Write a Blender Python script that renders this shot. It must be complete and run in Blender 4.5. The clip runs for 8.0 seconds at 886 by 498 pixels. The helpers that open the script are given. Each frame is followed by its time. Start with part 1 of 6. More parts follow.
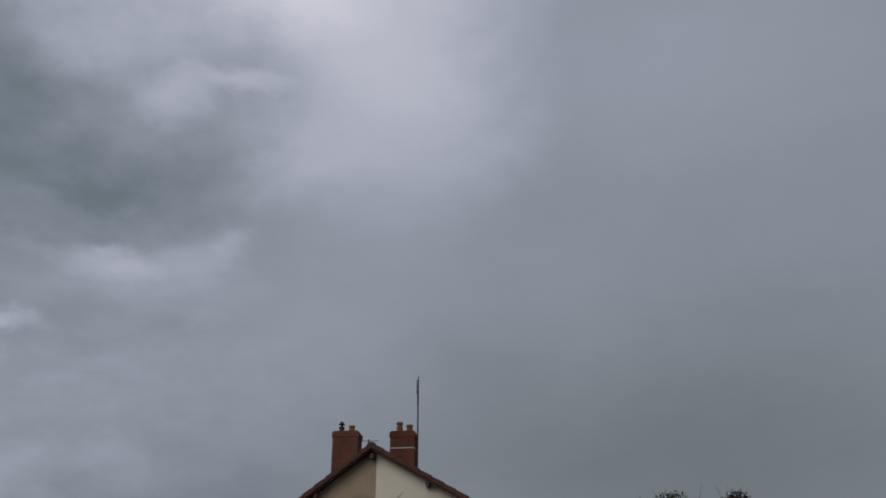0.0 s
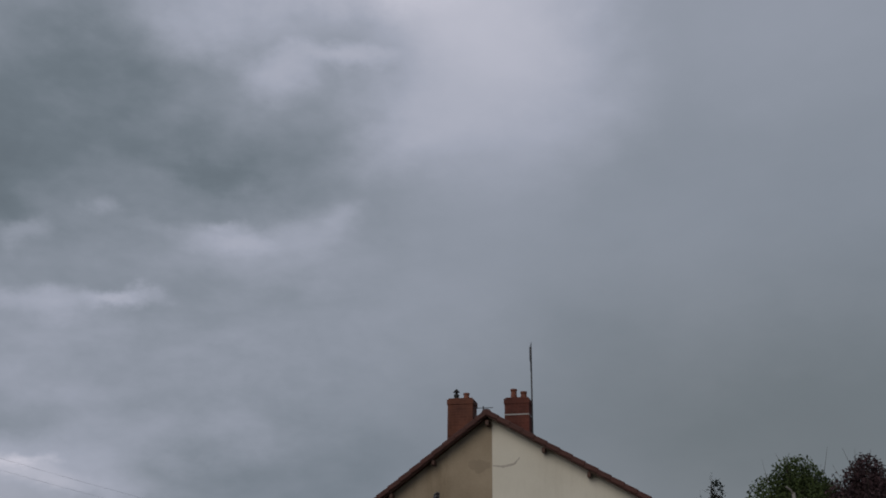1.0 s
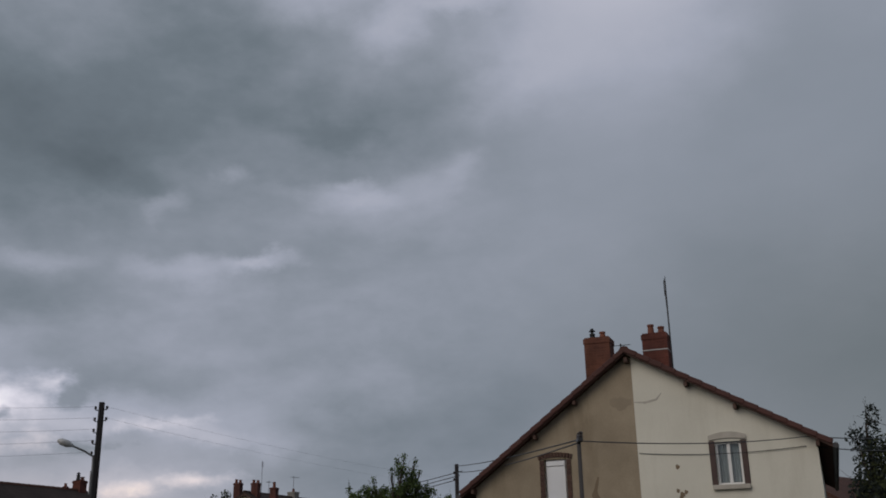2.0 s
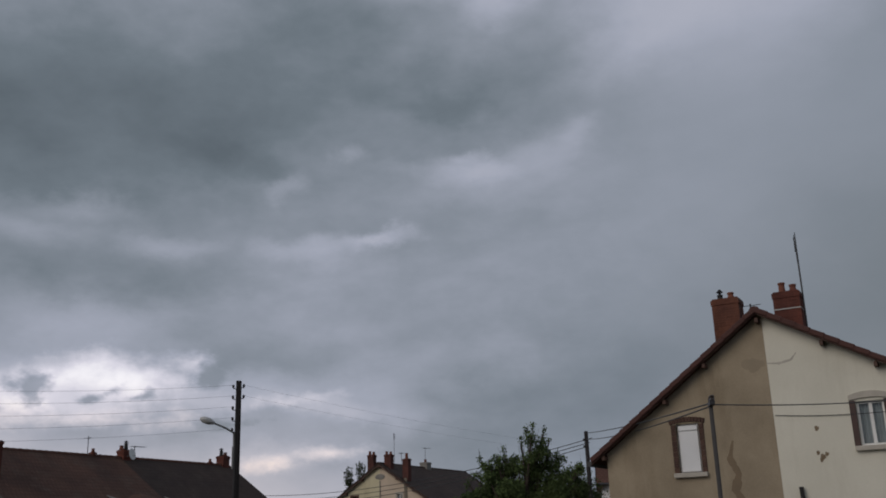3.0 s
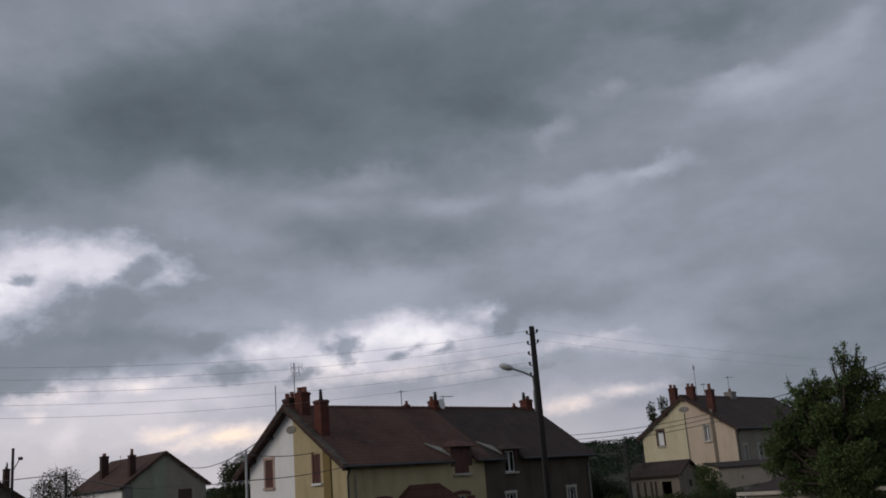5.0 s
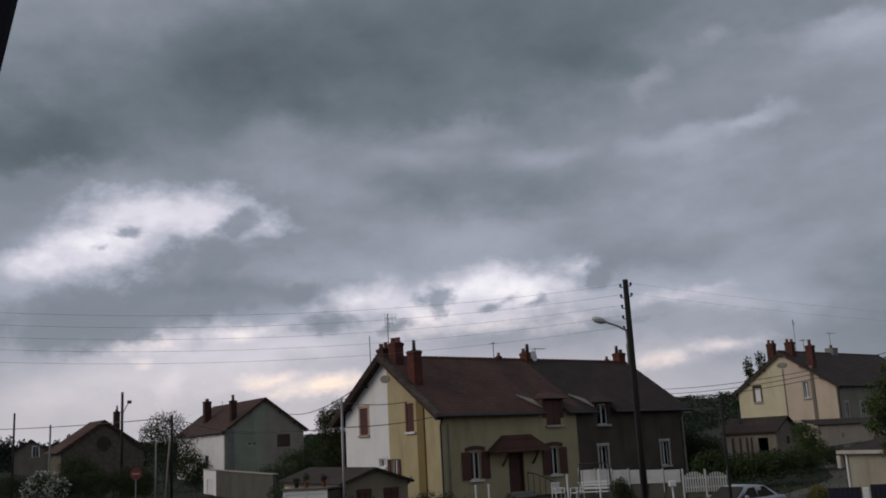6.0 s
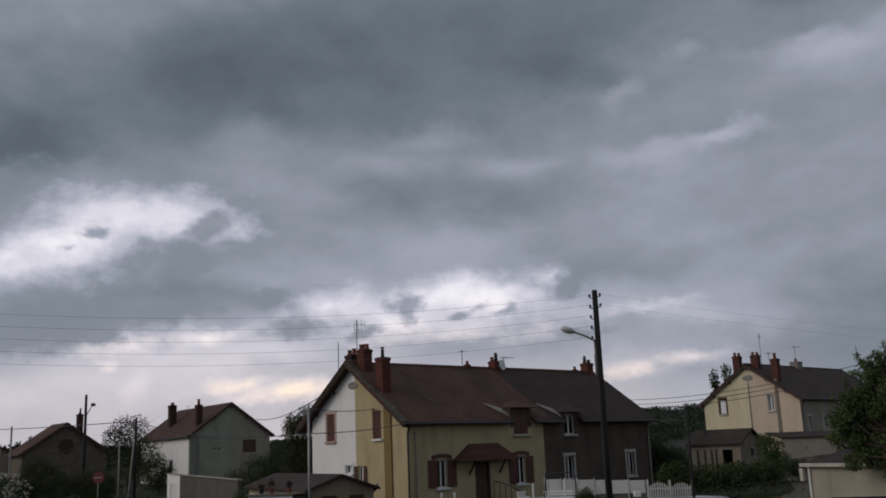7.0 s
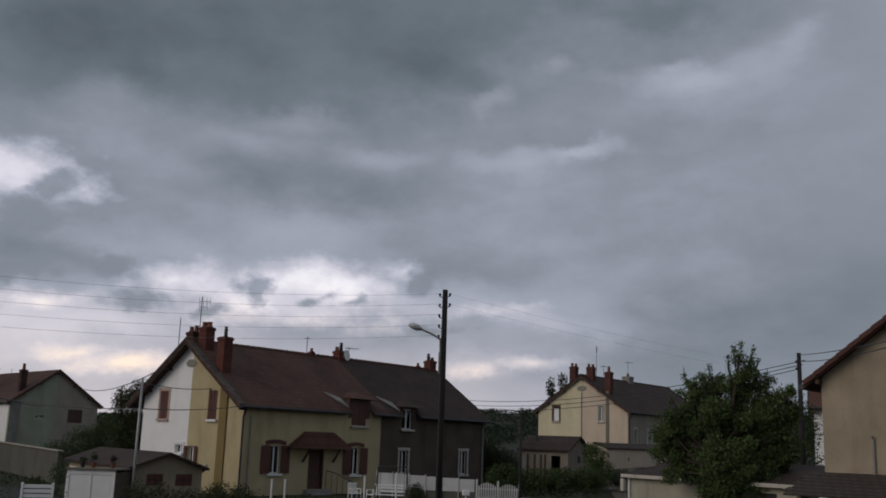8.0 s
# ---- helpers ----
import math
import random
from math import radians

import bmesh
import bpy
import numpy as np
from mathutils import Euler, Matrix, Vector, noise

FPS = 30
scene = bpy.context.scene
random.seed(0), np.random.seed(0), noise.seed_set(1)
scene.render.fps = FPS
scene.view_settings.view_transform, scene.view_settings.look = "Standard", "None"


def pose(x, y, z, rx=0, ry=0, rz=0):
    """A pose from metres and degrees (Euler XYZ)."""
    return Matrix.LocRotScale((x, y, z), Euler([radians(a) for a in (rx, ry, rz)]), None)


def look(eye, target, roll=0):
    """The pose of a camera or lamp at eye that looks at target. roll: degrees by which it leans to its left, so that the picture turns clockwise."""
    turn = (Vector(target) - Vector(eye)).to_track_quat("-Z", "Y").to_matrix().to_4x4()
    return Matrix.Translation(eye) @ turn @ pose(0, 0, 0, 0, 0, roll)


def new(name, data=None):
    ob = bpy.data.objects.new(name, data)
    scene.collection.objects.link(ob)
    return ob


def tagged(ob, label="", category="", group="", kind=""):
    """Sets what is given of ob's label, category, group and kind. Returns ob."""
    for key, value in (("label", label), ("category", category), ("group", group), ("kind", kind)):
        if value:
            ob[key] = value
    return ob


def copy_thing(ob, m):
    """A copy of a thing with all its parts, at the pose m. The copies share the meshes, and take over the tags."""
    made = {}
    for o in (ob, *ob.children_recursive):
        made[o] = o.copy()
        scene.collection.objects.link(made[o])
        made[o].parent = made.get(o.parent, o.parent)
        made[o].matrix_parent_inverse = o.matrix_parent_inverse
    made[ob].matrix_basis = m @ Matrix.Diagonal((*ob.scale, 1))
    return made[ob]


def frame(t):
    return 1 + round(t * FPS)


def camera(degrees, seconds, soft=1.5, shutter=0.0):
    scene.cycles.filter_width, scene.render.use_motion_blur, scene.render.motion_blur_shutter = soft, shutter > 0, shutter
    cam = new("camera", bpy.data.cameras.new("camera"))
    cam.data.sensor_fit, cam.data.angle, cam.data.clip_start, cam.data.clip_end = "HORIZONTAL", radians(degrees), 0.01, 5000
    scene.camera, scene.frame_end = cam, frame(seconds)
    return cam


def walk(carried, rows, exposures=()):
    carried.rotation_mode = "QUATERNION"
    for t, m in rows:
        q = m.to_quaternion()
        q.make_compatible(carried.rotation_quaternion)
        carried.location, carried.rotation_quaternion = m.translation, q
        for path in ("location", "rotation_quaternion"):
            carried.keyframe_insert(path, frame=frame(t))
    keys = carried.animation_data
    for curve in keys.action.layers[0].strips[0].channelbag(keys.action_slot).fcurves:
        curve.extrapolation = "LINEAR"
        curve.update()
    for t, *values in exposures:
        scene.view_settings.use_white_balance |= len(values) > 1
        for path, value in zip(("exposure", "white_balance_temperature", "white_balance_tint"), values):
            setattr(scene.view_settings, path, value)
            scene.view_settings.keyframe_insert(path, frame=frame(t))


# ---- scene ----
cam = camera(49.52, 8.0, soft=1.8)
EYE_Z = 2.9
PATH = [
    (0.0, 113.42, -0.01, -44.94), (0.5, 112.08, -1.55, -40.99), (1.0, 111.46, -0.66, -38.21),
    (1.5, 110.30, 0.76, -34.29), (2.0, 108.23, 1.10, -29.60), (2.2, 107.73, 2.00, -27.87),
    (3.3, 106.24, 2.73, -19.20), (3.5, 105.97, 4.09, -17.13), (4.0, 105.54, 2.88, -13.47),
    (4.5, 104.86, 4.05, -8.67), (5.0, 104.08, 4.31, -4.20), (5.2, 103.78, 4.05, -2.35),
    (6.3, 101.23, 2.87, 1.31), (6.5, 101.34, 3.00, 0.75), (7.0, 101.94, 2.24, -0.79),
    (7.5, 101.81, 0.47, -3.19), (8.0, 101.44, -1.88, -10.37),
]
walk(cam, [(t, pose(0, 0, EYE_Z, a, b, c)) for t, a, b, c in PATH])

# ---- sky and light ----
world = bpy.data.worlds.new("storm_sky")
scene.world = world
world.use_nodes = True
WT = world.node_tree
WT.nodes.clear()


def wnode(kind, **values):
    n = WT.nodes.new(kind)
    for key, value in values.items():
        n.inputs[key].default_value = value
    return n


def wmath(op, a, b=None, clamp=False):
    n = WT.nodes.new("ShaderNodeMath")
    n.operation, n.use_clamp = op, clamp
    for i, v in enumerate((a, b)):
        if v is None:
            continue
        if isinstance(v, (int, float)):
            n.inputs[i].default_value = v
        else:
            WT.links.new(v, n.inputs[i])
    return n.outputs[0]


coord = WT.nodes.new("ShaderNodeTexCoord")
sep = WT.nodes.new("ShaderNodeSeparateXYZ")
WT.links.new(coord.outputs["Generated"], sep.inputs[0])
azimuth = wmath("MULTIPLY", wmath("ARCTAN2", sep.outputs[0], sep.outputs[1]), 180 / math.pi)
elev = wmath("MULTIPLY", wmath("ARCSINE", sep.outputs[2]), 180 / math.pi)
flat = WT.nodes.new("ShaderNodeCombineXYZ")
WT.links.new(azimuth, flat.inputs[0])
WT.links.new(elev, flat.inputs[1])


def wnoise(scale, detail, stretch, tilt=0.0, rough=0.55, colour=False, seed=0.0):
    m = WT.nodes.new("ShaderNodeMapping")
    m.inputs["Rotation"].default_value = (0, 0, radians(tilt))
    m.inputs["Scale"].default_value = (1.0 / stretch, 1.0, 1.0)
    m.inputs["Location"].default_value = (seed, seed * 0.7, seed)
    WT.links.new(flat.outputs[0], m.inputs[0])
    n = wnode("ShaderNodeTexNoise", Scale=scale, Detail=detail, Roughness=rough)
    WT.links.new(m.outputs[0], n.inputs["Vector"])
    return n.outputs["Color" if colour else "Fac"]


def wvec(op, a, b):
    n = WT.nodes.new("ShaderNodeVectorMath")
    n.operation = op
    for i, v in enumerate((a, b)):
        if isinstance(v, tuple):
            n.inputs[i].default_value = v
        else:
            WT.links.new(v, n.inputs[i])
    return n.outputs[0]


# cloud edges are broken up by two sizes of turbulence
swirl = wvec("MULTIPLY", wvec("SUBTRACT", wnoise(0.16, 2, 1.6, colour=True), (0.5, 0.5, 0.5)), (7.0, 4.0, 0.0))
curl = wvec("MULTIPLY", wvec("SUBTRACT", wnoise(0.55, 4, 1.5, colour=True, seed=9.0, rough=0.6), (0.5, 0.5, 0.5)), (3.4, 2.0, 0.0))
place = wvec("ADD", flat.outputs[0], wvec("ADD", swirl, curl))

crisp = wvec("ADD", flat.outputs[0], wvec("MULTIPLY", curl, (0.55, 0.55, 0.0)))


def ellipse(a, e, ra, re, tilt, warped):
    """1 at the middle of a tilted ellipse of the sky (degrees), falling to 0 at its rim."""
    g = WT.nodes.new("ShaderNodeTexGradient")
    g.gradient_type = "SPHERICAL"
    g.texture_mapping.vector_type = "TEXTURE"
    g.texture_mapping.translation = (a, e, 0)
    g.texture_mapping.rotation = (0, 0, radians(tilt))
    g.texture_mapping.scale = (ra, re, 1)
    WT.links.new(warped, g.inputs[0])
    return g.outputs["Fac"]


def ranged(value, a, b, c, d, soft=True):
    r = WT.nodes.new("ShaderNodeMapRange")
    r.interpolation_type = "SMOOTHSTEP" if soft else "LINEAR"
    r.inputs["From Min"].default_value, r.inputs["From Max"].default_value = a, b
    r.inputs["To Min"].default_value, r.inputs["To Max"].default_value = c, d
    WT.links.new(value, r.inputs["Value"])
    return r.outputs[0]


total, gaps, rags = wmath("ADD", 0.0, 0.0), wmath("ADD", 0.0, 0.0), wmath("ADD", 0.0, 0.0)


def cloud(a, e, ra, re, tilt, gain):
    """A soft thicker (darker) or thinner (lighter) mass of the overcast."""
    global total
    total = wmath("ADD", total, ranged(ellipse(a, e, 1.25 * ra, 1.25 * re, tilt, place), 0.0, 1.0, 0.0, gain))


def gap(a, e, ra, re, tilt, gain):
    """An opening in the overcast."""
    global gaps
    gaps = wmath("MAXIMUM", gaps, wmath("MULTIPLY", ellipse(a, e, 2 * ra, 2 * re, tilt, crisp), gain))


def rag(a, e, ra, re, tilt, gain):
    """A ragged scrap of low dark cloud."""
    global rags
    rags = wmath("MAXIMUM", rags, wmath("MULTIPLY", ellipse(a, e, 2 * ra, 2 * re, tilt, crisp), gain))


cloud(38, 40, 16, 10, 0, 0.22)
cloud(33, 38, 8, 3.2, 0, 0.17)
cloud(21, 36, 9, 5, 0, 0.1)
cloud(42, 31, 11, 8, 10, 0.14)
cloud(30.2, 32.4, 4.2, 0.95, 3, 0.11)
cloud(27, 31, 3, 1.8, 0, 0.1)
cloud(60, 34, 18, 9, 0, 0.05)
cloud(36, 28, 5, 3, 20, 0.06)
cloud(22, 25.5, 4, 1.2, -5, -0.06)
cloud(17, 30, 10, 4, 0, -0.065)
cloud(24, 27, 10, 3, 0, -0.04)
cloud(20, 24, 14, 5, 0, -0.03)
cloud(21, 33, 5, 2, 0, 0.04)
cloud(24, 29, 6, 2, 0, 0.03)
cloud(23, 21.8, 4, 1.3, 0, 0.1)
cloud(28.5, 22.5, 5.5, 1.9, 8, 0.09)
cloud(31.5, 23.2, 2, 0.9, 10, 0.03)
cloud(22.5, 22.7, 1.6, 0.6, 0, 0.08)
cloud(26, 20.5, 8, 2, 0, 0.05)
cloud(15, 17.2, 5, 1, 0, 0.1)
cloud(19, 17.4, 2.8, 0.7, 6, 0.12)
cloud(13.6, 20.7, 1.8, 0.9, 25, 0.08)
cloud(17, 22.4, 1.2, 0.7, 0, 0.06)
cloud(16, 15.8, 6, 1.2, 0, 0.04)
cloud(60, 11, 24, 11, 0, -0.09)
cloud(45, 16, 9, 6, 0, -0.03)
cloud(30, 7, 10, 4, 0, -0.05)
cloud(0, 23, 16, 6, 0, -0.09)
cloud(-14, 22.5, 13, 5, 10, -0.09)
cloud(-24, 18, 6, 2.8, 16, -0.13)
cloud(-26, 27, 5, 4, 0, 0.05)
cloud(8, 27, 10, 4.5, 0, -0.085)
cloud(2, 14.6, 10, 2, 5, -0.04)
cloud(9, 22, 6, 1.6, -5, -0.07)
cloud(-10, 19, 3.2, 1.6, -20, 0.06)
cloud(-12, 22, 6, 5, 0, -0.05)
cloud(0.5, 19, 4.5, 0.9, -6, 0.08)
cloud(-3, 17.5, 6, 1.8, 0, 0.04)
cloud(-9, 16.5, 5, 1.6, -25, 0.05)
cloud(6, 16.8, 3, 0.8, 0, 0.06)
cloud(20, 13, 8, 3, 0, 0.03)
cloud(-18, 12.6, 7, 2.2, 6, 0.14)
cloud(-17, 9.3, 8, 1.3, -4, -0.06)
cloud(-21, 7.4, 5.5, 1.6, 0, -0.06)
cloud(-13, 5.6, 11, 2.2, 0, 0.16)
cloud(-22.5, 10.3, 5, 2.2, 20, 0.07)
cloud(1, 8.6, 10, 2.4, 0, 0.11)
cloud(-22, 11, 5, 2, 24, 0.12)
cloud(12, 8, 8, 1.6, 0, 0.07)
cloud(16, 5, 10, 2, 0, 0.06)
cloud(-9, 10.5, 6, 1.6, 0, 0.08)
cloud(3, 11.5, 8, 2, 0, 0.06)
cloud(-3, 8.6, 5, 1.2, 0, 0.1)
cloud(3.5, 9.2, 4.6, 1.5, 0, 0.1)
cloud(0, 7.6, 6, 1, 0, 0.1)
cloud(-9, 8.3, 2.5, 0.8, 0, -0.06)
cloud(14, 7.4, 10, 0.8, -3, 0.08)
cloud(-16, 6.3, 5, 0.8, 6, 0.1)
cloud(-10, 6, 5, 1.2, 0, 0.1)
cloud(-8.3, 3.9, 3.4, 0.7, 0, 0.1)
cloud(13.5, 4.5, 5, 0.8, 0, 0.08)
cloud(-16, 4.4, 1.4, 1.2, 0, 0.1)
cloud(-22, 4.5, 5, 1.4, 0, 0.07)
cloud(5, 5.5, 8, 0.7, 0, -0.04)
cloud(-4, 8, 16, 3, 0, 0.07)
cloud(-19, 4.5, 9, 2.5, 0, 0.06)
cloud(-17, 14, 8, 3, 0, 0.06)
cloud(-2, 12.5, 12, 3, 0, 0.05)
cloud(3, 20, 10, 5, 0, -0.03)
cloud(-24, 19, 7, 4, 0, -0.05)
cloud(1.5, 8.4, 9.5, 2.0, 2, 0.1)
cloud(-19.5, 4.0, 12, 2.0, 0, 0.03)
cloud(-21, 11, 8, 2.2, 8, 0.08)
cloud(40, 18, 20, 8, 0, 0.045)
cloud(20, 14, 12, 5, 0, 0.035)
cloud(-3, 24, 14, 5, 0, -0.045)
cloud(0, 14.8, 7, 2.4, 0, -0.04)
cloud(22, 9.6, 8, 2.2, 0, 0.07)
cloud(17, 8, 7, 2.2, 0, 0.05)
cloud(12.5, 13, 6, 2.5, 0, 0.05)
cloud(19.5, 4.6, 8, 2, 0, -0.09)
gap(-16.4, 14.0, 4.9, 1.3, 2, 1.15)
gap(-20.2, 12.7, 4.0, 1.5, 18, 1.0)
gap(-23.8, 11.3, 3.4, 1.4, 12, 0.8)
gap(-11.7, 13.6, 1.8, 0.9, 0, 0.95)
gap(-21.5, 10.6, 6.5, 1.4, 4, 0.5)
gap(-16.8, 6.6, 3.4, 0.55, 9, 0.92)
gap(-12.6, 7.1, 2.6, 0.5, 12, 0.8)
gap(-18.4, 5.5, 0.8, 0.5, 0, 0.72)
gap(-5.6, 8.7, 2.6, 1.0, 14, 0.95)
gap(-1.7, 7.6, 2.0, 0.7, 0, 0.98)
gap(1.3, 9.4, 3.4, 1.1, 6, 1.0)
gap(4.4, 9.1, 3.0, 1.2, 0, 1.0)
gap(7.4, 10.0, 2.2, 0.7, 10, 0.85)
gap(0.5, 7.0, 8.5, 0.7, 0, 0.7)
gap(-7.8, 3.9, 2.8, 0.6, 5, 1.1)
gap(-11.0, 4.3, 2.8, 0.5, 4, 0.85)
gap(12.2, 4.4, 2.4, 0.5, 3, 0.74)
gap(15.6, 4.8, 2.8, 0.5, 4, 0.78)
gap(13.5, 8.0, 4.5, 0.45, 5, 0.7)
rag(-19.0, 12.9, 1.2, 0.5, 5, 0.9)
rag(-20.6, 12.0, 0.6, 0.3, 0, 0.75)
rag(-12.8, 13.2, 1.5, 0.9, 35, 1.1)
rag(-14.4, 11.7, 4.6, 1.3, 10, 1.05)
rag(-24.2, 15.4, 3.4, 1.6, 16, 1.0)
rag(-22.0, 7.5, 6.0, 1.5, 2, 1.15)
rag(-14.8, 8.6, 4.6, 1.0, 12, 1.05)
rag(-9.2, 9.4, 3.2, 0.8, 8, 0.9)
rag(-7.4, 7.5, 2.4, 0.6, 3, 0.98)
rag(-1.2, 8.5, 1.3, 0.9, 30, 1.1)
rag(-3.4, 7.1, 1.4, 0.45, 10, 0.95)
rag(8.4, 9.2, 1.7, 0.8, 24, 1.12)
rag(9.4, 9.9, 0.8, 0.6, 0, 1.05)
rag(1.9, 8.0, 1.2, 0.35, 0, 0.85)
rag(3.4, 8.5, 1.1, 0.4, 25, 0.85)
rag(4.9, 8.2, 1.2, 0.4, 20, 0.85)
rag(10, 6.6, 4, 0.5, 0, 0.8)
# rolling texture of the cloud base, long streaks that rise to the right
streak = wmath("MULTIPLY", wmath("SUBTRACT", wnoise(0.17, 4, 1.9, tilt=-14, seed=3.0, rough=0.52), 0.5), 0.17)
grain = wmath("MULTIPLY", wmath("SUBTRACT", wnoise(0.6, 4, 1.7, tilt=-12, seed=17.0, rough=0.58), 0.5), 0.085)
# the rain side (right) is smooth and grey; the low sky is paler; it clears behind the viewer and overhead
smooth = WT.nodes.new("ShaderNodeMapRange")
smooth.interpolation_type = "SMOOTHSTEP"
smooth.inputs["From Min"].default_value, smooth.inputs["From Max"].default_value = 24.0, 42.0
smooth.inputs["To Min"].default_value, smooth.inputs["To Max"].default_value = 1.0, 0.15
WT.links.new(azimuth, smooth.inputs["Value"])
relief = wmath("MULTIPLY", wmath("ADD", streak, grain), smooth.outputs[0])
low = WT.nodes.new("ShaderNodeMapRange")
low.interpolation_type = "SMOOTHSTEP"
low.inputs["From Min"].default_value, low.inputs["From Max"].default_value = 0.5, 10.0
low.inputs["To Min"].default_value, low.inputs["To Max"].default_value = 0.26, 0.0
WT.links.new(elev, low.inputs["Value"])
lowside = WT.nodes.new("ShaderNodeMapRange")
lowside.interpolation_type = "SMOOTHSTEP"
lowside.inputs["From Min"].default_value, lowside.inputs["From Max"].default_value = 6.0, 30.0
lowside.inputs["To Min"].default_value, lowside.inputs["To Max"].default_value = 1.0, 0.0
WT.links.new(azimuth, lowside.inputs["Value"])
# ragged openings in the overcast, brightest inside, broken along their rims
puffs = wnoise(0.5, 8, 1.5, tilt=-6, seed=31.0, rough=0.58)
torn = wmath("ADD", gaps, wmath("MULTIPLY", wmath("SUBTRACT", puffs, 0.5), 1.5))
# thin bright haze round each opening, then its clear core
rim = wmath("ADD", ranged(torn, 0.3, 0.75, 0.0, 0.15), ranged(torn, 0.6, 1.12, 0.0, 0.22))
lum = wmath("ADD", wmath("ADD", wmath("ADD", 0.285, total), relief), rim)
lum = wmath("ADD", lum, wmath("MULTIPLY", low.outputs[0], lowside.outputs[0]))
scraps = wnoise(0.7, 7, 1.4, tilt=-10, seed=57.0, rough=0.58)
veil = ranged(wmath("ADD", rags, wmath("MULTIPLY", wmath("SUBTRACT", scraps, 0.5), 1.35)), 0.44, 0.9, 0.0, 1.0)
# low scraps pull whatever is behind them towards one slate tone
lum = wmath("ADD", lum, wmath("MULTIPLY", wmath("SUBTRACT", 0.265, lum), wmath("MULTIPLY", veil, 0.8)))
ramp = WT.nodes.new("ShaderNodeValToRGB")
ramp.color_ramp.interpolation = "LINEAR"
STOPS = [(0.0, (0.054, 0.071, 0.085)), (0.2, (0.152, 0.183, 0.215)), (0.3, (0.243, 0.272, 0.323)), (0.4, (0.349, 0.374, 0.452)), (0.7, (0.675, 0.662, 0.75)), (1.0, (0.96, 0.94, 0.98))]
ramp.color_ramp.elements[0].position, ramp.color_ramp.elements[0].color = STOPS[0][0], (*STOPS[0][1], 1)
ramp.color_ramp.elements[1].position, ramp.color_ramp.elements[1].color = STOPS[-1][0], (*STOPS[-1][1], 1)
for pos, col in STOPS[1:-1]:
    el = ramp.color_ramp.elements.new(pos)
    el.color = (*col, 1)
WT.links.new(lum, ramp.inputs[0])
# evening warmth close to the horizon
warm = WT.nodes.new("ShaderNodeMapRange")
warm.interpolation_type = "SMOOTHSTEP"
warm.inputs["From Min"].default_value, warm.inputs["From Max"].default_value = 2.0, 9.5
warm.inputs["To Min"].default_value, warm.inputs["To Max"].default_value = 0.75, 0.0
WT.links.new(elev, warm.inputs["Value"])
tint = WT.nodes.new("ShaderNodeMix")
tint.data_type, tint.blend_type = "RGBA", "MULTIPLY"
tint.inputs["B"].default_value = (1.2, 1.0, 0.78, 1)
glow = wmath("ADD", 0.42, wmath("MULTIPLY", rim, 3.2))  # warmest where low openings let the evening through
WT.links.new(wmath("MULTIPLY", wmath("MULTIPLY", warm.outputs[0], lowside.outputs[0]), glow, clamp=True), tint.inputs["Factor"])
WT.links.new(ramp.outputs[0], tint.inputs["A"])
# the rain side is a flatter, browner grey
rain = WT.nodes.new("ShaderNodeMix")
rain.data_type, rain.blend_type = "RGBA", "MULTIPLY"
rain.inputs["B"].default_value = (1.05, 1.0, 0.94, 1)
WT.links.new(wmath("MULTIPLY", ranged(azimuth, 30, 58, 0.0, 1.0), ranged(elev, 8, 24, 1.0, 0.0)), rain.inputs["Factor"])
WT.links.new(tint.outputs["Result"], rain.inputs["A"])
bg = wnode("ShaderNodeBackground", Strength=1.0)
WT.links.new(rain.outputs["Result"], bg.inputs["Color"])
wout = WT.nodes.new("ShaderNodeOutputWorld")
WT.links.new(bg.outputs[0], wout.inputs["Surface"])

sun_data = bpy.data.lights.new("sun", "SUN")
sun_data.energy, sun_data.angle, sun_data.color = 0.85, radians(40), (1.0, 0.89, 0.78)
sun = new("sun", sun_data)
sun.matrix_world = look((-60, -22, 34), (0, 0, 0))


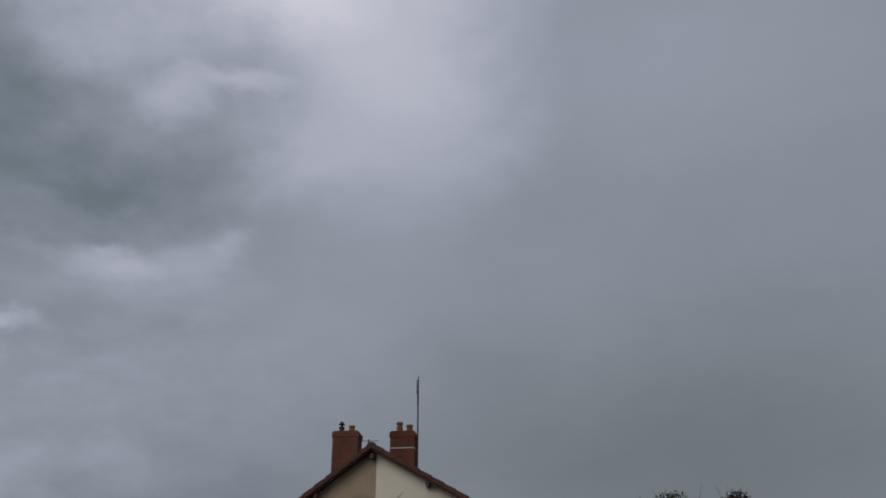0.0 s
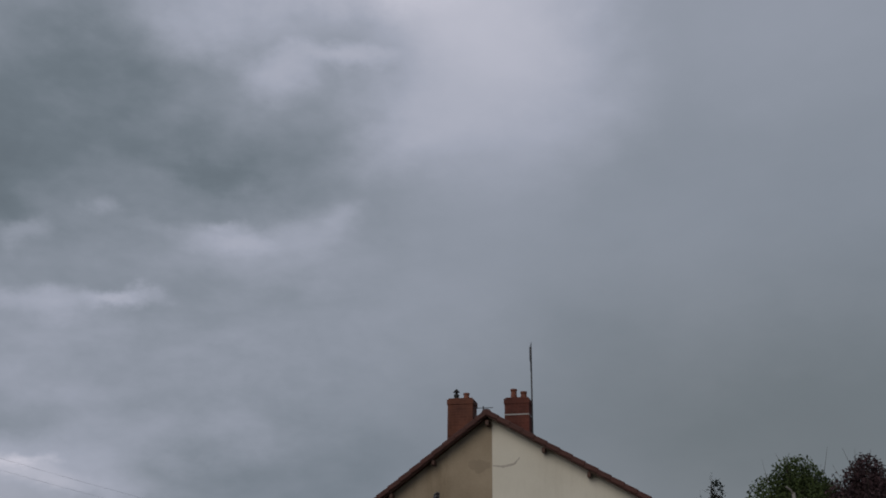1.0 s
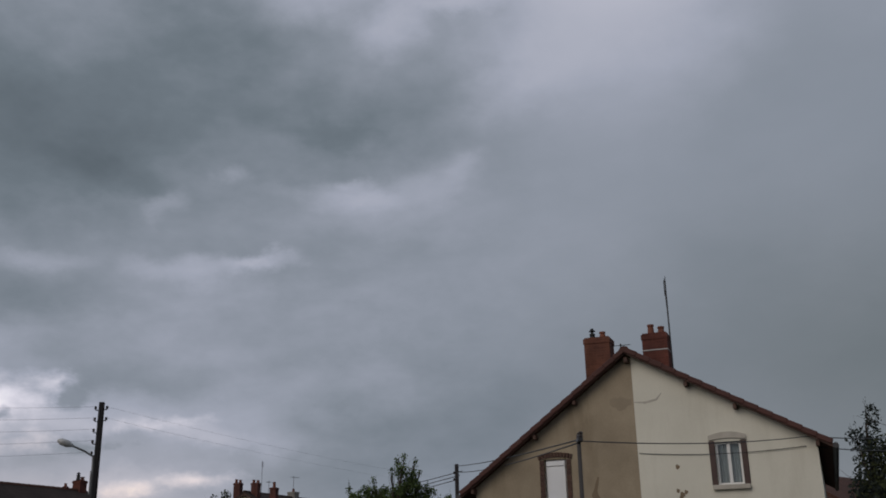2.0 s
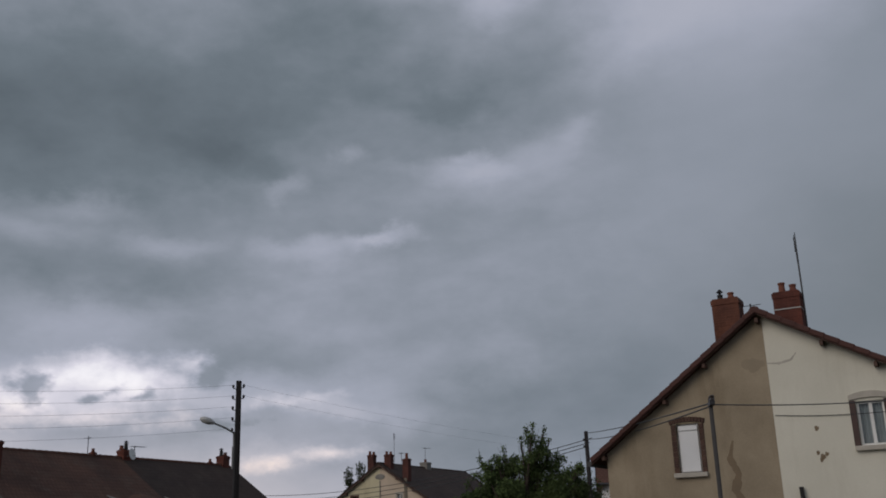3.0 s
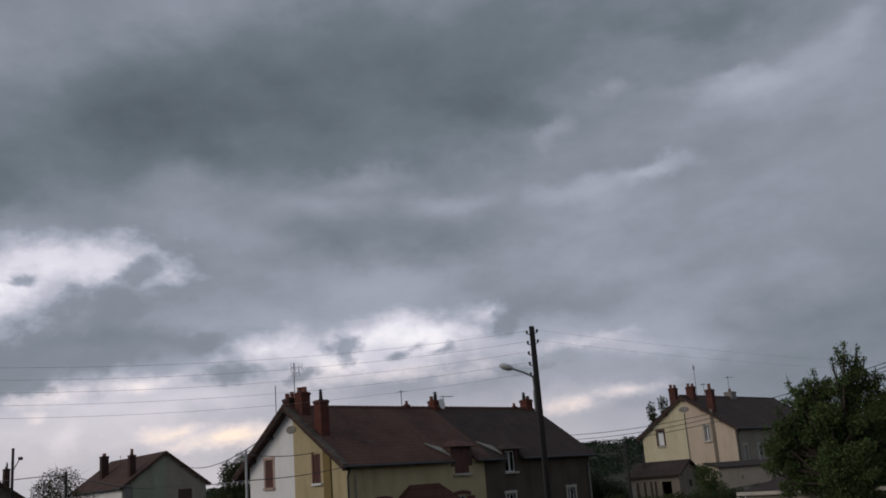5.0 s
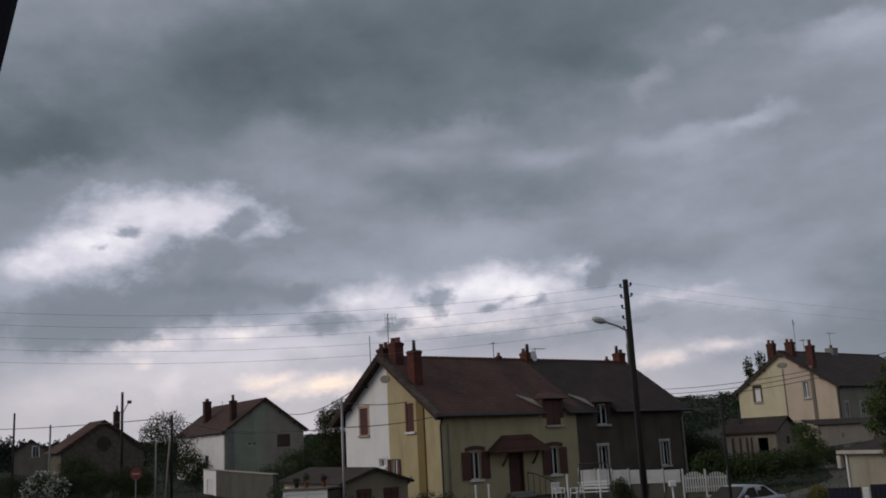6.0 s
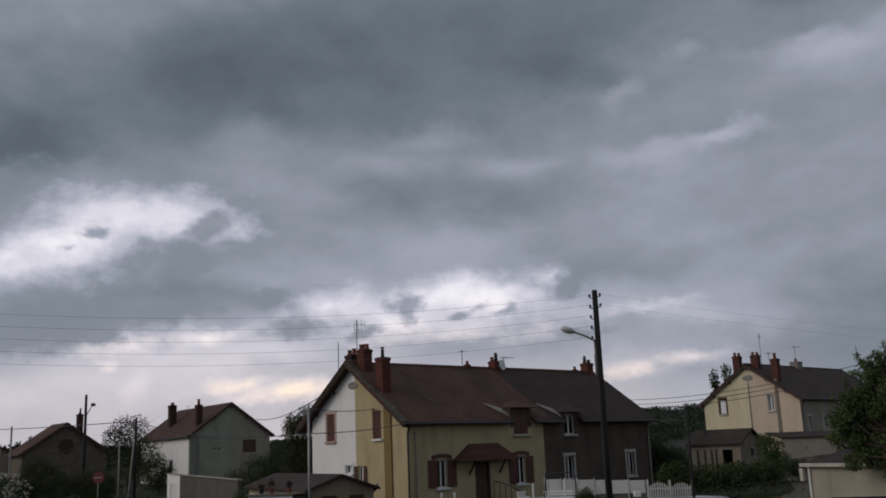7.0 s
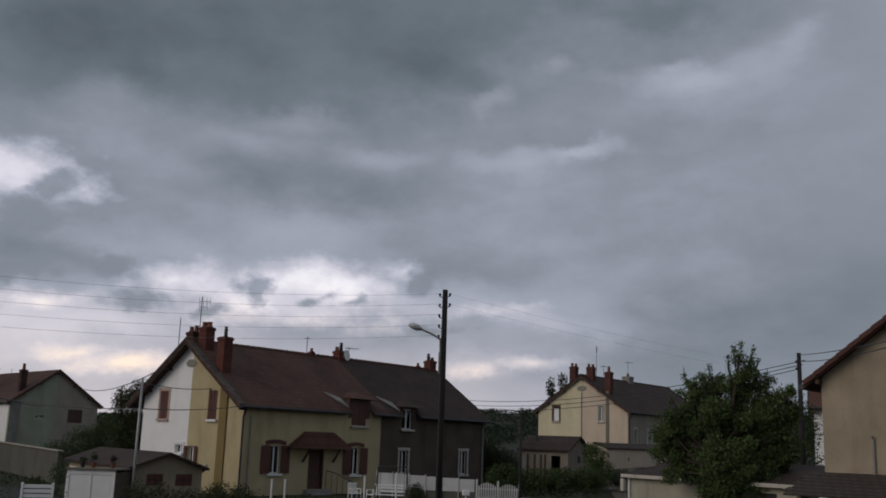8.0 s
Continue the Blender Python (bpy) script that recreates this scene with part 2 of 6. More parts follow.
# ---- materials ----
def material(name, colour, dark=None, rough=0.8, scale=3.0, fine=40.0, bump=0.15, metal=0.0, stain=0.0, stretch=(1, 1, 1), pattern=None, lichen=0.0):
    """Two scales of variation between colour and dark, fine relief, optional streaky stains, optional pattern (kind, width, height)."""
    mat = bpy.data.materials.new(name)
    mat.use_nodes = True
    nt = mat.node_tree
    b = nt.nodes["Principled BSDF"]
    b.inputs["Roughness"].default_value, b.inputs["Metallic"].default_value = rough, metal
    if rough >= 0.8 and not metal:  # porous, dusty surfaces hardly shine
        b.inputs["Specular IOR Level"].default_value = 0.22
    dark = dark or tuple(0.72 * c for c in colour)
    tc = nt.nodes.new("ShaderNodeTexCoord")
    mp = nt.nodes.new("ShaderNodeMapping")
    mp.inputs["Scale"].default_value = stretch
    nt.links.new(tc.outputs["Object"], mp.inputs[0])
    n1 = nt.nodes.new("ShaderNodeTexNoise")
    n1.inputs["Scale"].default_value, n1.inputs["Detail"].default_value = scale, 5
    n2 = nt.nodes.new("ShaderNodeTexNoise")
    n2.inputs["Scale"].default_value, n2.inputs["Detail"].default_value = fine, 3
    for n in (n1, n2):
        nt.links.new(mp.outputs[0], n.inputs["Vector"])
    add = nt.nodes.new("ShaderNodeMath")
    add.operation = "MULTIPLY_ADD"
    nt.links.new(n2.outputs["Fac"], add.inputs[0])
    add.inputs[1].default_value = 0.35
    nt.links.new(n1.outputs["Fac"], add.inputs[2])
    info = nt.nodes.new("ShaderNodeObjectInfo")
    add2 = nt.nodes.new("ShaderNodeMath")
    add2.operation = "MULTIPLY_ADD"
    nt.links.new(info.outputs["Random"], add2.inputs[0])
    add2.inputs[1].default_value = 0.16
    nt.links.new(add.outputs[0], add2.inputs[2])
    mr = nt.nodes.new("ShaderNodeMapRange")
    mr.inputs["From Min"].default_value, mr.inputs["From Max"].default_value = 0.5, 1.0
    nt.links.new(add2.outputs[0], mr.inputs["Value"])
    mix = nt.nodes.new("ShaderNodeMix")
    mix.data_type = "RGBA"
    mix.inputs["A"].default_value, mix.inputs["B"].default_value = (*dark, 1), (*colour, 1)
    nt.links.new(mr.outputs[0], mix.inputs["Factor"])
    result, height = mix.outputs["Result"], add.outputs[0]
    if stain:
        ms = nt.nodes.new("ShaderNodeMapping")
        ms.inputs["Scale"].default_value = (1.3, 1.3, 0.22)
        nt.links.new(tc.outputs["Object"], ms.inputs[0])
        n3 = nt.nodes.new("ShaderNodeTexNoise")
        n3.inputs["Scale"].default_value, n3.inputs["Detail"].default_value, n3.inputs["Roughness"].default_value = 1.1, 6, 0.65
        nt.links.new(ms.outputs[0], n3.inputs["Vector"])
        m3 = nt.nodes.new("ShaderNodeMapRange")
        m3.inputs["From Min"].default_value, m3.inputs["From Max"].default_value = 0.5, 0.72
        m3.inputs["To Max"].default_value = stain
        nt.links.new(n3.outputs["Fac"], m3.inputs["Value"])
        mx = nt.nodes.new("ShaderNodeMix")
        mx.data_type, mx.blend_type = "RGBA", "MULTIPLY"
        mx.inputs["B"].default_value = (0.5, 0.46, 0.4, 1)
        nt.links.new(m3.outputs[0], mx.inputs["Factor"])
        nt.links.new(result, mx.inputs["A"])
        result = mx.outputs["Result"]
    if lichen:
        n4 = nt.nodes.new("ShaderNodeTexNoise")
        n4.inputs["Scale"].default_value, n4.inputs["Detail"].default_value, n4.inputs["Roughness"].default_value = 0.9, 8, 0.7
        nt.links.new(tc.outputs["Object"], n4.inputs["Vector"])
        m4 = nt.nodes.new("ShaderNodeMapRange")
        m4.inputs["From Min"].default_value, m4.inputs["From Max"].default_value, m4.inputs["To Max"].default_value = 0.5, 0.72, lichen
        nt.links.new(n4.outputs["Fac"], m4.inputs["Value"])
        mx4 = nt.nodes.new("ShaderNodeMix")
        mx4.data_type = "RGBA"
        mx4.inputs["B"].default_value = (0.16, 0.14, 0.115, 1)
        nt.links.new(m4.outputs[0], mx4.inputs["Factor"])
        nt.links.new(result, mx4.inputs["A"])
        result = mx4.outputs["Result"]
    if pattern:
        kind, wide, high = pattern
        br = nt.nodes.new("ShaderNodeTexBrick")
        br.inputs["Scale"].default_value = 1.0
        br.inputs["Brick Width"].default_value, br.inputs["Row Height"].default_value = wide, high
        br.inputs["Mortar Size"].default_value = high * (0.12 if kind == "tile" else 0.1)
        br.inputs["Color1"].default_value, br.inputs["Color2"].default_value = (1, 1, 1, 1), (0.72, 0.7, 0.7, 1)
        br.inputs["Mortar"].default_value = (0.45, 0.43, 0.42, 1) if kind == "tile" else (1.1, 1.05, 1.0, 1)
        if kind == "brick":  # upright faces: height on the second axis
            sp = nt.nodes.new("ShaderNodeSeparateXYZ")
            nt.links.new(tc.outputs["Object"], sp.inputs[0])
            sm = nt.nodes.new("ShaderNodeMath")
            nt.links.new(sp.outputs[0], sm.inputs[0])
            nt.links.new(sp.outputs[1], sm.inputs[1])
            cb = nt.nodes.new("ShaderNodeCombineXYZ")
            nt.links.new(sm.outputs[0], cb.inputs[0])
            nt.links.new(sp.outputs[2], cb.inputs[1])
            nt.links.new(cb.outputs[0], br.inputs["Vector"])
        else:
            nt.links.new(tc.outputs["Object"], br.inputs["Vector"])
        mb = nt.nodes.new("ShaderNodeMix")
        mb.data_type, mb.blend_type = "RGBA", "MULTIPLY"
        mb.inputs["Factor"].default_value = 0.5 if kind == "tile" else 0.7
        nt.links.new(result, mb.inputs["A"])
        nt.links.new(br.outputs["Color"], mb.inputs["B"])
        result, height = mb.outputs["Result"], br.outputs["Fac"]
    nt.links.new(result, b.inputs["Base Color"])
    bp = nt.nodes.new("ShaderNodeBump")
    bp.inputs["Strength"].default_value, bp.inputs["Distance"].default_value = bump, 0.02
    bp.invert = bool(pattern)
    nt.links.new(height, bp.inputs["Height"])
    nt.links.new(bp.outputs[0], b.inputs["Normal"])
    return mat


def leaf_material(name, colour, dark):
    mat = bpy.data.materials.new(name)
    mat.use_nodes = True
    nt = mat.node_tree
    b = nt.nodes["Principled BSDF"]
    b.inputs["Roughness"].default_value = 0.75
    b.inputs["Specular IOR Level"].default_value = 0.15
    geo = nt.nodes.new("ShaderNodeNewGeometry")
    tc = nt.nodes.new("ShaderNodeTexCoord")
    n = nt.nodes.new("ShaderNodeTexNoise")
    n.inputs["Scale"].default_value = 1.1
    nt.links.new(tc.outputs["Object"], n.inputs["Vector"])
    a = nt.nodes.new("ShaderNodeMath")
    a.operation = "MULTIPLY_ADD"
    nt.links.new(geo.outputs["Random Per Island"], a.inputs[0])
    a.inputs[1].default_value = 0.6
    nt.links.new(n.outputs["Fac"], a.inputs[2])
    mr = nt.nodes.new("ShaderNodeMapRange")
    mr.inputs["From Min"].default_value, mr.inputs["From Max"].default_value = 0.35, 1.1
    nt.links.new(a.outputs[0], mr.inputs["Value"])
    mix = nt.nodes.new("ShaderNodeMix")
    mix.data_type = "RGBA"
    mix.inputs["A"].default_value, mix.inputs["B"].default_value = (*dark, 1), (*colour, 1)
    nt.links.new(mr.outputs[0], mix.inputs["Factor"])
    nt.links.new(mix.outputs["Result"], b.inputs["Base Color"])
    return mat


def glass_material(name):
    mat = bpy.data.materials.new(name)
    mat.use_nodes = True
    nt = mat.node_tree
    nt.nodes.clear()
    out = nt.nodes.new("ShaderNodeOutputMaterial")
    fr = nt.nodes.new("ShaderNodeFresnel")
    fr.inputs["IOR"].default_value = 1.5
    tr = nt.nodes.new("ShaderNodeBsdfTransparent")
    tr.inputs["Color"].default_value = (0.82, 0.86, 0.86, 1)
    gl = nt.nodes.new("ShaderNodeBsdfGlossy")
    gl.inputs["Roughness"].default_value = 0.03
    mx = nt.nodes.new("ShaderNodeMixShader")
    nt.links.new(fr.outputs[0], mx.inputs[0])
    nt.links.new(tr.outputs[0], mx.inputs[1])
    nt.links.new(gl.outputs[0], mx.inputs[2])
    nt.links.new(mx.outputs[0], out.inputs["Surface"])
    return mat


M_WHITE = material("white_render", (0.86, 0.855, 0.85), (0.78, 0.775, 0.765), 0.85, 1.2, 30, 0.2, stain=0.15)
M_YELLOW = material("ochre_render", (0.52, 0.435, 0.265), (0.43, 0.36, 0.215), 0.88, 0.9, 30, 0.25, stain=0.4)
M_YELLOWDK = material("ochre_render_band", (0.24, 0.175, 0.075), (0.19, 0.14, 0.06), 0.88, 0.9, 30, 0.25, stain=0.4)
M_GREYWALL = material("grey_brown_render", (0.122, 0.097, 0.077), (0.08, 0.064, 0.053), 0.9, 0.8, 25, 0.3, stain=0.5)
M_CREAM = material("cream_render", (0.76, 0.735, 0.64), (0.665, 0.64, 0.55), 0.86, 0.7, 30, 0.2, stain=0.2)
M_BEIGE = material("beige_render", (0.395, 0.327, 0.238), (0.265, 0.217, 0.155), 0.88, 1.0, 30, 0.3, stain=0.5)
M_TAN = material("tan_render", (0.31, 0.26, 0.185), (0.23, 0.19, 0.135), 0.88, 0.9, 30, 0.3, stain=0.35)
M_DULLCREAM = material("dull_cream_render", (0.42, 0.39, 0.31), (0.32, 0.295, 0.235), 0.88, 0.8, 30, 0.25, stain=0.4)
M_SURR = material("dark_brown_paint", (0.085, 0.05, 0.043), (0.055, 0.034, 0.03), 0.7, 3, 30, 0.2)
M_BROWND = material("dull_brown_render", (0.36, 0.32, 0.265), (0.28, 0.25, 0.205), 0.9, 0.9, 30, 0.3, stain=0.4)
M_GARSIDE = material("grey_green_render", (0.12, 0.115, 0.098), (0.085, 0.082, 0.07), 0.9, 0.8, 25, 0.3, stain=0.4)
M_SHEDW = material("weathered_shed_wall", (0.26, 0.225, 0.185), (0.18, 0.155, 0.13), 0.9, 1.2, 28, 0.35, stain=0.5)
M_SOFFIT = material("weathered_grey_rafter", (0.062, 0.05, 0.046), (0.038, 0.031, 0.03), 0.8, 3, 25, 0.3)
M_DAMP = material("damp_patch", (0.24, 0.18, 0.12), (0.19, 0.145, 0.1), 0.8, 2.0, 30, 0.2)
M_DAMPPALE = material("faded_patch", (0.345, 0.285, 0.21), (0.29, 0.24, 0.175), 0.85, 2.0, 30, 0.2)
M_CGYEL = material("pale_yellow_render", (0.66, 0.60, 0.42), (0.56, 0.50, 0.34), 0.86, 0.8, 30, 0.2, stain=0.25)
M_CPINK = material("pale_pink_render", (0.62, 0.51, 0.40), (0.52, 0.42, 0.33), 0.86, 0.8, 30, 0.2, stain=0.25)
M_GREEN = material("green_render", (0.34, 0.36, 0.275), (0.27, 0.285, 0.22), 0.88, 0.8, 30, 0.2, stain=0.35)
M_BROWNW = material("brown_render", (0.22, 0.19, 0.15), (0.16, 0.14, 0.11), 0.9, 0.9, 30, 0.3, stain=0.4)
M_STONE = material("old_stone_wall", (0.17, 0.145, 0.115), (0.10, 0.085, 0.07), 0.92, 2.5, 18, 0.6, stain=0.3)
M_ROOF = material("brown_roof_tiles", (0.126, 0.067, 0.05), (0.066, 0.038, 0.032), 0.85, 0.5, 12, 0.7, stain=0.35, lichen=0.3, pattern=("tile", 0.24, 0.27))
M_ROOFDK = material("dark_roof_tiles", (0.072, 0.049, 0.042), (0.044, 0.032, 0.029), 0.85, 0.5, 12, 0.7, stain=0.3, lichen=0.18, pattern=("tile", 0.24, 0.27))
M_ROOFRED = material("red_brown_roof_tiles", (0.13, 0.062, 0.045), (0.085, 0.042, 0.032), 0.85, 0.6, 12, 0.7, pattern=("tile", 0.24, 0.27))
M_CLAY = material("clay_verge_tile", (0.115, 0.054, 0.046), (0.07, 0.036, 0.032), 0.8, 3, 25, 0.3)
M_VERGE = material("grey_verge_tile", (0.125, 0.108, 0.092), (0.06, 0.05, 0.043), 0.88, 3, 25, 0.4, lichen=0.4)
M_TILEPIECE = material("weathered_tile", (0.075, 0.058, 0.05), (0.042, 0.034, 0.031), 0.85, 4, 30, 0.3)
M_BRICK = material("chimney_brick", (0.18, 0.062, 0.046), (0.085, 0.036, 0.03), 0.88, 1.5, 20, 0.6, stain=0.4, pattern=("brick", 0.22, 0.075))
M_BRICKA = material("orange_brown_brick", (0.20, 0.082, 0.054), (0.11, 0.05, 0.038), 0.88, 1.5, 20, 0.6, stain=0.5, pattern=("brick", 0.22, 0.075))
M_BRICKFAR = material("dull_red_brick", (0.135, 0.056, 0.046), (0.08, 0.038, 0.033), 0.88, 1.5, 20, 0.5, stain=0.4, pattern=("brick", 0.22, 0.075))
M_BRICKDK = material("sooty_brick", (0.085, 0.045, 0.038), (0.05, 0.03, 0.027), 0.88, 1.5, 20, 0.5, stain=0.3, pattern=("brick", 0.22, 0.075))
M_BRICKP = material("brick_piece", (0.125, 0.074, 0.058), (0.075, 0.047, 0.04), 0.88, 5, 40, 0.4)
M_POT = material("clay_pot", (0.22, 0.085, 0.055), (0.12, 0.05, 0.038), 0.8, 4, 30, 0.2)
M_SOOT = material("sooty_metal", (0.035, 0.033, 0.033), (0.02, 0.02, 0.02), 0.6, 4, 30, 0.2, metal=0.4)
M_WOODDK = material("dark_stained_wood", (0.10, 0.05, 0.035), (0.06, 0.032, 0.024), 0.7, 3, 25, 0.3, stretch=(1, 1, 6))
M_SHUTTER = material("red_brown_shutter_paint", (0.125, 0.042, 0.032), (0.085, 0.03, 0.025), 0.6, 2, 25, 0.2)
M_WHITEPT = material("white_paint", (0.80, 0.80, 0.80), (0.70, 0.70, 0.69), 0.5, 2, 25, 0.08)
M_FENCE = material("dull_white_fence_paint", (0.58, 0.575, 0.575), (0.44, 0.435, 0.43), 0.6, 2.5, 25, 0.1, stain=0.35)
M_PVC = material("white_plastic", (0.78, 0.79, 0.81), (0.70, 0.71, 0.73), 0.35, 1.5, 20, 0.03)
M_SILL = material("stone_sill", (0.55, 0.51, 0.45), (0.42, 0.39, 0.34), 0.85, 3, 30, 0.3, stain=0.3)
M_PINKST = material("pink_stone_trim", (0.52, 0.38, 0.32), (0.42, 0.30, 0.26), 0.85, 3, 30, 0.3)
M_CONCRETE = material("weathered_concrete", (0.30, 0.285, 0.26), (0.21, 0.2, 0.185), 0.9, 2, 40, 0.4, stain=0.5)
M_POLEWD = material("tarred_pole", (0.035, 0.031, 0.031), (0.02, 0.018, 0.019), 0.8, 3, 30, 0.4, stretch=(1, 1, 0.2))
# slim pole's own grey, also the painted-in light on the utility pole's left flange
M_POLEGREY = material("grey_pole_and_lit_flange", (0.085, 0.08, 0.08), (0.05, 0.047, 0.047), 0.85, 3, 30, 0.3, stretch=(1, 1, 0.2))
M_GALV = material("galvanised_steel", (0.34, 0.34, 0.34), (0.25, 0.25, 0.25), 0.5, 4, 40, 0.1, metal=0.6)
M_DARKMET = material("dark_metal", (0.06, 0.06, 0.065), (0.04, 0.04, 0.042), 0.5, 4, 40, 0.1, metal=0.5)
M_WIRE = material("cable_rubber", (0.05, 0.05, 0.053), (0.035, 0.035, 0.037), 0.6, 5, 40, 0.05)
M_WIREPALE = material("bare_wire", (0.30, 0.30, 0.32), (0.22, 0.22, 0.24), 0.5, 5, 40, 0.05, metal=0.5)
M_CERAMIC = material("brown_insulator", (0.04, 0.03, 0.028), (0.03, 0.022, 0.02), 0.3, 5, 40, 0.05)
M_LAMP = material("lamp_housing", (0.55, 0.55, 0.55), (0.45, 0.45, 0.44), 0.45, 4, 30, 0.05)
M_CURTAIN = material("net_curtain", (0.66, 0.66, 0.68), (0.54, 0.54, 0.56), 0.9, 6, 40, 0.4, stretch=(6, 6, 0.4))
M_ASPHALT = material("asphalt", (0.05, 0.048, 0.047), (0.033, 0.032, 0.032), 0.9, 0.6, 60, 0.4)
M_GRASS = material("meadow_ground", (0.031, 0.034, 0.02), (0.017, 0.02, 0.012), 0.95, 0.15, 9, 0.8)
M_DIRT = material("worn_path", (0.15, 0.135, 0.11), (0.10, 0.09, 0.075), 0.95, 0.5, 30, 0.5)
M_BARK = material("bark", (0.075, 0.06, 0.048), (0.04, 0.033, 0.028), 0.9, 5, 30, 0.8, stretch=(1, 1, 0.3))
M_LEAF = leaf_material("fruit_tree_leaves", (0.104, 0.148, 0.052), (0.033, 0.052, 0.022))
M_LEAFDK = leaf_material("dark_leaves", (0.068, 0.080, 0.035), (0.024, 0.030, 0.016))
M_LEAFHEDGE = leaf_material("hedge_leaves", (0.068, 0.096, 0.033), (0.023, 0.035, 0.016))
M_LEAFYEL = leaf_material("golden_hedge_leaves", (0.20, 0.17, 0.045), (0.08, 0.08, 0.025))
M_LEAFPUR = leaf_material("purple_leaves", (0.075, 0.045, 0.05), (0.03, 0.024, 0.026))
M_LEAFFIR = leaf_material("fir_needles", (0.05, 0.062, 0.055), (0.02, 0.028, 0.026))
M_BLOSSOM = leaf_material("white_blossom", (0.62, 0.60, 0.55), (0.35, 0.34, 0.29))
M_WOODS = leaf_material("far_wood_leaves", (0.026, 0.042, 0.023), (0.014, 0.024, 0.013))
M_CAR = material("silver_car_paint", (0.40, 0.41, 0.43), (0.36, 0.37, 0.39), 0.3, 2, 20, 0.02, metal=0.3)
M_TYRE = material("tyre_rubber", (0.03, 0.03, 0.03), (0.022, 0.022, 0.022), 0.85, 5, 40, 0.2)
M_SIGNRED = material("sign_red", (0.25, 0.055, 0.05), (0.2, 0.045, 0.04), 0.45, 3, 20, 0.03)
M_GLASS = glass_material("window_glass")
M_DARKROOM = material("dark_interior", (0.05, 0.045, 0.04), (0.03, 0.028, 0.025), 0.9, 2, 20, 0.1)
M_SHUTNAVY = material("navy_painted_shutter", (0.012, 0.010, 0.030), (0.008, 0.007, 0.02), 0.6, 3, 30, 0.1)


# ---- mesh helpers ----
def part(name, bm, mat, parent=None, label="", smooth=False):
    me = bpy.data.meshes.new(name)
    bm.to_mesh(me)
    bm.free()
    me.materials.append(mat)
    if smooth:
        for poly in me.polygons:
            poly.use_smooth = True
    ob = new(name, me)
    if parent is not None:
        ob.parent = parent
    if label:
        tagged(ob, label)
    return ob


def thing(name, m, label, category, group="", kind=""):
    ob = new(name)
    ob.empty_display_size = 0.3
    ob.matrix_world = m
    return tagged(ob, label, category, group, kind)


def box(bm, x0, x1, y0, y1, z0, z1, m=None):
    vs = [bm.verts.new((x, y, z)) for z in (z0, z1) for y in (y0, y1) for x in (x0, x1)]
    for f in ((0, 2, 3, 1), (4, 5, 7, 6), (0, 1, 5, 4), (2, 6, 7, 3), (0, 4, 6, 2), (1, 3, 7, 5)):
        bm.faces.new([vs[i] for i in f])
    if m is not None:
        bmesh.ops.transform(bm, matrix=m, verts=vs)
    return vs


def bevelled(x0, x1, y0, y1, z0, z1, r=0.01, m=None):
    bm = bmesh.new()
    box(bm, x0, x1, y0, y1, z0, z1)
    bmesh.ops.bevel(bm, geom=bm.edges[:], offset=r, segments=1, affect="EDGES")
    if m is not None:
        bmesh.ops.transform(bm, matrix=m, verts=bm.verts[:])
    return bm


def tube(bm, pts, radii, n=8, cap=True):
    rings = []
    for i, p in enumerate(pts):
        p = Vector(p)
        d = (Vector(pts[min(i + 1, len(pts) - 1)]) - Vector(pts[max(i - 1, 0)])).normalized()
        side = d.cross(Vector((0, 0, 1)) if abs(d.z) < 0.9 else Vector((1, 0, 0))).normalized()
        up = side.cross(d)
        r = radii[i] if isinstance(radii, (list, tuple)) else radii
        rings.append([bm.verts.new(p + r * (math.cos(2 * math.pi * k / n) * side + math.sin(2 * math.pi * k / n) * up)) for k in range(n)])
    for a, b in zip(rings, rings[1:]):
        for k in range(n):
            bm.faces.new((a[k], a[(k + 1) % n], b[(k + 1) % n], b[k]))
    if cap:
        bm.faces.new(rings[0][::-1])
        bm.faces.new(rings[-1])


def tubebm(pts, radii, n=8):
    bm = bmesh.new()
    tube(bm, pts, radii, n)
    return bm


def lathe(bm, profile, n=12, m=None):
    rings = [[bm.verts.new((r * math.cos(2 * math.pi * k / n), r * math.sin(2 * math.pi * k / n), z)) for k in range(n)] for r, z in profile]
    for a, b in zip(rings, rings[1:]):
        for k in range(n):
            bm.faces.new((a[k], a[(k + 1) % n], b[(k + 1) % n], b[k]))
    bm.faces.new(rings[0][::-1])
    bm.faces.new(rings[-1])
    if m is not None:
        bmesh.ops.transform(bm, matrix=m, verts=[v for r in rings for v in r])


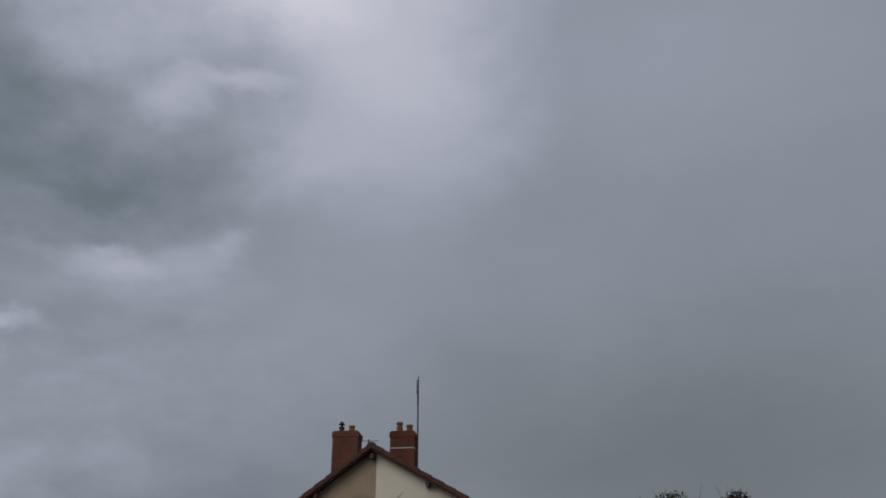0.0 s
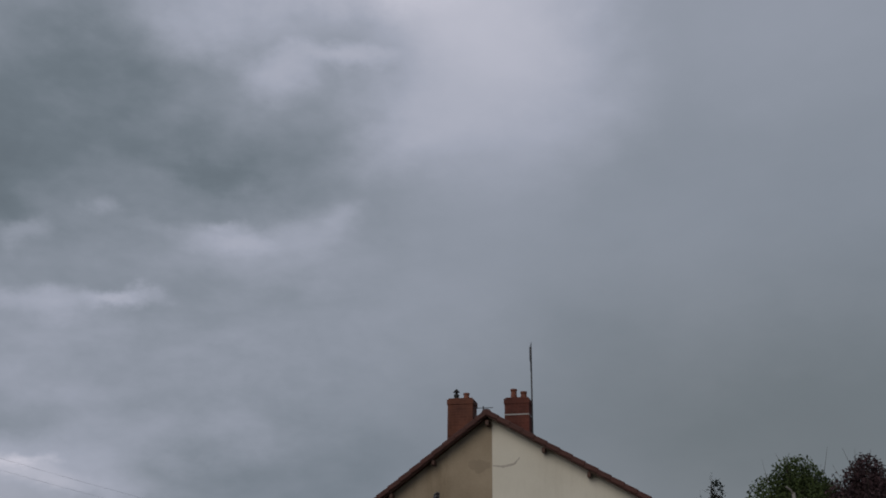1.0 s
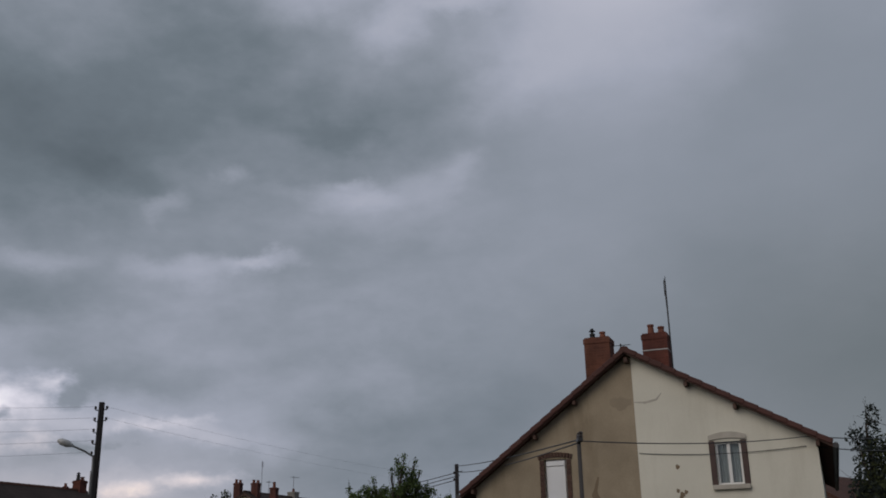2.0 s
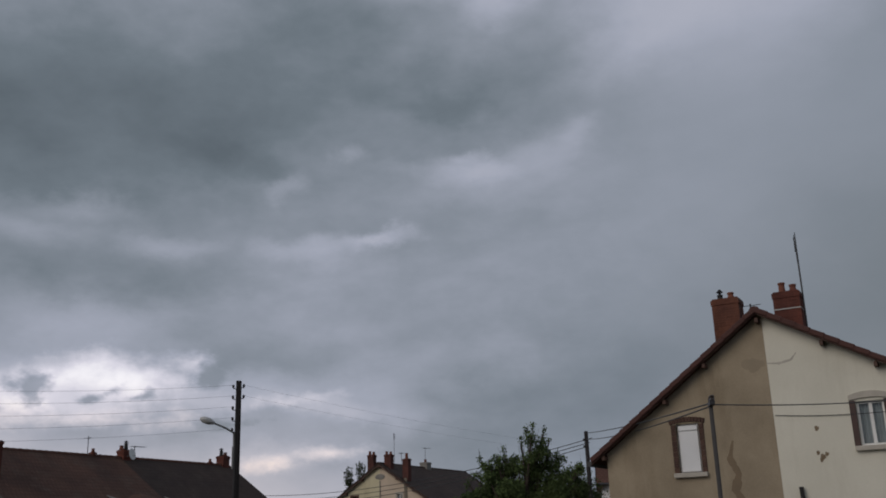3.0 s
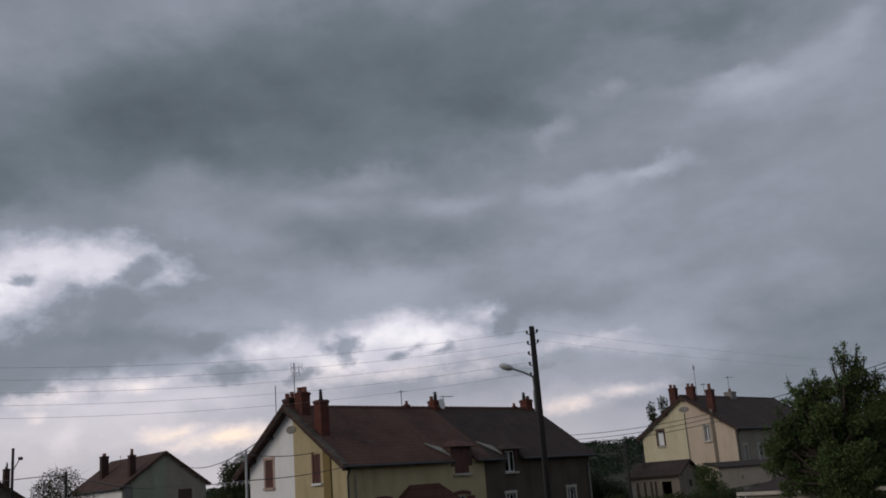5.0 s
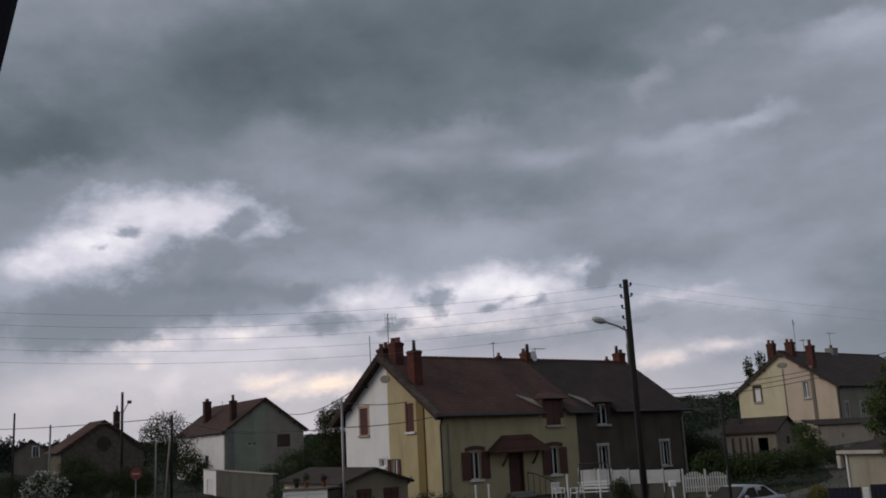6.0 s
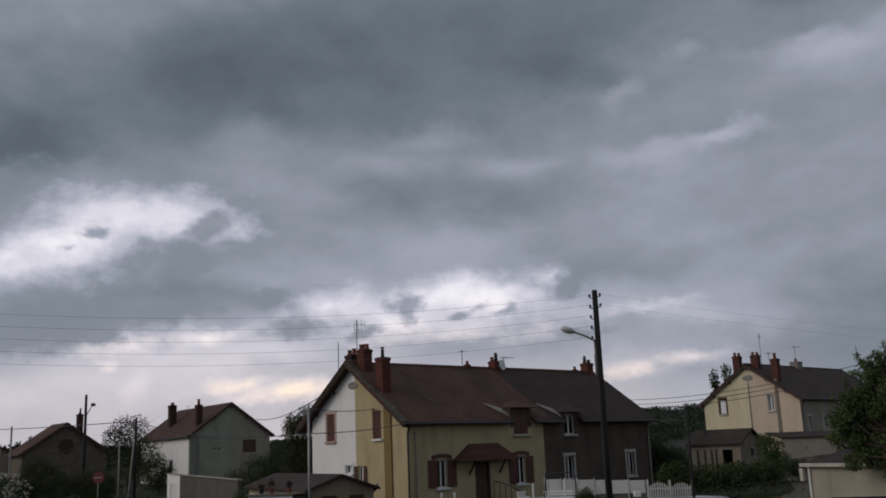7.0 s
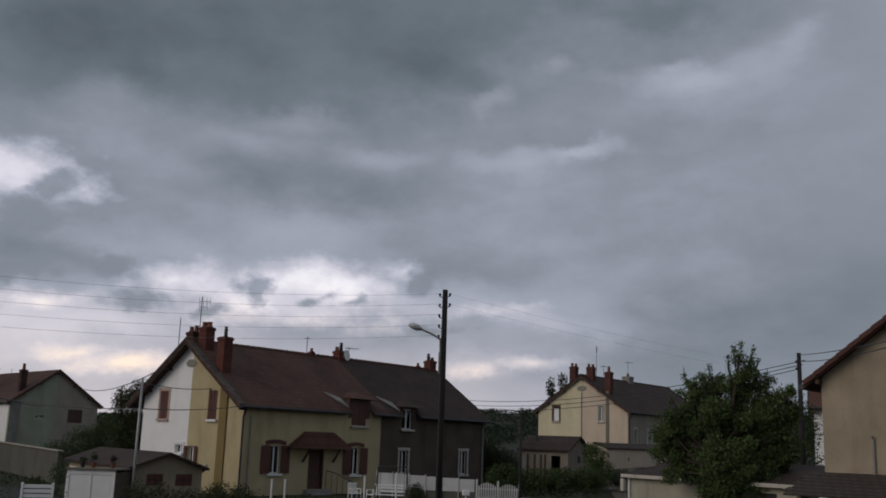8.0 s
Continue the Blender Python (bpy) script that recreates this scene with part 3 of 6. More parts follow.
def wall(s0, s1, z0, z1, thick, holes=(), slopes=(), m=None):
    """An upright wall in the xz plane, face at y = 0, with openings (s0, s1, z0, z1) right through; slopes: (s, z, ds, dz) lines that cut off what lies above."""
    bm = bmesh.new()
    xs = sorted({s0, s1, *[min(max(h[i], s0), s1) for h in holes for i in (0, 1)]})
    zs = sorted({z0, z1, *[min(max(h[i], z0), z1) for h in holes for i in (2, 3)]})
    grid = {(x, z): bm.verts.new((x, 0, z)) for x in xs for z in zs}
    for xa, xb in zip(xs, xs[1:]):
        for za, zb in zip(zs, zs[1:]):
            cx, cz = (xa + xb) / 2, (za + zb) / 2
            if not any(h[0] < cx < h[1] and h[2] < cz < h[3] for h in holes):
                bm.faces.new((grid[xa, za], grid[xb, za], grid[xb, zb], grid[xa, zb]))
    for s, z, ds, dz in slopes:
        no = Vector((-dz, 0, ds)).normalized()
        if no.z < 0:
            no = -no
        bmesh.ops.bisect_plane(bm, geom=bm.verts[:] + bm.edges[:] + bm.faces[:], plane_co=(s, 0, z), plane_no=no, clear_outer=True)
    bmesh.ops.delete(bm, geom=[v for v in bm.verts if not v.link_faces], context="VERTS")
    ex = bmesh.ops.extrude_face_region(bm, geom=bm.faces[:])
    bmesh.ops.translate(bm, vec=(0, thick, 0), verts=[v for v in ex["geom"] if isinstance(v, bmesh.types.BMVert)])
    bmesh.ops.recalc_face_normals(bm, faces=bm.faces[:])
    if m is not None:
        bmesh.ops.transform(bm, matrix=m, verts=bm.verts[:])
    return bm


def slab(u0, u1, v0, z0, v1, z1, th):
    """A roof slab that runs along u between two lines."""
    bm = bmesh.new()
    ps = [(v0, z0), (v1, z1), (v1, z1 - th), (v0, z0 - th)]
    a = [bm.verts.new((u0, v, z)) for v, z in ps]
    b = [bm.verts.new((u1, v, z)) for v, z in ps]
    for k in range(4):
        bm.faces.new((a[k], a[(k + 1) % 4], b[(k + 1) % 4], b[k]))
    bm.faces.new(a[::-1])
    bm.faces.new(b)
    bmesh.ops.recalc_face_normals(bm, faces=bm.faces[:])
    return bm


def front(off):
    return pose(0, off, 0)


def gable(off):
    return pose(off, 0, 0, 0, 0, -90)


def ground_z(x, y):
    r, a = math.hypot(x, y), math.degrees(math.atan2(x, y))
    t = min(max((a - 11) / 6, 0), 1) * min(max((62 - a) / 20, 0), 1)
    k = min(max((r - 50) / 30, 0), 1)
    z = 0.012 * max(0.0, min(r, 160) - 55) + 1.5 * (t * t * (3 - 2 * t)) * (k * k * (3 - 2 * k))
    d = min(max((45.5 - r) / 5, 0), 1)
    z -= 0.75 * d * d * (3 - 2 * d)
    h = min(max((r - 190) / 300, 0), 1)
    lift = 8.5 + 6.8 * min(max((a + 2) / 14, 0), 1) + 2.0 * noise.noise((x / 160, y / 160, 0.3))
    return z + lift * h * h * (3 - 2 * h)


def leaves(bm, centre, radii, count, size, rng, shell=0.55, droop=0.0, keep=None):
    """Leaf clusters as small folded blades, thicker towards the outside of an uneven ellipsoid."""
    for _ in range(count):
        d = Vector((rng.gauss(0, 1), rng.gauss(0, 1), rng.gauss(0, 1))).normalized()
        rad = (shell + (1 - shell) * rng.random()) * (0.86 + 0.26 * noise.noise(d * 2.3 + Vector(centre)))
        c = Vector(centre) + Vector((d.x * radii[0], d.y * radii[1], d.z * radii[2])) * rad
        if keep and not keep(c):
            continue
        n = Vector((rng.gauss(0, 1), rng.gauss(0, 1), rng.gauss(0, 0.8) + 0.5)).normalized()
        t = n.cross(Vector((rng.gauss(0, 1), rng.gauss(0, 1), rng.gauss(0, 1)))).normalized()
        b = n.cross(t)
        s = size * rng.uniform(0.6, 1.4)
        w = s * rng.uniform(0.4, 0.6)
        c.z -= droop * rng.random()
        vs = [bm.verts.new(c - t * s * 0.5), bm.verts.new(c + b * w * 0.5 + n * s * 0.1), bm.verts.new(c + t * s * 0.5), bm.verts.new(c - b * w * 0.5 + n * s * 0.1)]
        bm.faces.new((vs[0], vs[1], vs[2]))
        bm.faces.new((vs[0], vs[2], vs[3]))


def plant(name, x, y, label, category, clumps, count, size, mat, seed, trunk=None, limbs=6, group="", z=None, shell=0.4):
    """A tree or bush: tapered trunk with limbs to each clump, and a crown of leaf blades. clumps: (dx, dy, z, rx, ry, rz)."""
    rng = random.Random(seed)
    base = ground_z(x, y) if z is None else z
    ob = thing(name, pose(x, y, base), label, category, group)
    if trunk:
        height, r = trunk
        bm = bmesh.new()
        bend = [(0.25 * r * math.sin(3.1 * k + seed), 0.25 * r * math.cos(2.3 * k + seed), height * k / 4) for k in range(5)]
        tube(bm, bend, [r * (1.25 if k == 0 else 1 - 0.14 * k) for k in range(5)], 9)
        for c in clumps:
            start = Vector(bend[rng.choice((2, 3, 4))])
            end = Vector((c[0], c[1], c[2]))
            mid = start.lerp(end, 0.5) + Vector((rng.gauss(0, 0.15), rng.gauss(0, 0.15), 0.15))
            tube(bm, [start, mid, end], [r * 0.5, r * 0.28, r * 0.08], 6)
            for _ in range(limbs):
                tip = end + Vector((rng.gauss(0, 0.6) * c[3], rng.gauss(0, 0.6) * c[4], rng.gauss(0.3, 0.5) * c[5]))
                tube(bm, [mid.lerp(end, rng.uniform(0.3, 1)), tip], [r * 0.12, r * 0.02], 4)
        part("trunk", bm, M_BARK, ob, smooth=True)
    bm = bmesh.new()
    vol = sum(c[3] * c[4] * c[5] for c in clumps)
    for c in clumps:
        leaves(bm, c[:3], c[3:], int(count * c[3] * c[4] * c[5] / vol), size, rng, shell)
    part("crown" if trunk else "foliage", bm, mat, ob)
    return ob


# ---- ground ----
def sheet(name, rs, angles, lift, mat, label, category, zfun=ground_z):
    verts = [(r * math.sin(radians(a)), r * math.cos(radians(a))) for r in rs for a in angles]
    n = len(angles)
    faces = [(i * n + k, i * n + k + 1, (i + 1) * n + k + 1, (i + 1) * n + k) for i in range(len(rs) - 1) for k in range(n - 1)]
    me = bpy.data.meshes.new(name)
    cap = [tuple(range(n - 2, -1, -1))] if rs[0] < 1 else []
    me.from_pydata([(x, y, zfun(x, y) + lift) for x, y in verts], [], [f[::-1] for f in faces] + cap)
    me.materials.append(mat)
    for poly in me.polygons:
        poly.use_smooth = True
    return tagged(new(name, me), label, category, kind="structure")


RINGS = [0.5] + [4 * k for k in range(1, 30)] + [120 + 20 * k for k in range(1, 20)] + [560, 700, 1000, 1600, 3000, 4800]
sheet("ground", RINGS, [3 * k for k in range(121)], 0, M_GRASS, "rough green meadow rising to low hills", "ground")


def strip(name, line, width, lift, mat, label, category):
    bm = bmesh.new()
    rows = []
    fine = []
    for a, b in zip(line, line[1:]):
        for k in range(12):
            fine.append(Vector(a).lerp(Vector(b), k / 12))
    fine.append(Vector(line[-1]))
    for i, p in enumerate(fine):
        d = (fine[min(i + 1, len(fine) - 1)] - fine[max(i - 1, 0)]).normalized()
        s = Vector((d.y, -d.x))
        rows.append([bm.verts.new((q.x, q.y, ground_z(q.x, q.y) + lift)) for q in [p + s * width * (k / 6 - 0.5) for k in range(7)]])
    for a, b in zip(rows, rows[1:]):
        for k in range(6):
            bm.faces.new((a[k], a[k + 1], b[k + 1], b[k]))
    bmesh.ops.recalc_face_normals(bm, faces=bm.faces[:])
    return tagged(part(name, bm, mat), label, category, kind="structure")


strip("road", [(60, 12), (20, 36.5), (9, 38.5), (-10, 42.5), (-27, 62), (-48, 80), (-120, 98)], 9.5, 0.03, M_ASPHALT, "worn dark asphalt street", "road")
strip("path", [(14, 41), (21, 52), (26, 70)], 3.2, 0.025, M_DIRT, "pale dirt lane between gardens", "path")


# ---- parts of buildings ----
def window(h, m, s0, s1, z0, z1, frame_mat=None, bars=1, shutters=None, closed=False, sill=None, surround=None, curtain=None, glass=True, depth=0.12, leaf=None):
    frame_mat = frame_mat or M_WHITEPT
    bm = bmesh.new()
    f = 0.055
    for a in ((s0, s0 + f, z0, z1), (s1 - f, s1, z0, z1), (s0 + f, s1 - f, z0, z0 + f), (s0 + f, s1 - f, z1 - f, z1)):
        box(bm, a[0], a[1], depth, depth + 0.06, a[2], a[3], m)
    for k in range(bars):
        c = s0 + (s1 - s0) * (k + 1) / (bars + 1)
        box(bm, c - 0.04, c + 0.04, depth - 0.01, depth + 0.055, z0 + f, z1 - f, m)
    ob = part("window", bm, frame_mat, h)
    if glass:
        bm = bmesh.new()
        box(bm, s0 + f, s1 - f, depth + 0.026, depth + 0.032, z0 + f, z1 - f, m)
        part("pane", bm, M_GLASS, ob)
    if curtain:
        bm = bmesh.new()
        n = 14
        top, bot = [], []
        for k in range(n + 1):
            s = s0 + 0.02 + (s1 - s0 - 0.04) * k / n
            y = depth + 0.14 + 0.025 * (k % 2)
            top.append(bm.verts.new(m @ Vector((s, y, z1))))
            bot.append(bm.verts.new(m @ Vector((s, y, z0))))
        for k in range(n):
            bm.faces.new((bot[k], bot[k + 1], top[k + 1], top[k]))
        part("curtain", bm, curtain, ob)
    if sill:
        part("sill", bevelled(s0 - 0.14, s1 + 0.14, -0.13, 0.14, z0 - 0.12, z0 - 0.002, 0.012, m), sill, ob)
    if surround:
        for a in ((s0 - 0.14, s0 - 0.002, z0 - 0.002, z1), (s1 + 0.002, s1 + 0.14, z0 - 0.002, z1), (s0 - 0.18, s1 + 0.18, z1 + 0.002, z1 + 0.17)):
            part("surround", bevelled(a[0], a[1], -0.035, 0.06, a[2], a[3], 0.01, m), surround, ob)
    if shutters:
        half = leaf or (s1 - s0) / 2
        for side in (0, 1):
            if closed:
                a = s0 + side * half + 0.008
                y = 0.02
            else:
                a = s0 - half - 0.01 if side == 0 else s1 + 0.01
                y = -0.075
            b = a + half - 0.016
            bm = bmesh.new()
            nb = 5
            for k in range(nb):  # boards
                box(bm, a + (b - a) * k / nb + 0.004, a + (b - a) * (k + 1) / nb - 0.004, y, y + 0.03, z0 + 0.01, z1 - 0.01, m)
            for zz in (z0 + 0.2, z1 - 0.26):
                box(bm, a + 0.02, b - 0.02, y - 0.022, y, zz, zz + 0.08, m)
            part("shutter", bm, shutters, ob)
    return ob


def chimney(h, u, v, wu, wv, z0, z1, pots, mat=None, lip=0.035):
    bm = bmesh.new()
    box(bm, u - wu / 2, u + wu / 2, v - wv / 2, v + wv / 2, z0, z1 - 0.18)
    box(bm, u - wu / 2 - lip, u + wu / 2 + lip, v - wv / 2 - lip, v + wv / 2 + lip, z1 - 0.18, z1 - 0.04)
    box(bm, u - wu / 2 + 0.02, u + wu / 2 - 0.02, v - wv / 2 + 0.02, v + wv / 2 - 0.02, z1 - 0.04, z1)
    ob = part("chimney", bm, mat or M_BRICK, h, "red brick chimney stack")
    for du, dv, hh, r, kind in pots:
        bm = bmesh.new()
        lathe(bm, [(r * 1.1, 0), (r * 1.1, 0.05), (r, 0.08), (r * 0.86, hh - 0.06), (r * 1.05, hh - 0.05), (r * 1.05, hh), (r * 0.7, hh)], 12, pose(u + du, v + dv, z1 - 0.01))
        if kind == "cowl":
            lathe(bm, [(r * 0.5, hh), (r * 0.5, hh + 0.06), (r * 1.3, hh + 0.07), (r * 0.3, hh + 0.16)], 10, pose(u + du, v + dv, z1 - 0.01))
        part("chimney_pot", bm, M_SOOT if kind == "cowl" else M_POT, ob)
    return ob


def aerial(name, m, height, arms, label, mat=None, upright=False):
    """A television aerial on a mast; arms: (z, length, elements, turn)."""
    ob = thing(name, m, label, "aerial")
    part("mast", tubebm([(0, 0, 0), (0, 0, height)], 0.022, 6), mat or M_DARKMET, ob)
    for z, length, count, turn in arms:
        bm = bmesh.new()
        q = pose(0, 0, z, 0, 0, turn)
        tube(bm, [q @ Vector((-length * 0.25, 0, 0)), q @ Vector((length * 0.75, 0, 0))], 0.014, 5)
        for k in range(count):
            x = -length * 0.25 + length * k / max(count - 1, 1)
            e = 0.28 - 0.1 * k / count
            tube(bm, [q @ Vector((x, 0, -e)), q @ Vector((x, 0, e))] if upright else [q @ Vector((x, -e, 0)), q @ Vector((x, e, 0))], 0.009, 4)
        part("antenna", bm, mat or M_DARKMET, ob)
    return ob


def house(name, x, y, yaw, L, W, ze, rise, zb, label, mats, holes, apex=0.5, dz=0.0, ov=0.35, far_ov=0.35, roofs=None, split=None, group="", gutter=True, ridge_step=0.0, gov=None, ovb=None, th=0.16, beam=0.2):
    """A gabled house: u runs along the ridge from the near gable, v from one eave to the other."""
    h = thing(name, pose(x, y, 0, 0, 0, yaw), label, "house", group)
    gov = ov if gov is None else gov  # overhang at the near gable
    ovb = ov if ovb is None else ovb  # overhang at the far eave
    zr, va = ze + rise, W * apex
    z0 = ze + dz  # eave at v = 0
    k0, k1 = (zr - z0) / va, (zr - ze) / (W - va)
    cut = [(0, z0 - th - 0.02, -va, zr - z0), (-W, ze - th - 0.02, W - va, zr - ze)]
    mg = gable(gov)
    sp = split if split is not None else va
    part("wall", wall(-W + ovb, -sp - 0.001, zb, zr + 1, 0.3, holes.get("gable", ()), cut, mg), mats["gable_far_half"], h)
    part("wall", wall(-sp, -ov, zb, zr + 1, 0.3, holes.get("gable", ()), cut, mg), mats["gable_near_half"], h)
    top0, top1 = z0 - th - 0.02 + k0 * ov, ze - th - 0.02 + k1 * ovb
    fs = mats.get("front_split", L - far_ov)
    part("wall", wall(gov + 0.302, fs, zb, top0, 0.3, holes.get("front", ()), (), front(ov)), mats["front"], h)
    if fs < L - far_ov:
        part("wall", wall(fs + 0.001, L - far_ov, zb, top0, 0.3, holes.get("front", ()), (), front(ov)), mats["front_b"], h)
    mb = pose(0, W - ovb, 0, 0, 0, 180)
    part("wall", wall(-L + far_ov, -gov - 0.302, zb, top1, 0.3, [(-b, -a, c, d) for a, b, c, d in holes.get("back", ())], (), mb), mats["back"], h)
    part("wall", wall(-W + ovb + 0.302, -ov - 0.302, zb, zr + 1, 0.3, (), cut, gable(L - far_ov - 0.3)), mats["back"], h)
    roofs = roofs or [(0, L, mats["roof"])]
    for u0, u1, rm, *notch in roofs:
        vn = notch[0] if notch else 0.0  # the eave is cut back here
        part("roof", slab(u0 + 0.001, u1 - 0.001, vn, z0 + k0 * vn, va, zr, th), rm, h)
        part("roof", slab(u0 + 0.001, u1 - 0.001, W, ze, va, zr, th), rm, h)
    # barge boards under both verges of the near gable
    bb = mats.get("barge_depth", 0.14)
    bm = bmesh.new()
    for (v0, za, v1, zb2) in ((0.0, z0, va, zr), (W, ze, va, zr)):
        pts = [(v0, za - th - 0.003), (v1, zb2 - th - 0.003), (v1, zb2 - th - bb), (v0, za - th - bb)]
        a = [bm.verts.new((0.03, v, z)) for v, z in pts]
        b = [bm.verts.new((0.06, v, z)) for v, z in pts]
        for k in range(4):
            bm.faces.new((a[k], a[(k + 1) % 4], b[(k + 1) % 4], b[k]))
        bm.faces.new(a[::-1])
        bm.faces.new(b)
    bmesh.ops.recalc_face_normals(bm, faces=bm.faces[:])
    part("barge_board", bm, mats.get("barge", M_WOODDK), h)
    # purlin ends that carry the overhang
    for f in mats.get("purlins", (0.36, 0.7, 0.97)):
        for s in (0, 1):
            v = va * (1 - f) if s == 0 else va + (W - va) * f
            z = (zr - k0 * (va - v)) if s == 0 else (zr - k1 * (v - va))
            part("purlin_end", bevelled(0.065, gov + 0.02, v - beam * 0.35, v + beam * 0.35, z - th - 0.06 - beam, z - th - 0.06, 0.01), mats.get("barge", M_WOODDK), h)
    if mats.get("ridge_beam", True):
        part("purlin_end", bevelled(0.065, gov + 0.02, va - beam * 0.4, va + beam * 0.4, zr - th - 0.14 - beam, zr - th - 0.14, 0.01), mats.get("barge", M_WOODDK), h)
    if gutter:
        part("gutter", tubebm([(0.02, W + 0.06, ze - 0.1), (L, W + 0.06, ze - 0.12)], 0.075, 8), M_DARKMET, h)
        for u0, u1, _, *notch in (roofs if any(len(r) > 3 for r in roofs) else [(0, L, None)]):
            if not notch:
                part("gutter", tubebm([(u0 + 0.02, -0.06, z0 - 0.1), (u1 - 0.003, -0.06, z0 - 0.11)], 0.075, 8), M_DARKMET, h)
    if ridge_step:
        bm = bmesh.new()
        prof = [(-0.17, -0.09), (-0.1, 0.035), (0, 0.07), (0.1, 0.035), (0.17, -0.09)]
        a = [bm.verts.new((0, v, z)) for v, z in prof]
        b = [bm.verts.new((ridge_step * 1.08, v * 0.9, z * 0.8 - 0.012)) for v, z in prof]
        for k in range(4):
            bm.faces.new((a[k], b[k], b[k + 1], a[k + 1]))
        bm.faces.new(a)
        first = part("ridge_tile", bm, mats.get("ridge", M_CLAY), h)
        first.location = (0, va, zr)
        for k in range(1, int(L / ridge_step)):
            o = new("ridge_tile", first.data)
            o.parent, o.location = h, (k * ridge_step, va, zr)
    return h


# ---- the double house in ochre and white ----
B_L, B_W, B_ZE, B_RISE = 21.2, 9.75, 4.47, 3.46
B_YAW = math.degrees(0.7134)
b_front = [(2.46, 3.16, 1.1, 2.52), (8.38, 9.08, 1.02, 2.5), (5.2, 6.25, 0.28, 2.3), (12.5, 13.25, 1.05, 2.4), (18.3, 19.05, 1.0, 2.45), (8.3, 9.45, 3.72, 4.7), (12.6, 13.5, 3.65, 4.7)]
b_gable = [(-7.4, -6.66, 3.72, 5.2), (-3.05, -2.5, 3.72, 5.2), (-5.72, -5.12, 1.95, 2.38), (-4.6, -4.05, 1.4, 2.35)]
house_b = house("double_house", -1.273, 49.144, B_YAW, B_L, B_W, B_ZE, B_RISE, -0.6,
                "two-storey double house, white and ochre gable, brown tiled roof, brick chimneys",
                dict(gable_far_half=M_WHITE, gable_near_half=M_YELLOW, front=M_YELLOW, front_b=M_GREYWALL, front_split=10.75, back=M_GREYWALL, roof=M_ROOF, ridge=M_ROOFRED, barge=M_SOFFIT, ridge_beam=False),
                dict(front=b_front, gable=b_gable), roofs=[(0, 7.97, M_ROOF), (7.97, 9.78, M_ROOF, 1.0), (9.78, 11.2, M_ROOF), (11.2, 12.27, M_ROOFDK), (12.27, 13.83, M_ROOFDK, 0.9), (13.83, B_L, M_ROOFDK)], ridge_step=0.42, split=4.75, gov=0.55, ovb=0.85, beam=0.15)
fb, gb, gbb = front(0.35), gable(0.35), gable(0.55)


def arch(h, m, s0, s1, z, mat, rise=0.16, high=0.2, count=9):
    """A flat brick arch over an opening, brick by brick."""
    c, half = (s0 + s1) / 2, (s1 - s0) / 2 + 0.16
    for k in range(count):
        t = (k + 0.5) / count * 2 - 1
        q = m @ pose(c + t * half, 0, z + rise * (1 - t * t), 0, t * 14, 0)
        part("brick", bevelled(-half / count + 0.006, half / count - 0.006, -0.05, 0.04, 0.002, high, 0.008, q), mat, h)


for s0, s1, z0, z1 in b_front[:2]:
    w = window(house_b, fb, s0, s1, z0, z1, shutters=M_SHUTTER, sill=M_WHITEPT, leaf=0.62)
    arch(w, fb, s0 - 0.16, s1 + 0.16, z1, M_SHUTTER, 0.1, 0.2, 8)
for s0, s1, z0, z1 in b_front[3:5]:
    window(house_b, fb, s0, s1, z0, z1, sill=M_SILL, surround=M_SILL, curtain=M_CURTAIN)
window(house_b, gbb, *b_gable[0], shutters=M_SHUTTER, closed=True, sill=M_PINKST, surround=M_PINKST, glass=False, bars=0)
w = window(house_b, gbb, *b_gable[1], shutters=M_SHUTTER, closed=True, sill=M_WHITEPT, glass=False, bars=0)
part("surround", bevelled(-3.2, -3.06, -0.04, 0.05, 3.72, 5.3, 0.01, gbb), M_SHUTTER, w)
window(house_b, gbb, *b_gable[2], sill=M_WHITEPT, surround=M_WHITEPT)
window(house_b, gbb, *b_gable[3], shutters=M_SHUTTER, sill=M_SHUTTER)
# chimney breast on the gable, oval vent, down pipe
part("chimney_breast", bevelled(-2.2, -1.6, -0.09, -0.002, -0.6, 5.62, 0.012, gbb), M_YELLOWDK, house_b, "darker ochre chimney breast")
bm = bmesh.new()
lathe(bm, [(0.42, 0), (0.42, 0.03), (0.36, 0.04)], 20, gbb @ pose(-4.9, -0.002, 6.66, 90) @ Matrix.Diagonal((1, 0.5, 1, 1)))
part("oval_vent", bm, M_CONCRETE, house_b)
part("down_pipe", tubebm([(0.5, 0.28, -0.4), (0.5, 0.28, 3.9), (0.42, -0.04, 4.32)], 0.05, 8), M_DARKMET, house_b)
part("down_pipe", tubebm([(1.0, 0.27, 0.0), (1.0, 0.27, 4.0)], 0.04, 8), M_CONCRETE, house_b)
part("down_pipe", tubebm([(20.6, 0.26, -0.4), (20.6, 0.26, 3.9), (20.6, -0.04, 4.3)], 0.06, 8), M_CONCRETE, house_b)
# front door under its tiled canopy, steps and rail
door = part("door", bevelled(5.28, 6.17, 0.12, 0.17, 0.28, 2.24, 0.01, fb), M_SHUTTER, house_b, "dark red-brown panelled front door")
for a, b, c, d in ((5.36, 5.68, 0.42, 1.15), (5.77, 6.09, 0.42, 1.15), (5.36, 5.68, 1.3, 2.1), (5.77, 6.09, 1.3, 2.1)):
    part("panel", bevelled(a, b, 0.1, 0.119, c, d, 0.015, fb), M_WOODDK, door)
part("door_frame", wall(5.18, 6.27, 0.28, 2.32, 0.14, [(5.27, 6.18, 0.28, 2.25)], (), fb @ pose(0, -0.03, 0)), M_WOODDK, house_b)
bm = bmesh.new()
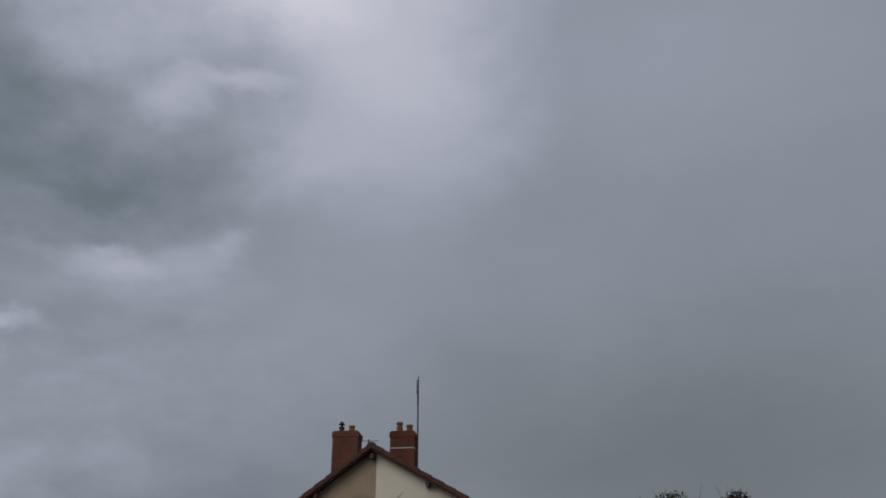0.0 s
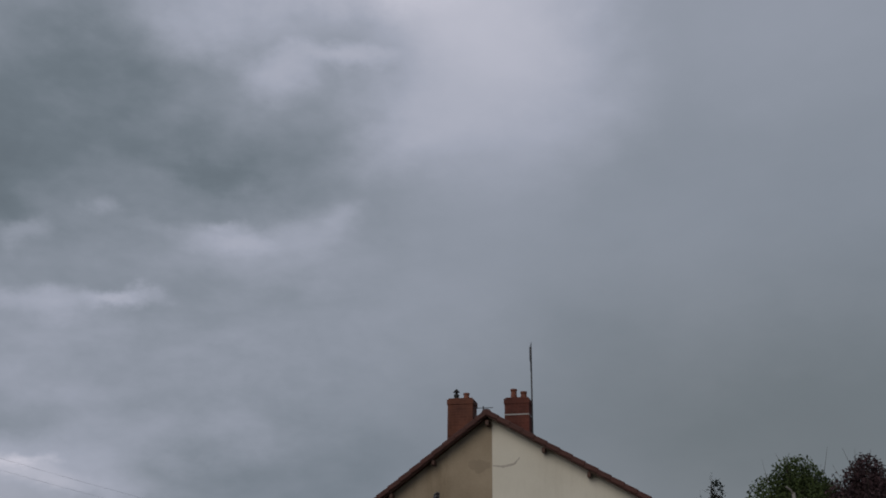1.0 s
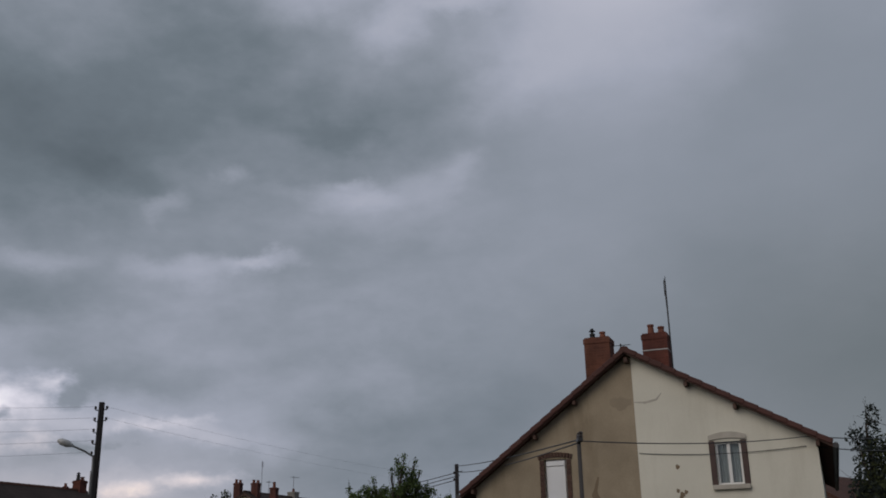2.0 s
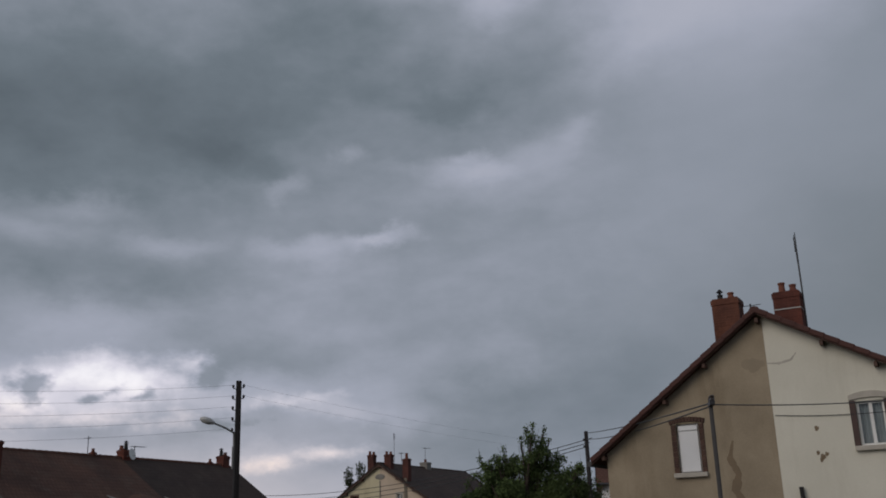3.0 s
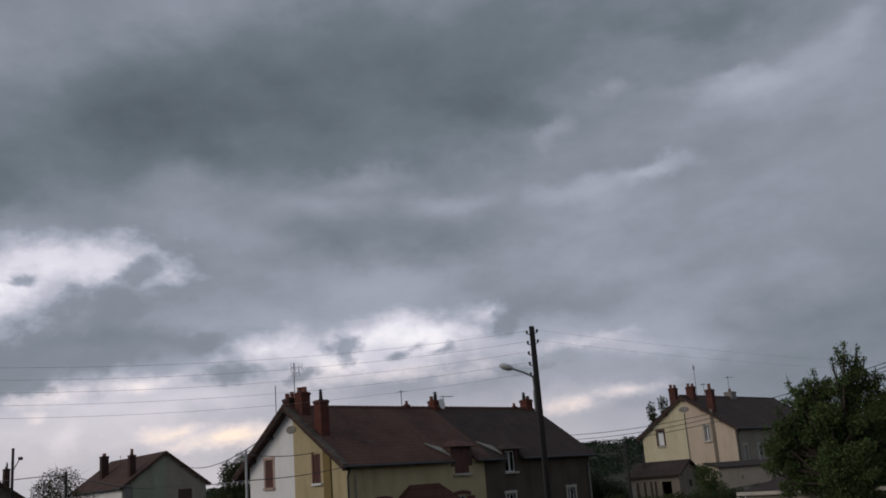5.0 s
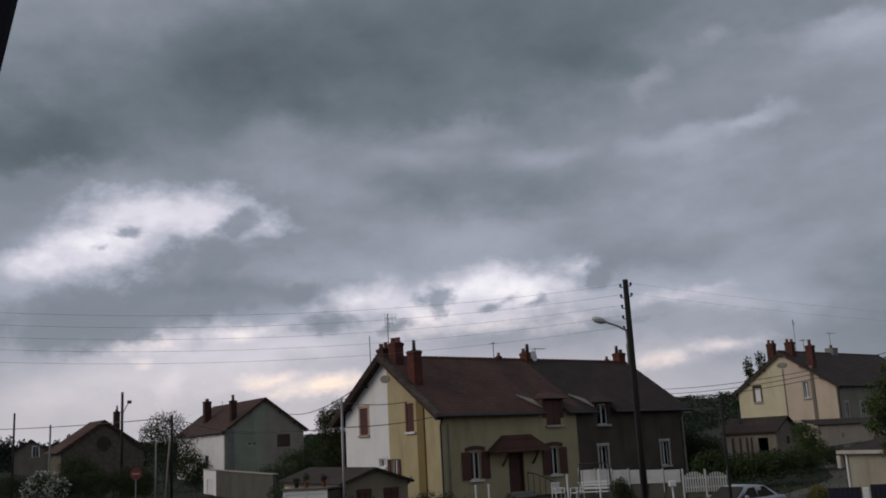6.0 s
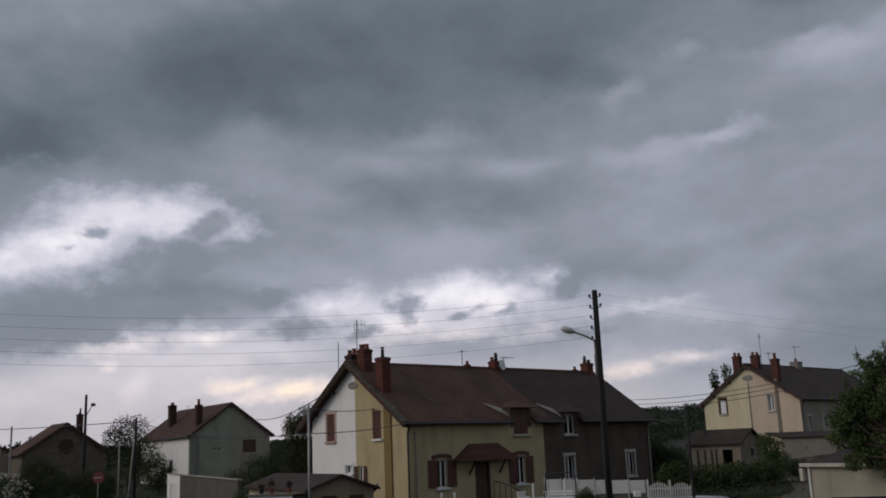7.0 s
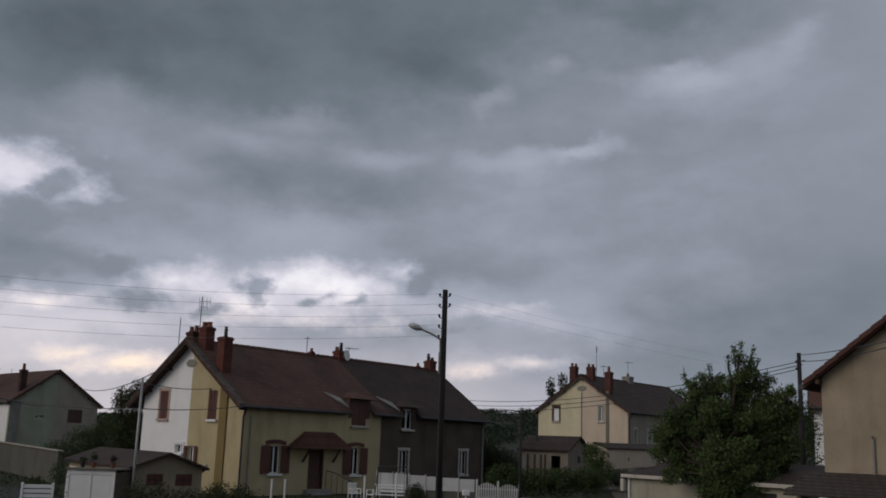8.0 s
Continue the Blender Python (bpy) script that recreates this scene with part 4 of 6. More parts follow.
lo = [bm.verts.new(fb @ Vector(p)) for p in ((3.55, -0.03, 2.46), (3.55, -0.72, 2.4), (7.9, -0.72, 2.4), (7.9, -0.03, 2.46))]
hi = [bm.verts.new(fb @ Vector(p)) for p in ((4.75, -0.03, 3.28), (4.75, -0.2, 3.28), (6.8, -0.2, 3.28), (6.8, -0.03, 3.28))]
bm.faces.new(lo)
bm.faces.new(hi[::-1])
for k in range(4):
    bm.faces.new((lo[k], hi[k], hi[(k + 1) % 4], lo[(k + 1) % 4]))
bmesh.ops.recalc_face_normals(bm, faces=bm.faces[:])
canopy = part("canopy", bm, M_ROOFRED, house_b, "hipped red-brown tiled porch canopy")
for s in (4.7, 6.95):
    part("bracket", tubebm([fb @ Vector((s, -0.05, 1.7)), fb @ Vector((s, -0.3, 2.0)), fb @ Vector((s, -0.55, 2.38))], 0.06, 6), M_SHUTTER, canopy)
for k in range(3):
    part("step", bevelled(4.9, 6.6, -0.35 * (k + 1), 0.0 - 0.35 * k - 0.004, -0.5, 0.27 - 0.17 * k, 0.015, fb), M_CONCRETE, house_b)
bm = bmesh.new()
tube(bm, [fb @ Vector(p) for p in ((6.5, -0.05, 1.25), (6.6, -0.6, 1.15), (7.3, -1.4, 0.65))], 0.03, 6)
for k in range(6):
    t = k / 5
    tube(bm, [fb @ Vector((6.5 + 0.8 * t, -0.05 - 1.35 * t, 1.22 - 0.57 * t)), fb @ Vector((6.5 + 0.8 * t, -0.05 - 1.35 * t, -0.2))], 0.018, 5)
part("hand_rail", bm, M_DARKMET, house_b)


# weathered grey verge courses along both rakes of the near gable
for v0, z0, v1, z1 in ((-0.02, B_ZE + 0.03, B_W / 2, B_ZE + B_RISE + 0.045), (B_W + 0.02, B_ZE + 0.03, B_W / 2, B_ZE + B_RISE + 0.045)):
    for k in range(17):
        ta, tb = k / 17, (k + 1.06) / 17
        part("verge_tile", slab(-0.03, 0.33 + 0.05 * (k % 2), v0 + (v1 - v0) * ta, z0 + (z1 - z0) * ta + 0.012, v0 + (v1 - v0) * min(tb, 1), z0 + (z1 - z0) * min(tb, 1) - 0.008, 0.05), M_VERGE, house_b)


def dormer(u0, u1, zbot, ztop, wallmat, roofmat, shut):
    """A half dormer that breaks the eave, with a hipped roof."""
    d = part("dormer", wall(u0 - 0.28, u1 + 0.28, B_ZE - 0.35, ztop + 0.18, 0.22, [(u0, u1, zbot, ztop)], (), front(0.32)), wallmat, house_b)
    bm = bmesh.new()
    for s in (u0 - 0.28, u1 + 0.08):
        box(bm, s, s + 0.2, 0.54, 2.2, B_ZE + 0.2, ztop + 0.18)
    part("cheek", bm, wallmat, d)
    bm = bmesh.new()
    e0, e1, zc, zt = u0 - 0.36, u1 + 0.8, ztop + 0.1, ztop + 0.5
    c = (e0 + e1) / 2
    vs = [bm.verts.new(p) for p in ((e0, -0.05, zc), (e1, -0.05, zc), (e1, 2.6, zc), (e0, 2.6, zc), (c, 0.85, zt), (c, 2.6, zt))]
    for f in ((0, 1, 4), (1, 2, 5, 4), (3, 0, 4, 5), (0, 3, 2, 1), (2, 3, 5)):
        bm.faces.new([vs[i] for i in f])
    bmesh.ops.recalc_face_normals(bm, faces=bm.faces[:])
    part("dormer_roof", bm, roofmat, d)
    bm = bmesh.new()
    zz = lambda v: B_ZE + v * B_RISE / (B_W / 2) + 0.05
    vs = [bm.verts.new(p) for p in ((e0 - 0.03, 0.2, zz(0.2)), (e0 - 0.03, 0.9, zz(0.9)), (e0 - 0.95, 1.35, zz(1.35)), (e0 - 0.8, 1.1, zz(1.1)))]
    bm.faces.new(vs)
    ex = bmesh.ops.extrude_face_region(bm, geom=bm.faces[:])
    bmesh.ops.translate(bm, vec=(0, -0.03, 0.05), verts=[v for v in ex["geom"] if isinstance(v, bmesh.types.BMVert)])
    bmesh.ops.recalc_face_normals(bm, faces=bm.faces[:])
    part("flashing", bm, M_CONCRETE, d)
    window(d, front(0.32), u0, u1, zbot, ztop, shutters=shut, closed=bool(shut), sill=M_SILL, curtain=None if shut else M_CURTAIN)


dormer(8.3, 9.45, 3.72, 5.1, M_WOODDK, M_ROOF, M_SHUTTER)
dormer(12.6, 13.5, 3.65, 4.85, M_WOODDK, M_ROOFDK, None)
chimney(house_b, 1.0, 5.55, 0.52, 0.6, 6.6, 8.42, [(0.0, -0.22, 0.35, 0.12, "pot"), (0.0, 0.2, 0.3, 0.13, "pot")], M_BRICKDK)
chimney(house_b, 1.0, 4.4, 0.58, 0.62, 6.9, 8.62, [(0, -0.2, 0.28, 0.14, "pot"), (0, 0.22, 0.3, 0.15, "pot")])
chimney(house_b, 0.85, 2.6, 0.55, 0.58, 5.2, 8.0, [(0, 0, 0.42, 0.1, "cowl")])
chimney(house_b, 11.6, 4.88, 0.62, 0.55, 7.3, 8.35, [(0.1, 0, 0.4, 0.12, "cowl"), (-0.25, 0, 0.25, 0.12, "pot")], M_BRICK)
chimney(house_b, 9.2, 4.88, 0.25, 0.25, 7.6, 8.1, [(0, 0, 0.2, 0.09, "pot")])
chimney(house_b, 19.2, 4.88, 0.25, 0.25, 7.6, 8.05, [(0, 0, 0.2, 0.09, "pot")])
chimney(house_b, 20.5, 4.88, 0.62, 0.6, 7.3, 8.5, [(-0.2, 0, 0.35, 0.12, "cowl"), (0.2, 0, 0.25, 0.13, "pot")])
MB = house_b.matrix_world
dish = thing("satellite_dish", MB @ pose(11.55, 4.3, 7.9), "pale round satellite dish on the chimney", "satellite dish")
bm = bmesh.new()
lathe(bm, [(0.02, 0), (0.2, 0.03), (0.33, 0.09), (0.34, 0.1), (0.3, 0.09)], 20, pose(0, 0, 0.15, 80, 0, 12))
part("reflector", bm, M_WHITEPT, dish, smooth=True)
part("arm", tubebm([(0, 0.1, 0.1), (0, -0.35, 0.05)], 0.015, 5), M_GALV, dish)
part("bracket", tubebm([(0, 0.1, 0.12), (0, 0.45, 0.0)], 0.03, 6), M_GALV, dish)
aerial("roof_aerial", MB @ pose(0.85, 4.86, 7.7), 2.6, [(2.35, 0.6, 4, -40), (2.05, 0.4, 3, -40)], "comb-shaped television aerial on the ridge", upright=True)
aerial("roof_aerial", MB @ pose(0.75, 6.5, 6.8), 2.4, [(2.2, 0.14, 2, 60)], "thin aerial mast behind the chimney", upright=True)
aerial("roof_aerial", MB @ pose(8.8, 4.88, 7.85), 1.1, [(1.0, 0.25, 2, 0)], "short aerial mast on the ridge")
aerial("roof_aerial", MB @ pose(12.4, 4.88, 7.8), 0.85, [(0.8, 0.9, 7, -15)], "television aerial beside the chimney")

# ---- the near house in beige and cream ----
A_X, A_Y, A_YAW, A_W, A_ZE, A_RISE, A_DZ, A_APEX = 19.978, 15.867, math.degrees(0.68), 9.704, 4.774, 3.592, 0.823, 0.504
a_gable = [(-7.36, -6.75, 4.3, 5.58), (-2.82, -2.18, 4.7, 5.78), (-5.75, -5.08, 1.9, 3.15), (-4.6, -4.12, 1.9, 3.28)]
house_a = house("double_house", A_X, A_Y, A_YAW, 17.0, A_W, A_ZE, A_RISE, -0.9,
                "double house, gable half beige, half cream, red-brown verge tiles",
                dict(gable_far_half=M_BEIGE, gable_near_half=M_CREAM, front=M_CREAM, back=M_BEIGE, roof=M_ROOFRED, barge=M_WOODDK, barge_depth=0.05, ridge=M_CLAY, purlins=(0.31, 0.55, 0.93)),
                dict(gable=a_gable), apex=A_APEX, dz=A_DZ, split=4.8, ridge_step=0.42, ov=0.35, th=0.09, beam=0.13)
ga = gable(0.35)
w = window(house_a, ga, *a_gable[0], sill=M_SILL, glass=False, bars=0)
part("shutter_box", bevelled(-7.31, -6.80, 0.02, 0.09, 5.4, 5.53, 0.01, ga), M_PVC, w)
part("roller_shutter", bevelled(-7.31, -6.80, 0.05, 0.075, 4.33, 5.395, 0.006, ga), M_PVC, w, "closed white roller shutter")
for side in (-7.36 - 0.13, -6.75 + 0.002):
    for k in range(9):
        part("brick", bevelled(side, side + 0.128, -0.035, 0.05, 4.3 + k * 0.141, 4.3 + k * 0.141 + 0.132, 0.007, ga), M_BRICKP, w)
arch(w, ga, -7.36, -6.75, 5.56, M_BRICKP, 0.07, 0.13, 11)
w = window(house_a, ga, *a_gable[1], sill=M_SILL, curtain=M_CURTAIN)
for side in (-2.82 - 0.15, -2.18 + 0.002):
    part("surround", bevelled(side, side + 0.148, -0.03, 0.05, 4.7, 5.8, 0.012, ga), M_SURR, w, "dark painted window surround")
bm = bmesh.new()
n = 12
lo, hi = [], []
for k in range(n + 1):
    t = k / n * 2 - 1
    lo.append(bm.verts.new(ga @ Vector((-2.5 + 0.47 * t, -0.05, 5.81 + 0.05 * (1 - t * t)))))
    hi.append(bm.verts.new(ga @ Vector((-2.5 + 0.47 * t, -0.05, 5.93 + 0.09 * (1 - t * t)))))
for k in range(n):
    bm.faces.new((lo[k], lo[k + 1], hi[k + 1], hi[k]))
ex = bmesh.ops.extrude_face_region(bm, geom=bm.faces[:])
bmesh.ops.translate(bm, vec=ga.to_3x3() @ Vector((0, 0.06, 0)), verts=[v for v in ex["geom"] if isinstance(v, bmesh.types.BMVert)])
bmesh.ops.recalc_face_normals(bm, faces=bm.faces[:])
part("lintel", bm, M_SILL, w, "weathered curved stone lintel")
w = window(house_a, ga, *a_gable[2], sill=M_SILL)
arch(w, ga, -5.75, -5.08, 3.15, M_BRICKP, 0.1, 0.16, 9)
w = window(house_a, ga, *a_gable[3], sill=M_SILL, surround=M_CONCRETE)
part("stove_pipe", tubebm([ga @ Vector((-4.3, 0.05, 2.8)), ga @ Vector((-4.3, -0.12, 2.9)), ga @ Vector((-4.34, -0.12, 3.8))], 0.055, 8), M_SOOT, house_a)
part("vent_pipe", tubebm([ga @ Vector((-8.1, -0.05, 2.4)), ga @ Vector((-8.1, -0.05, 3.35)), ga @ Vector((-8.1, -0.12, 3.45))], 0.03, 8), M_CONCRETE, house_a)


def blotch(h, m, pts, width, mat, seed, name="damp_stain"):
    """A thin irregular patch of stained or repaired render along a line."""
    rng = random.Random(seed)
    bm = bmesh.new()
    prev = None
    line = []
    for a, b in zip(pts, pts[1:]):
        for k in range(6):
            line.append((a[0] + (b[0] - a[0]) * k / 6, a[1] + (b[1] - a[1]) * k / 6))
    line.append(pts[-1])
    for i, (s, z) in enumerate(line):
        a, b = line[max(i - 1, 0)], line[min(i + 1, len(line) - 1)]
        d = Vector((b[0] - a[0], b[1] - a[1])).normalized()
        wd = width * (0.25 + 0.75 * math.sin(math.pi * (i + 0.6) / (len(line) + 0.2))) * rng.uniform(0.7, 1.3) / 2
        cur = [bm.verts.new(m @ Vector((s + d.y * wd * e, -0.004, z - d.x * wd * e))) for e in (-1, 1)]
        if prev:
            bm.faces.new((prev[0], prev[1], cur[1], cur[0]))
        prev = cur
    bmesh.ops.recalc_face_normals(bm, faces=bm.faces[:])
    part(name, bm, mat, h)


blotch(house_a, ga, [(-5.9, 5.05), (-6.02, 4.6), (-5.84, 4.2), (-5.96, 3.8), (-5.8, 3.5), (-5.7, 3.3)], 0.2, M_DAMP, 4)
blotch(house_a, ga, [(-5.45, 7.02), (-5.15, 6.94), (-4.85, 6.97)], 0.34, M_DAMPPALE, 21)
blotch(house_a, ga, [(-6.6, 3.0), (-6.5, 3.35), (-6.35, 3.5)], 0.35, M_DAMPPALE, 22)
blotch(house_a, ga, [(-4.8, 6.95), (-4.5, 6.92), (-4.2, 6.98), (-4.05, 7.15)], 0.06, M_SILL, 8, "render_crack")
for s, z, r in ((-3.76, 4.5, 0.07), (-3.66, 4.56, 0.05), (-3.86, 4.6, 0.05), (-3.82, 5.2, 0.06), (-3.8, 4.42, 0.05)):
    blotch(house_a, ga, [(s, z - r), (s + 0.02, z), (s - 0.01, z + r)], r * 1.6, M_DAMP, int(100 * z), "render_chip")
# verge tiles lapping along both rakes
bm = bevelled(-0.14, 0.14, -0.18, 0.2, -0.1, 0.035, 0.02)
tile0 = None
zr_a, va_a = A_ZE + A_RISE, A_W * A_APEX
for (v0, z0, v1, z1) in ((0.0, A_ZE + A_DZ, va_a, zr_a), (A_W, A_ZE, va_a, zr_a)):
    length = math.hypot(v1 - v0, z1 - z0)
    count = int(length / 0.36)
    for k in range(count):
        t = (k + 0.45) / count
        if tile0 is None:
            tile0 = part("verge_tile", bm, M_CLAY, house_a)
            o = tile0
        else:
            o = new("verge_tile", tile0.data)
            o.parent = house_a
        along = Vector((0, v1 - v0, z1 - z0)).normalized()
        up = Vector((0, -along.z, along.y)) if along.y > 0 else Vector((0, along.z, -along.y))
        side = along.cross(up)
        mt = Matrix((side, along, up)).transposed().to_4x4()
        mt.translation = (0.1, v0 + (v1 - v0) * t, z0 + (z1 - z0) * t + 0.015)
        o.matrix_basis = mt @ pose(0, 0, 0, -3)
chimney(house_a, 0.92, 5.75, 0.6, 0.72, 7.0, 8.9, [(0, 0.17, 0.17, 0.075, "cowl"), (0, -0.12, 0.2, 0.085, "pot")], M_BRICKA, 0.018)
chimney(house_a, 0.92, 4.15, 0.6, 0.68, 7.2, 8.86, [(0, 0.12, 0.3, 0.09, "pot"), (0, -0.16, 0.22, 0.09, "pot")], M_BRICK, 0.018)
part("tie_band", bevelled(0.61, 1.23, 3.8, 4.5, 8.36, 8.395, 0.005), M_GALV, house_a)
MA = house_a.matrix_world
aerial("roof_aerial", MA @ pose(0.92, 3.76, 7.7), 2.66, [(2.5, 0.22, 3, 20), (2.2, 0.12, 2, 20)], "thin television aerial strapped to the chimney", upright=True)
aerial("roof_aerial", MA @ pose(0.7, 5.1, 8.0), 0.65, [(0.6, 0.1, 1, 0)], "short rod on the ridge")

# lean-to with a tiled roof against the beige half
lean = thing("lean_to", MA, "low lean-to with a dark weathered tiled roof", "shed")
part("wall", wall(-9.7, -4.4, -0.9, 1.85, 0.2, (), (), gable(-1.5)), M_BEIGE, lean)
part("roof_deck", slab(4.2, 9.9, 1.7, 1.9, -0.32, 2.42, 0.1), M_WOODDK, lean)
lean.children[-1].matrix_basis = Matrix(((0, -1, 0, 0), (1, 0, 0, 0), (0, 0, 1, 0), (0, 0, 0, 1)))
bm = bevelled(-0.118, 0.118, -0.2, 0.2, -0.02, 0.03, 0.008)
tl0 = None
pitch = math.degrees(math.atan2(0.52, 2.02))
for i in range(7):
    for k in range(23):
        if tl0 is None:
            tl0 = part("tile", bm, M_TILEPIECE, lean)
            o = tl0
        else:
            o = new("tile", tl0.data)
            o.parent = lean
        t = (i + 0.5) / 7
        o.matrix_basis = pose(-1.7 + 2.02 * t, 4.32 + k * 0.237 + 0.118 * (i % 2), 1.9 + 0.52 * t + 0.05, 0, 0, -90) @ pose(0, 0, 0, pitch - 5)

# ---- the far double house in pale yellow and pink ----
C_W = 9.96
c_gable = [(-8.0, -7.35, 5.25, 6.6), (-3.25, -2.75, 5.3, 6.65), (-5.0, -4.5, 2.6, 3.3)]
c_front = [(1.5, 2.05, 3.4, 4.7), (4.2, 4.9, 3.4, 4.7), (7.5, 8.2, 3.4, 4.7)]
house_c = house("double_house", 31.414, 81.193, math.degrees(0.7319), 19.0, C_W, 6.2, 3.315, 0.8,
                "double house with pale yellow and pink gable, dark tiled roof",
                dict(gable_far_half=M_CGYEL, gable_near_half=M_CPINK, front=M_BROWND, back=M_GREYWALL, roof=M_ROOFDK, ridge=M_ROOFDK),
                dict(gable=c_gable, front=c_front), ridge_step=0.42)
w = window(house_c, gb, *c_gable[0], sill=M_SILL, glass=False, bars=0, frame_mat=M_WOODDK)
part("roller_shutter", bevelled(-7.93, -7.42, 0.06, 0.09, 5.3, 6.45, 0.01, gb), M_PVC, w, "closed white roller shutter")
for a in ((-8.14, -8.002, 5.25, 6.6), (-7.348, -7.21, 5.25, 6.6), (-8.14, -7.21, 6.602, 6.75)):
    part("surround", bevelled(a[0], a[1], -0.04, 0.05, a[2], a[3], 0.01, gb), M_WOODDK, w)
window(house_c, gb, *c_gable[1], curtain=M_CURTAIN, surround=M_SILL, sill=M_SILL)
window(house_c, gb, *c_gable[2], surround=M_WHITEPT)
for h in c_front:
    window(house_c, fb, *h, surround=M_SILL, curtain=M_CURTAIN, sill=M_SILL)
part("chimney_breast", bevelled(-2.5, -2.2, -0.07, -0.002, 1.0, 8.0, 0.01, gb), M_BROWNW, house_c)
part("down_pipe", tubebm([gb @ Vector((-4.98, -0.05, 1)), gb @ Vector((-4.98, -0.05, 7.9))], 0.04, 6), M_CONCRETE, house_c)
part("down_pipe", tubebm([(0.55, 0.28, 1), (0.55, 0.28, 5.6), (0.5, -0.05, 6.05)], 0.05, 6), M_DARKMET, house_c)
bm = bmesh.new()
lathe(bm, [(0.5, 0), (0.5, 0.03), (0.44, 0.04)], 20, gb @ pose(-4.98, -0.002, 8.25, 90) @ Matrix.Diagonal((1, 0.5, 1, 1)))
part("oval_vent", bm, M_CONCRETE, house_c)
chimney(house_c, 0.85, 6.1, 0.58, 0.62, 8.2, 10.3, [(0, -0.2, 0.28, 0.13, "pot"), (0, 0.2, 0.35, 0.13, "pot")], M_BRICKFAR)
chimney(house_c, 1.1, 4.45, 0.6, 0.66, 8.6, 10.25, [(0, -0.2, 0.25, 0.13, "pot"), (0, 0.22, 0.3, 0.13, "pot")], M_BRICKFAR)
chimney(house_c, 0.9, 2.5, 0.58, 0.58, 7.2, 9.75, [(0, 0, 0.5, 0.14, "pot")], M_BRICKFAR)
chimney(house_c, 9.5, 4.98, 0.9, 0.8, 9.0, 10.0, [(0, 0, 0.3, 0.13, "pot")], M_CONCRETE)
MC = house_c.matrix_world
aerial("roof_aerial", MC @ pose(1.5, 4.1, 9.1), 3.1, [(2.8, 0.45, 3, 10)], "tall thin television aerial on the ridge", upright=True)
aerial("roof_aerial", MC @ pose(4.5, 4.98, 9.4), 1.3, [(1.2, 0.5, 4, 40)], "television aerial on the ridge")
aerial("roof_aerial", MC @ pose(9.5, 4.98, 9.9), 1.6, [(1.5, 0.9, 5, -20)], "television aerial on the far chimney")

# ---- houses across the junction ----
house_d = house("village_house", -16.5, 104.6, 124.0, 16.0, 9.5, 5.5, 3.4, -0.5,
                "house with green and brown gable, white side wall, brown roof",
                dict(gable_far_half=M_GREEN, gable_near_half=M_BROWND, front=M_BROWND, back=M_WHITE, roof=M_ROOF),
                dict(gable=[(-3.4, -1.9, 3.7, 5.0), (-6.6, -6.3, 4.0, 4.3), (-6.1, -5.8, 4.0, 4.3)], back=[(5.2, 5.9, 1.2, 3.2)]))
window(house_d, gb, -3.4, -1.9, 3.7, 5.0, frame_mat=M_WOODDK, shutters=M_WOODDK, closed=True, glass=False)
for s in (-6.6, -6.1):
    window(house_d, gb, s, s + 0.3, 4.0, 4.3, bars=0)
part("door", bevelled(5.25, 5.85, 9.25, 9.3, 1.2, 3.15, 0.01), M_DARKMET, house_d)
part("down_pipe", tubebm([(0.28, 8.2, -0.5), (0.28, 8.2, 5.6)], 0.06, 6), M_CONCRETE, house_d)
part("corner_strip", bevelled(-9.13, -8.25, -0.03, -0.002, -0.5, 5.8, 0.005, gb), M_CONCRETE, house_d)
chimney(house_d, 10.6, 7.4, 0.75, 0.75, 5.8, 9.2, [(-0.15, 0, 0.3, 0.16, "pot"), (0.2, 0, 0.3, 0.14, "pot")], M_BRICKDK)
chimney(house_d, 1.5, 7.8, 0.62, 0.62, 5.4, 8.7, [(0, 0, 0.6, 0.16, "pot")], M_BRICKDK)
aerial("roof_aerial", house_d.matrix_world @ pose(9.0, 6.2, 7.4), 1.7, [(1.6, 0.2, 1, 0)], "thin aerial mast beside the chimney")

garage_d = thing("garage", pose(-20.0, 75.4, 0, 0, 0, -64.2), "flat-roofed garage with white front, grey side wall", "garage")
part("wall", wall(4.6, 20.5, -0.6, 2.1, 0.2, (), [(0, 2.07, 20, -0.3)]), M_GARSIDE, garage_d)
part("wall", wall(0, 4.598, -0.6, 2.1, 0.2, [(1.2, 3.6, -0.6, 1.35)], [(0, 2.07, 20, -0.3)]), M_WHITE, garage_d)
part("garage_door", bevelled(1.22, 3.58, 0.06, 0.1, -0.6, 1.33, 0.01), M_WHITEPT, garage_d, "white up-and-over garage door")
part("coping", bevelled(-0.1, 20.6, -0.08, 0.3, 2.075, 2.14, 0.02, pose(0, 0, 0, 0, 0.86)), M_BROWND, garage_d)

house_e = house("village_house", -32.6, 101.2, 128.0, 5.0, 9.0, 4.3, 3.0, -0.5,
                "low brown stone house with round attic opening, brown roof",
                dict(gable_far_half=M_STONE, gable_near_half=M_STONE, front=M_STONE, back=M_STONE, roof=M_ROOF), dict(gable=[(-5.2, -3.8, 4.6, 5.5)]))
bm = bmesh.new()
lathe(bm, [(0.84, 0), (0.84, 0.03), (0.74, 0.04), (0.74, 0.0)], 20, gb @ pose(-4.5, -0.01, 4.95, 90))
part("round_window", bm, M_STONE, house_e)
part("shutter", bevelled(-5.2, -3.8, 0.1, 0.14, 4.6, 5.5, 0.01, gb), M_WOODDK, house_e)
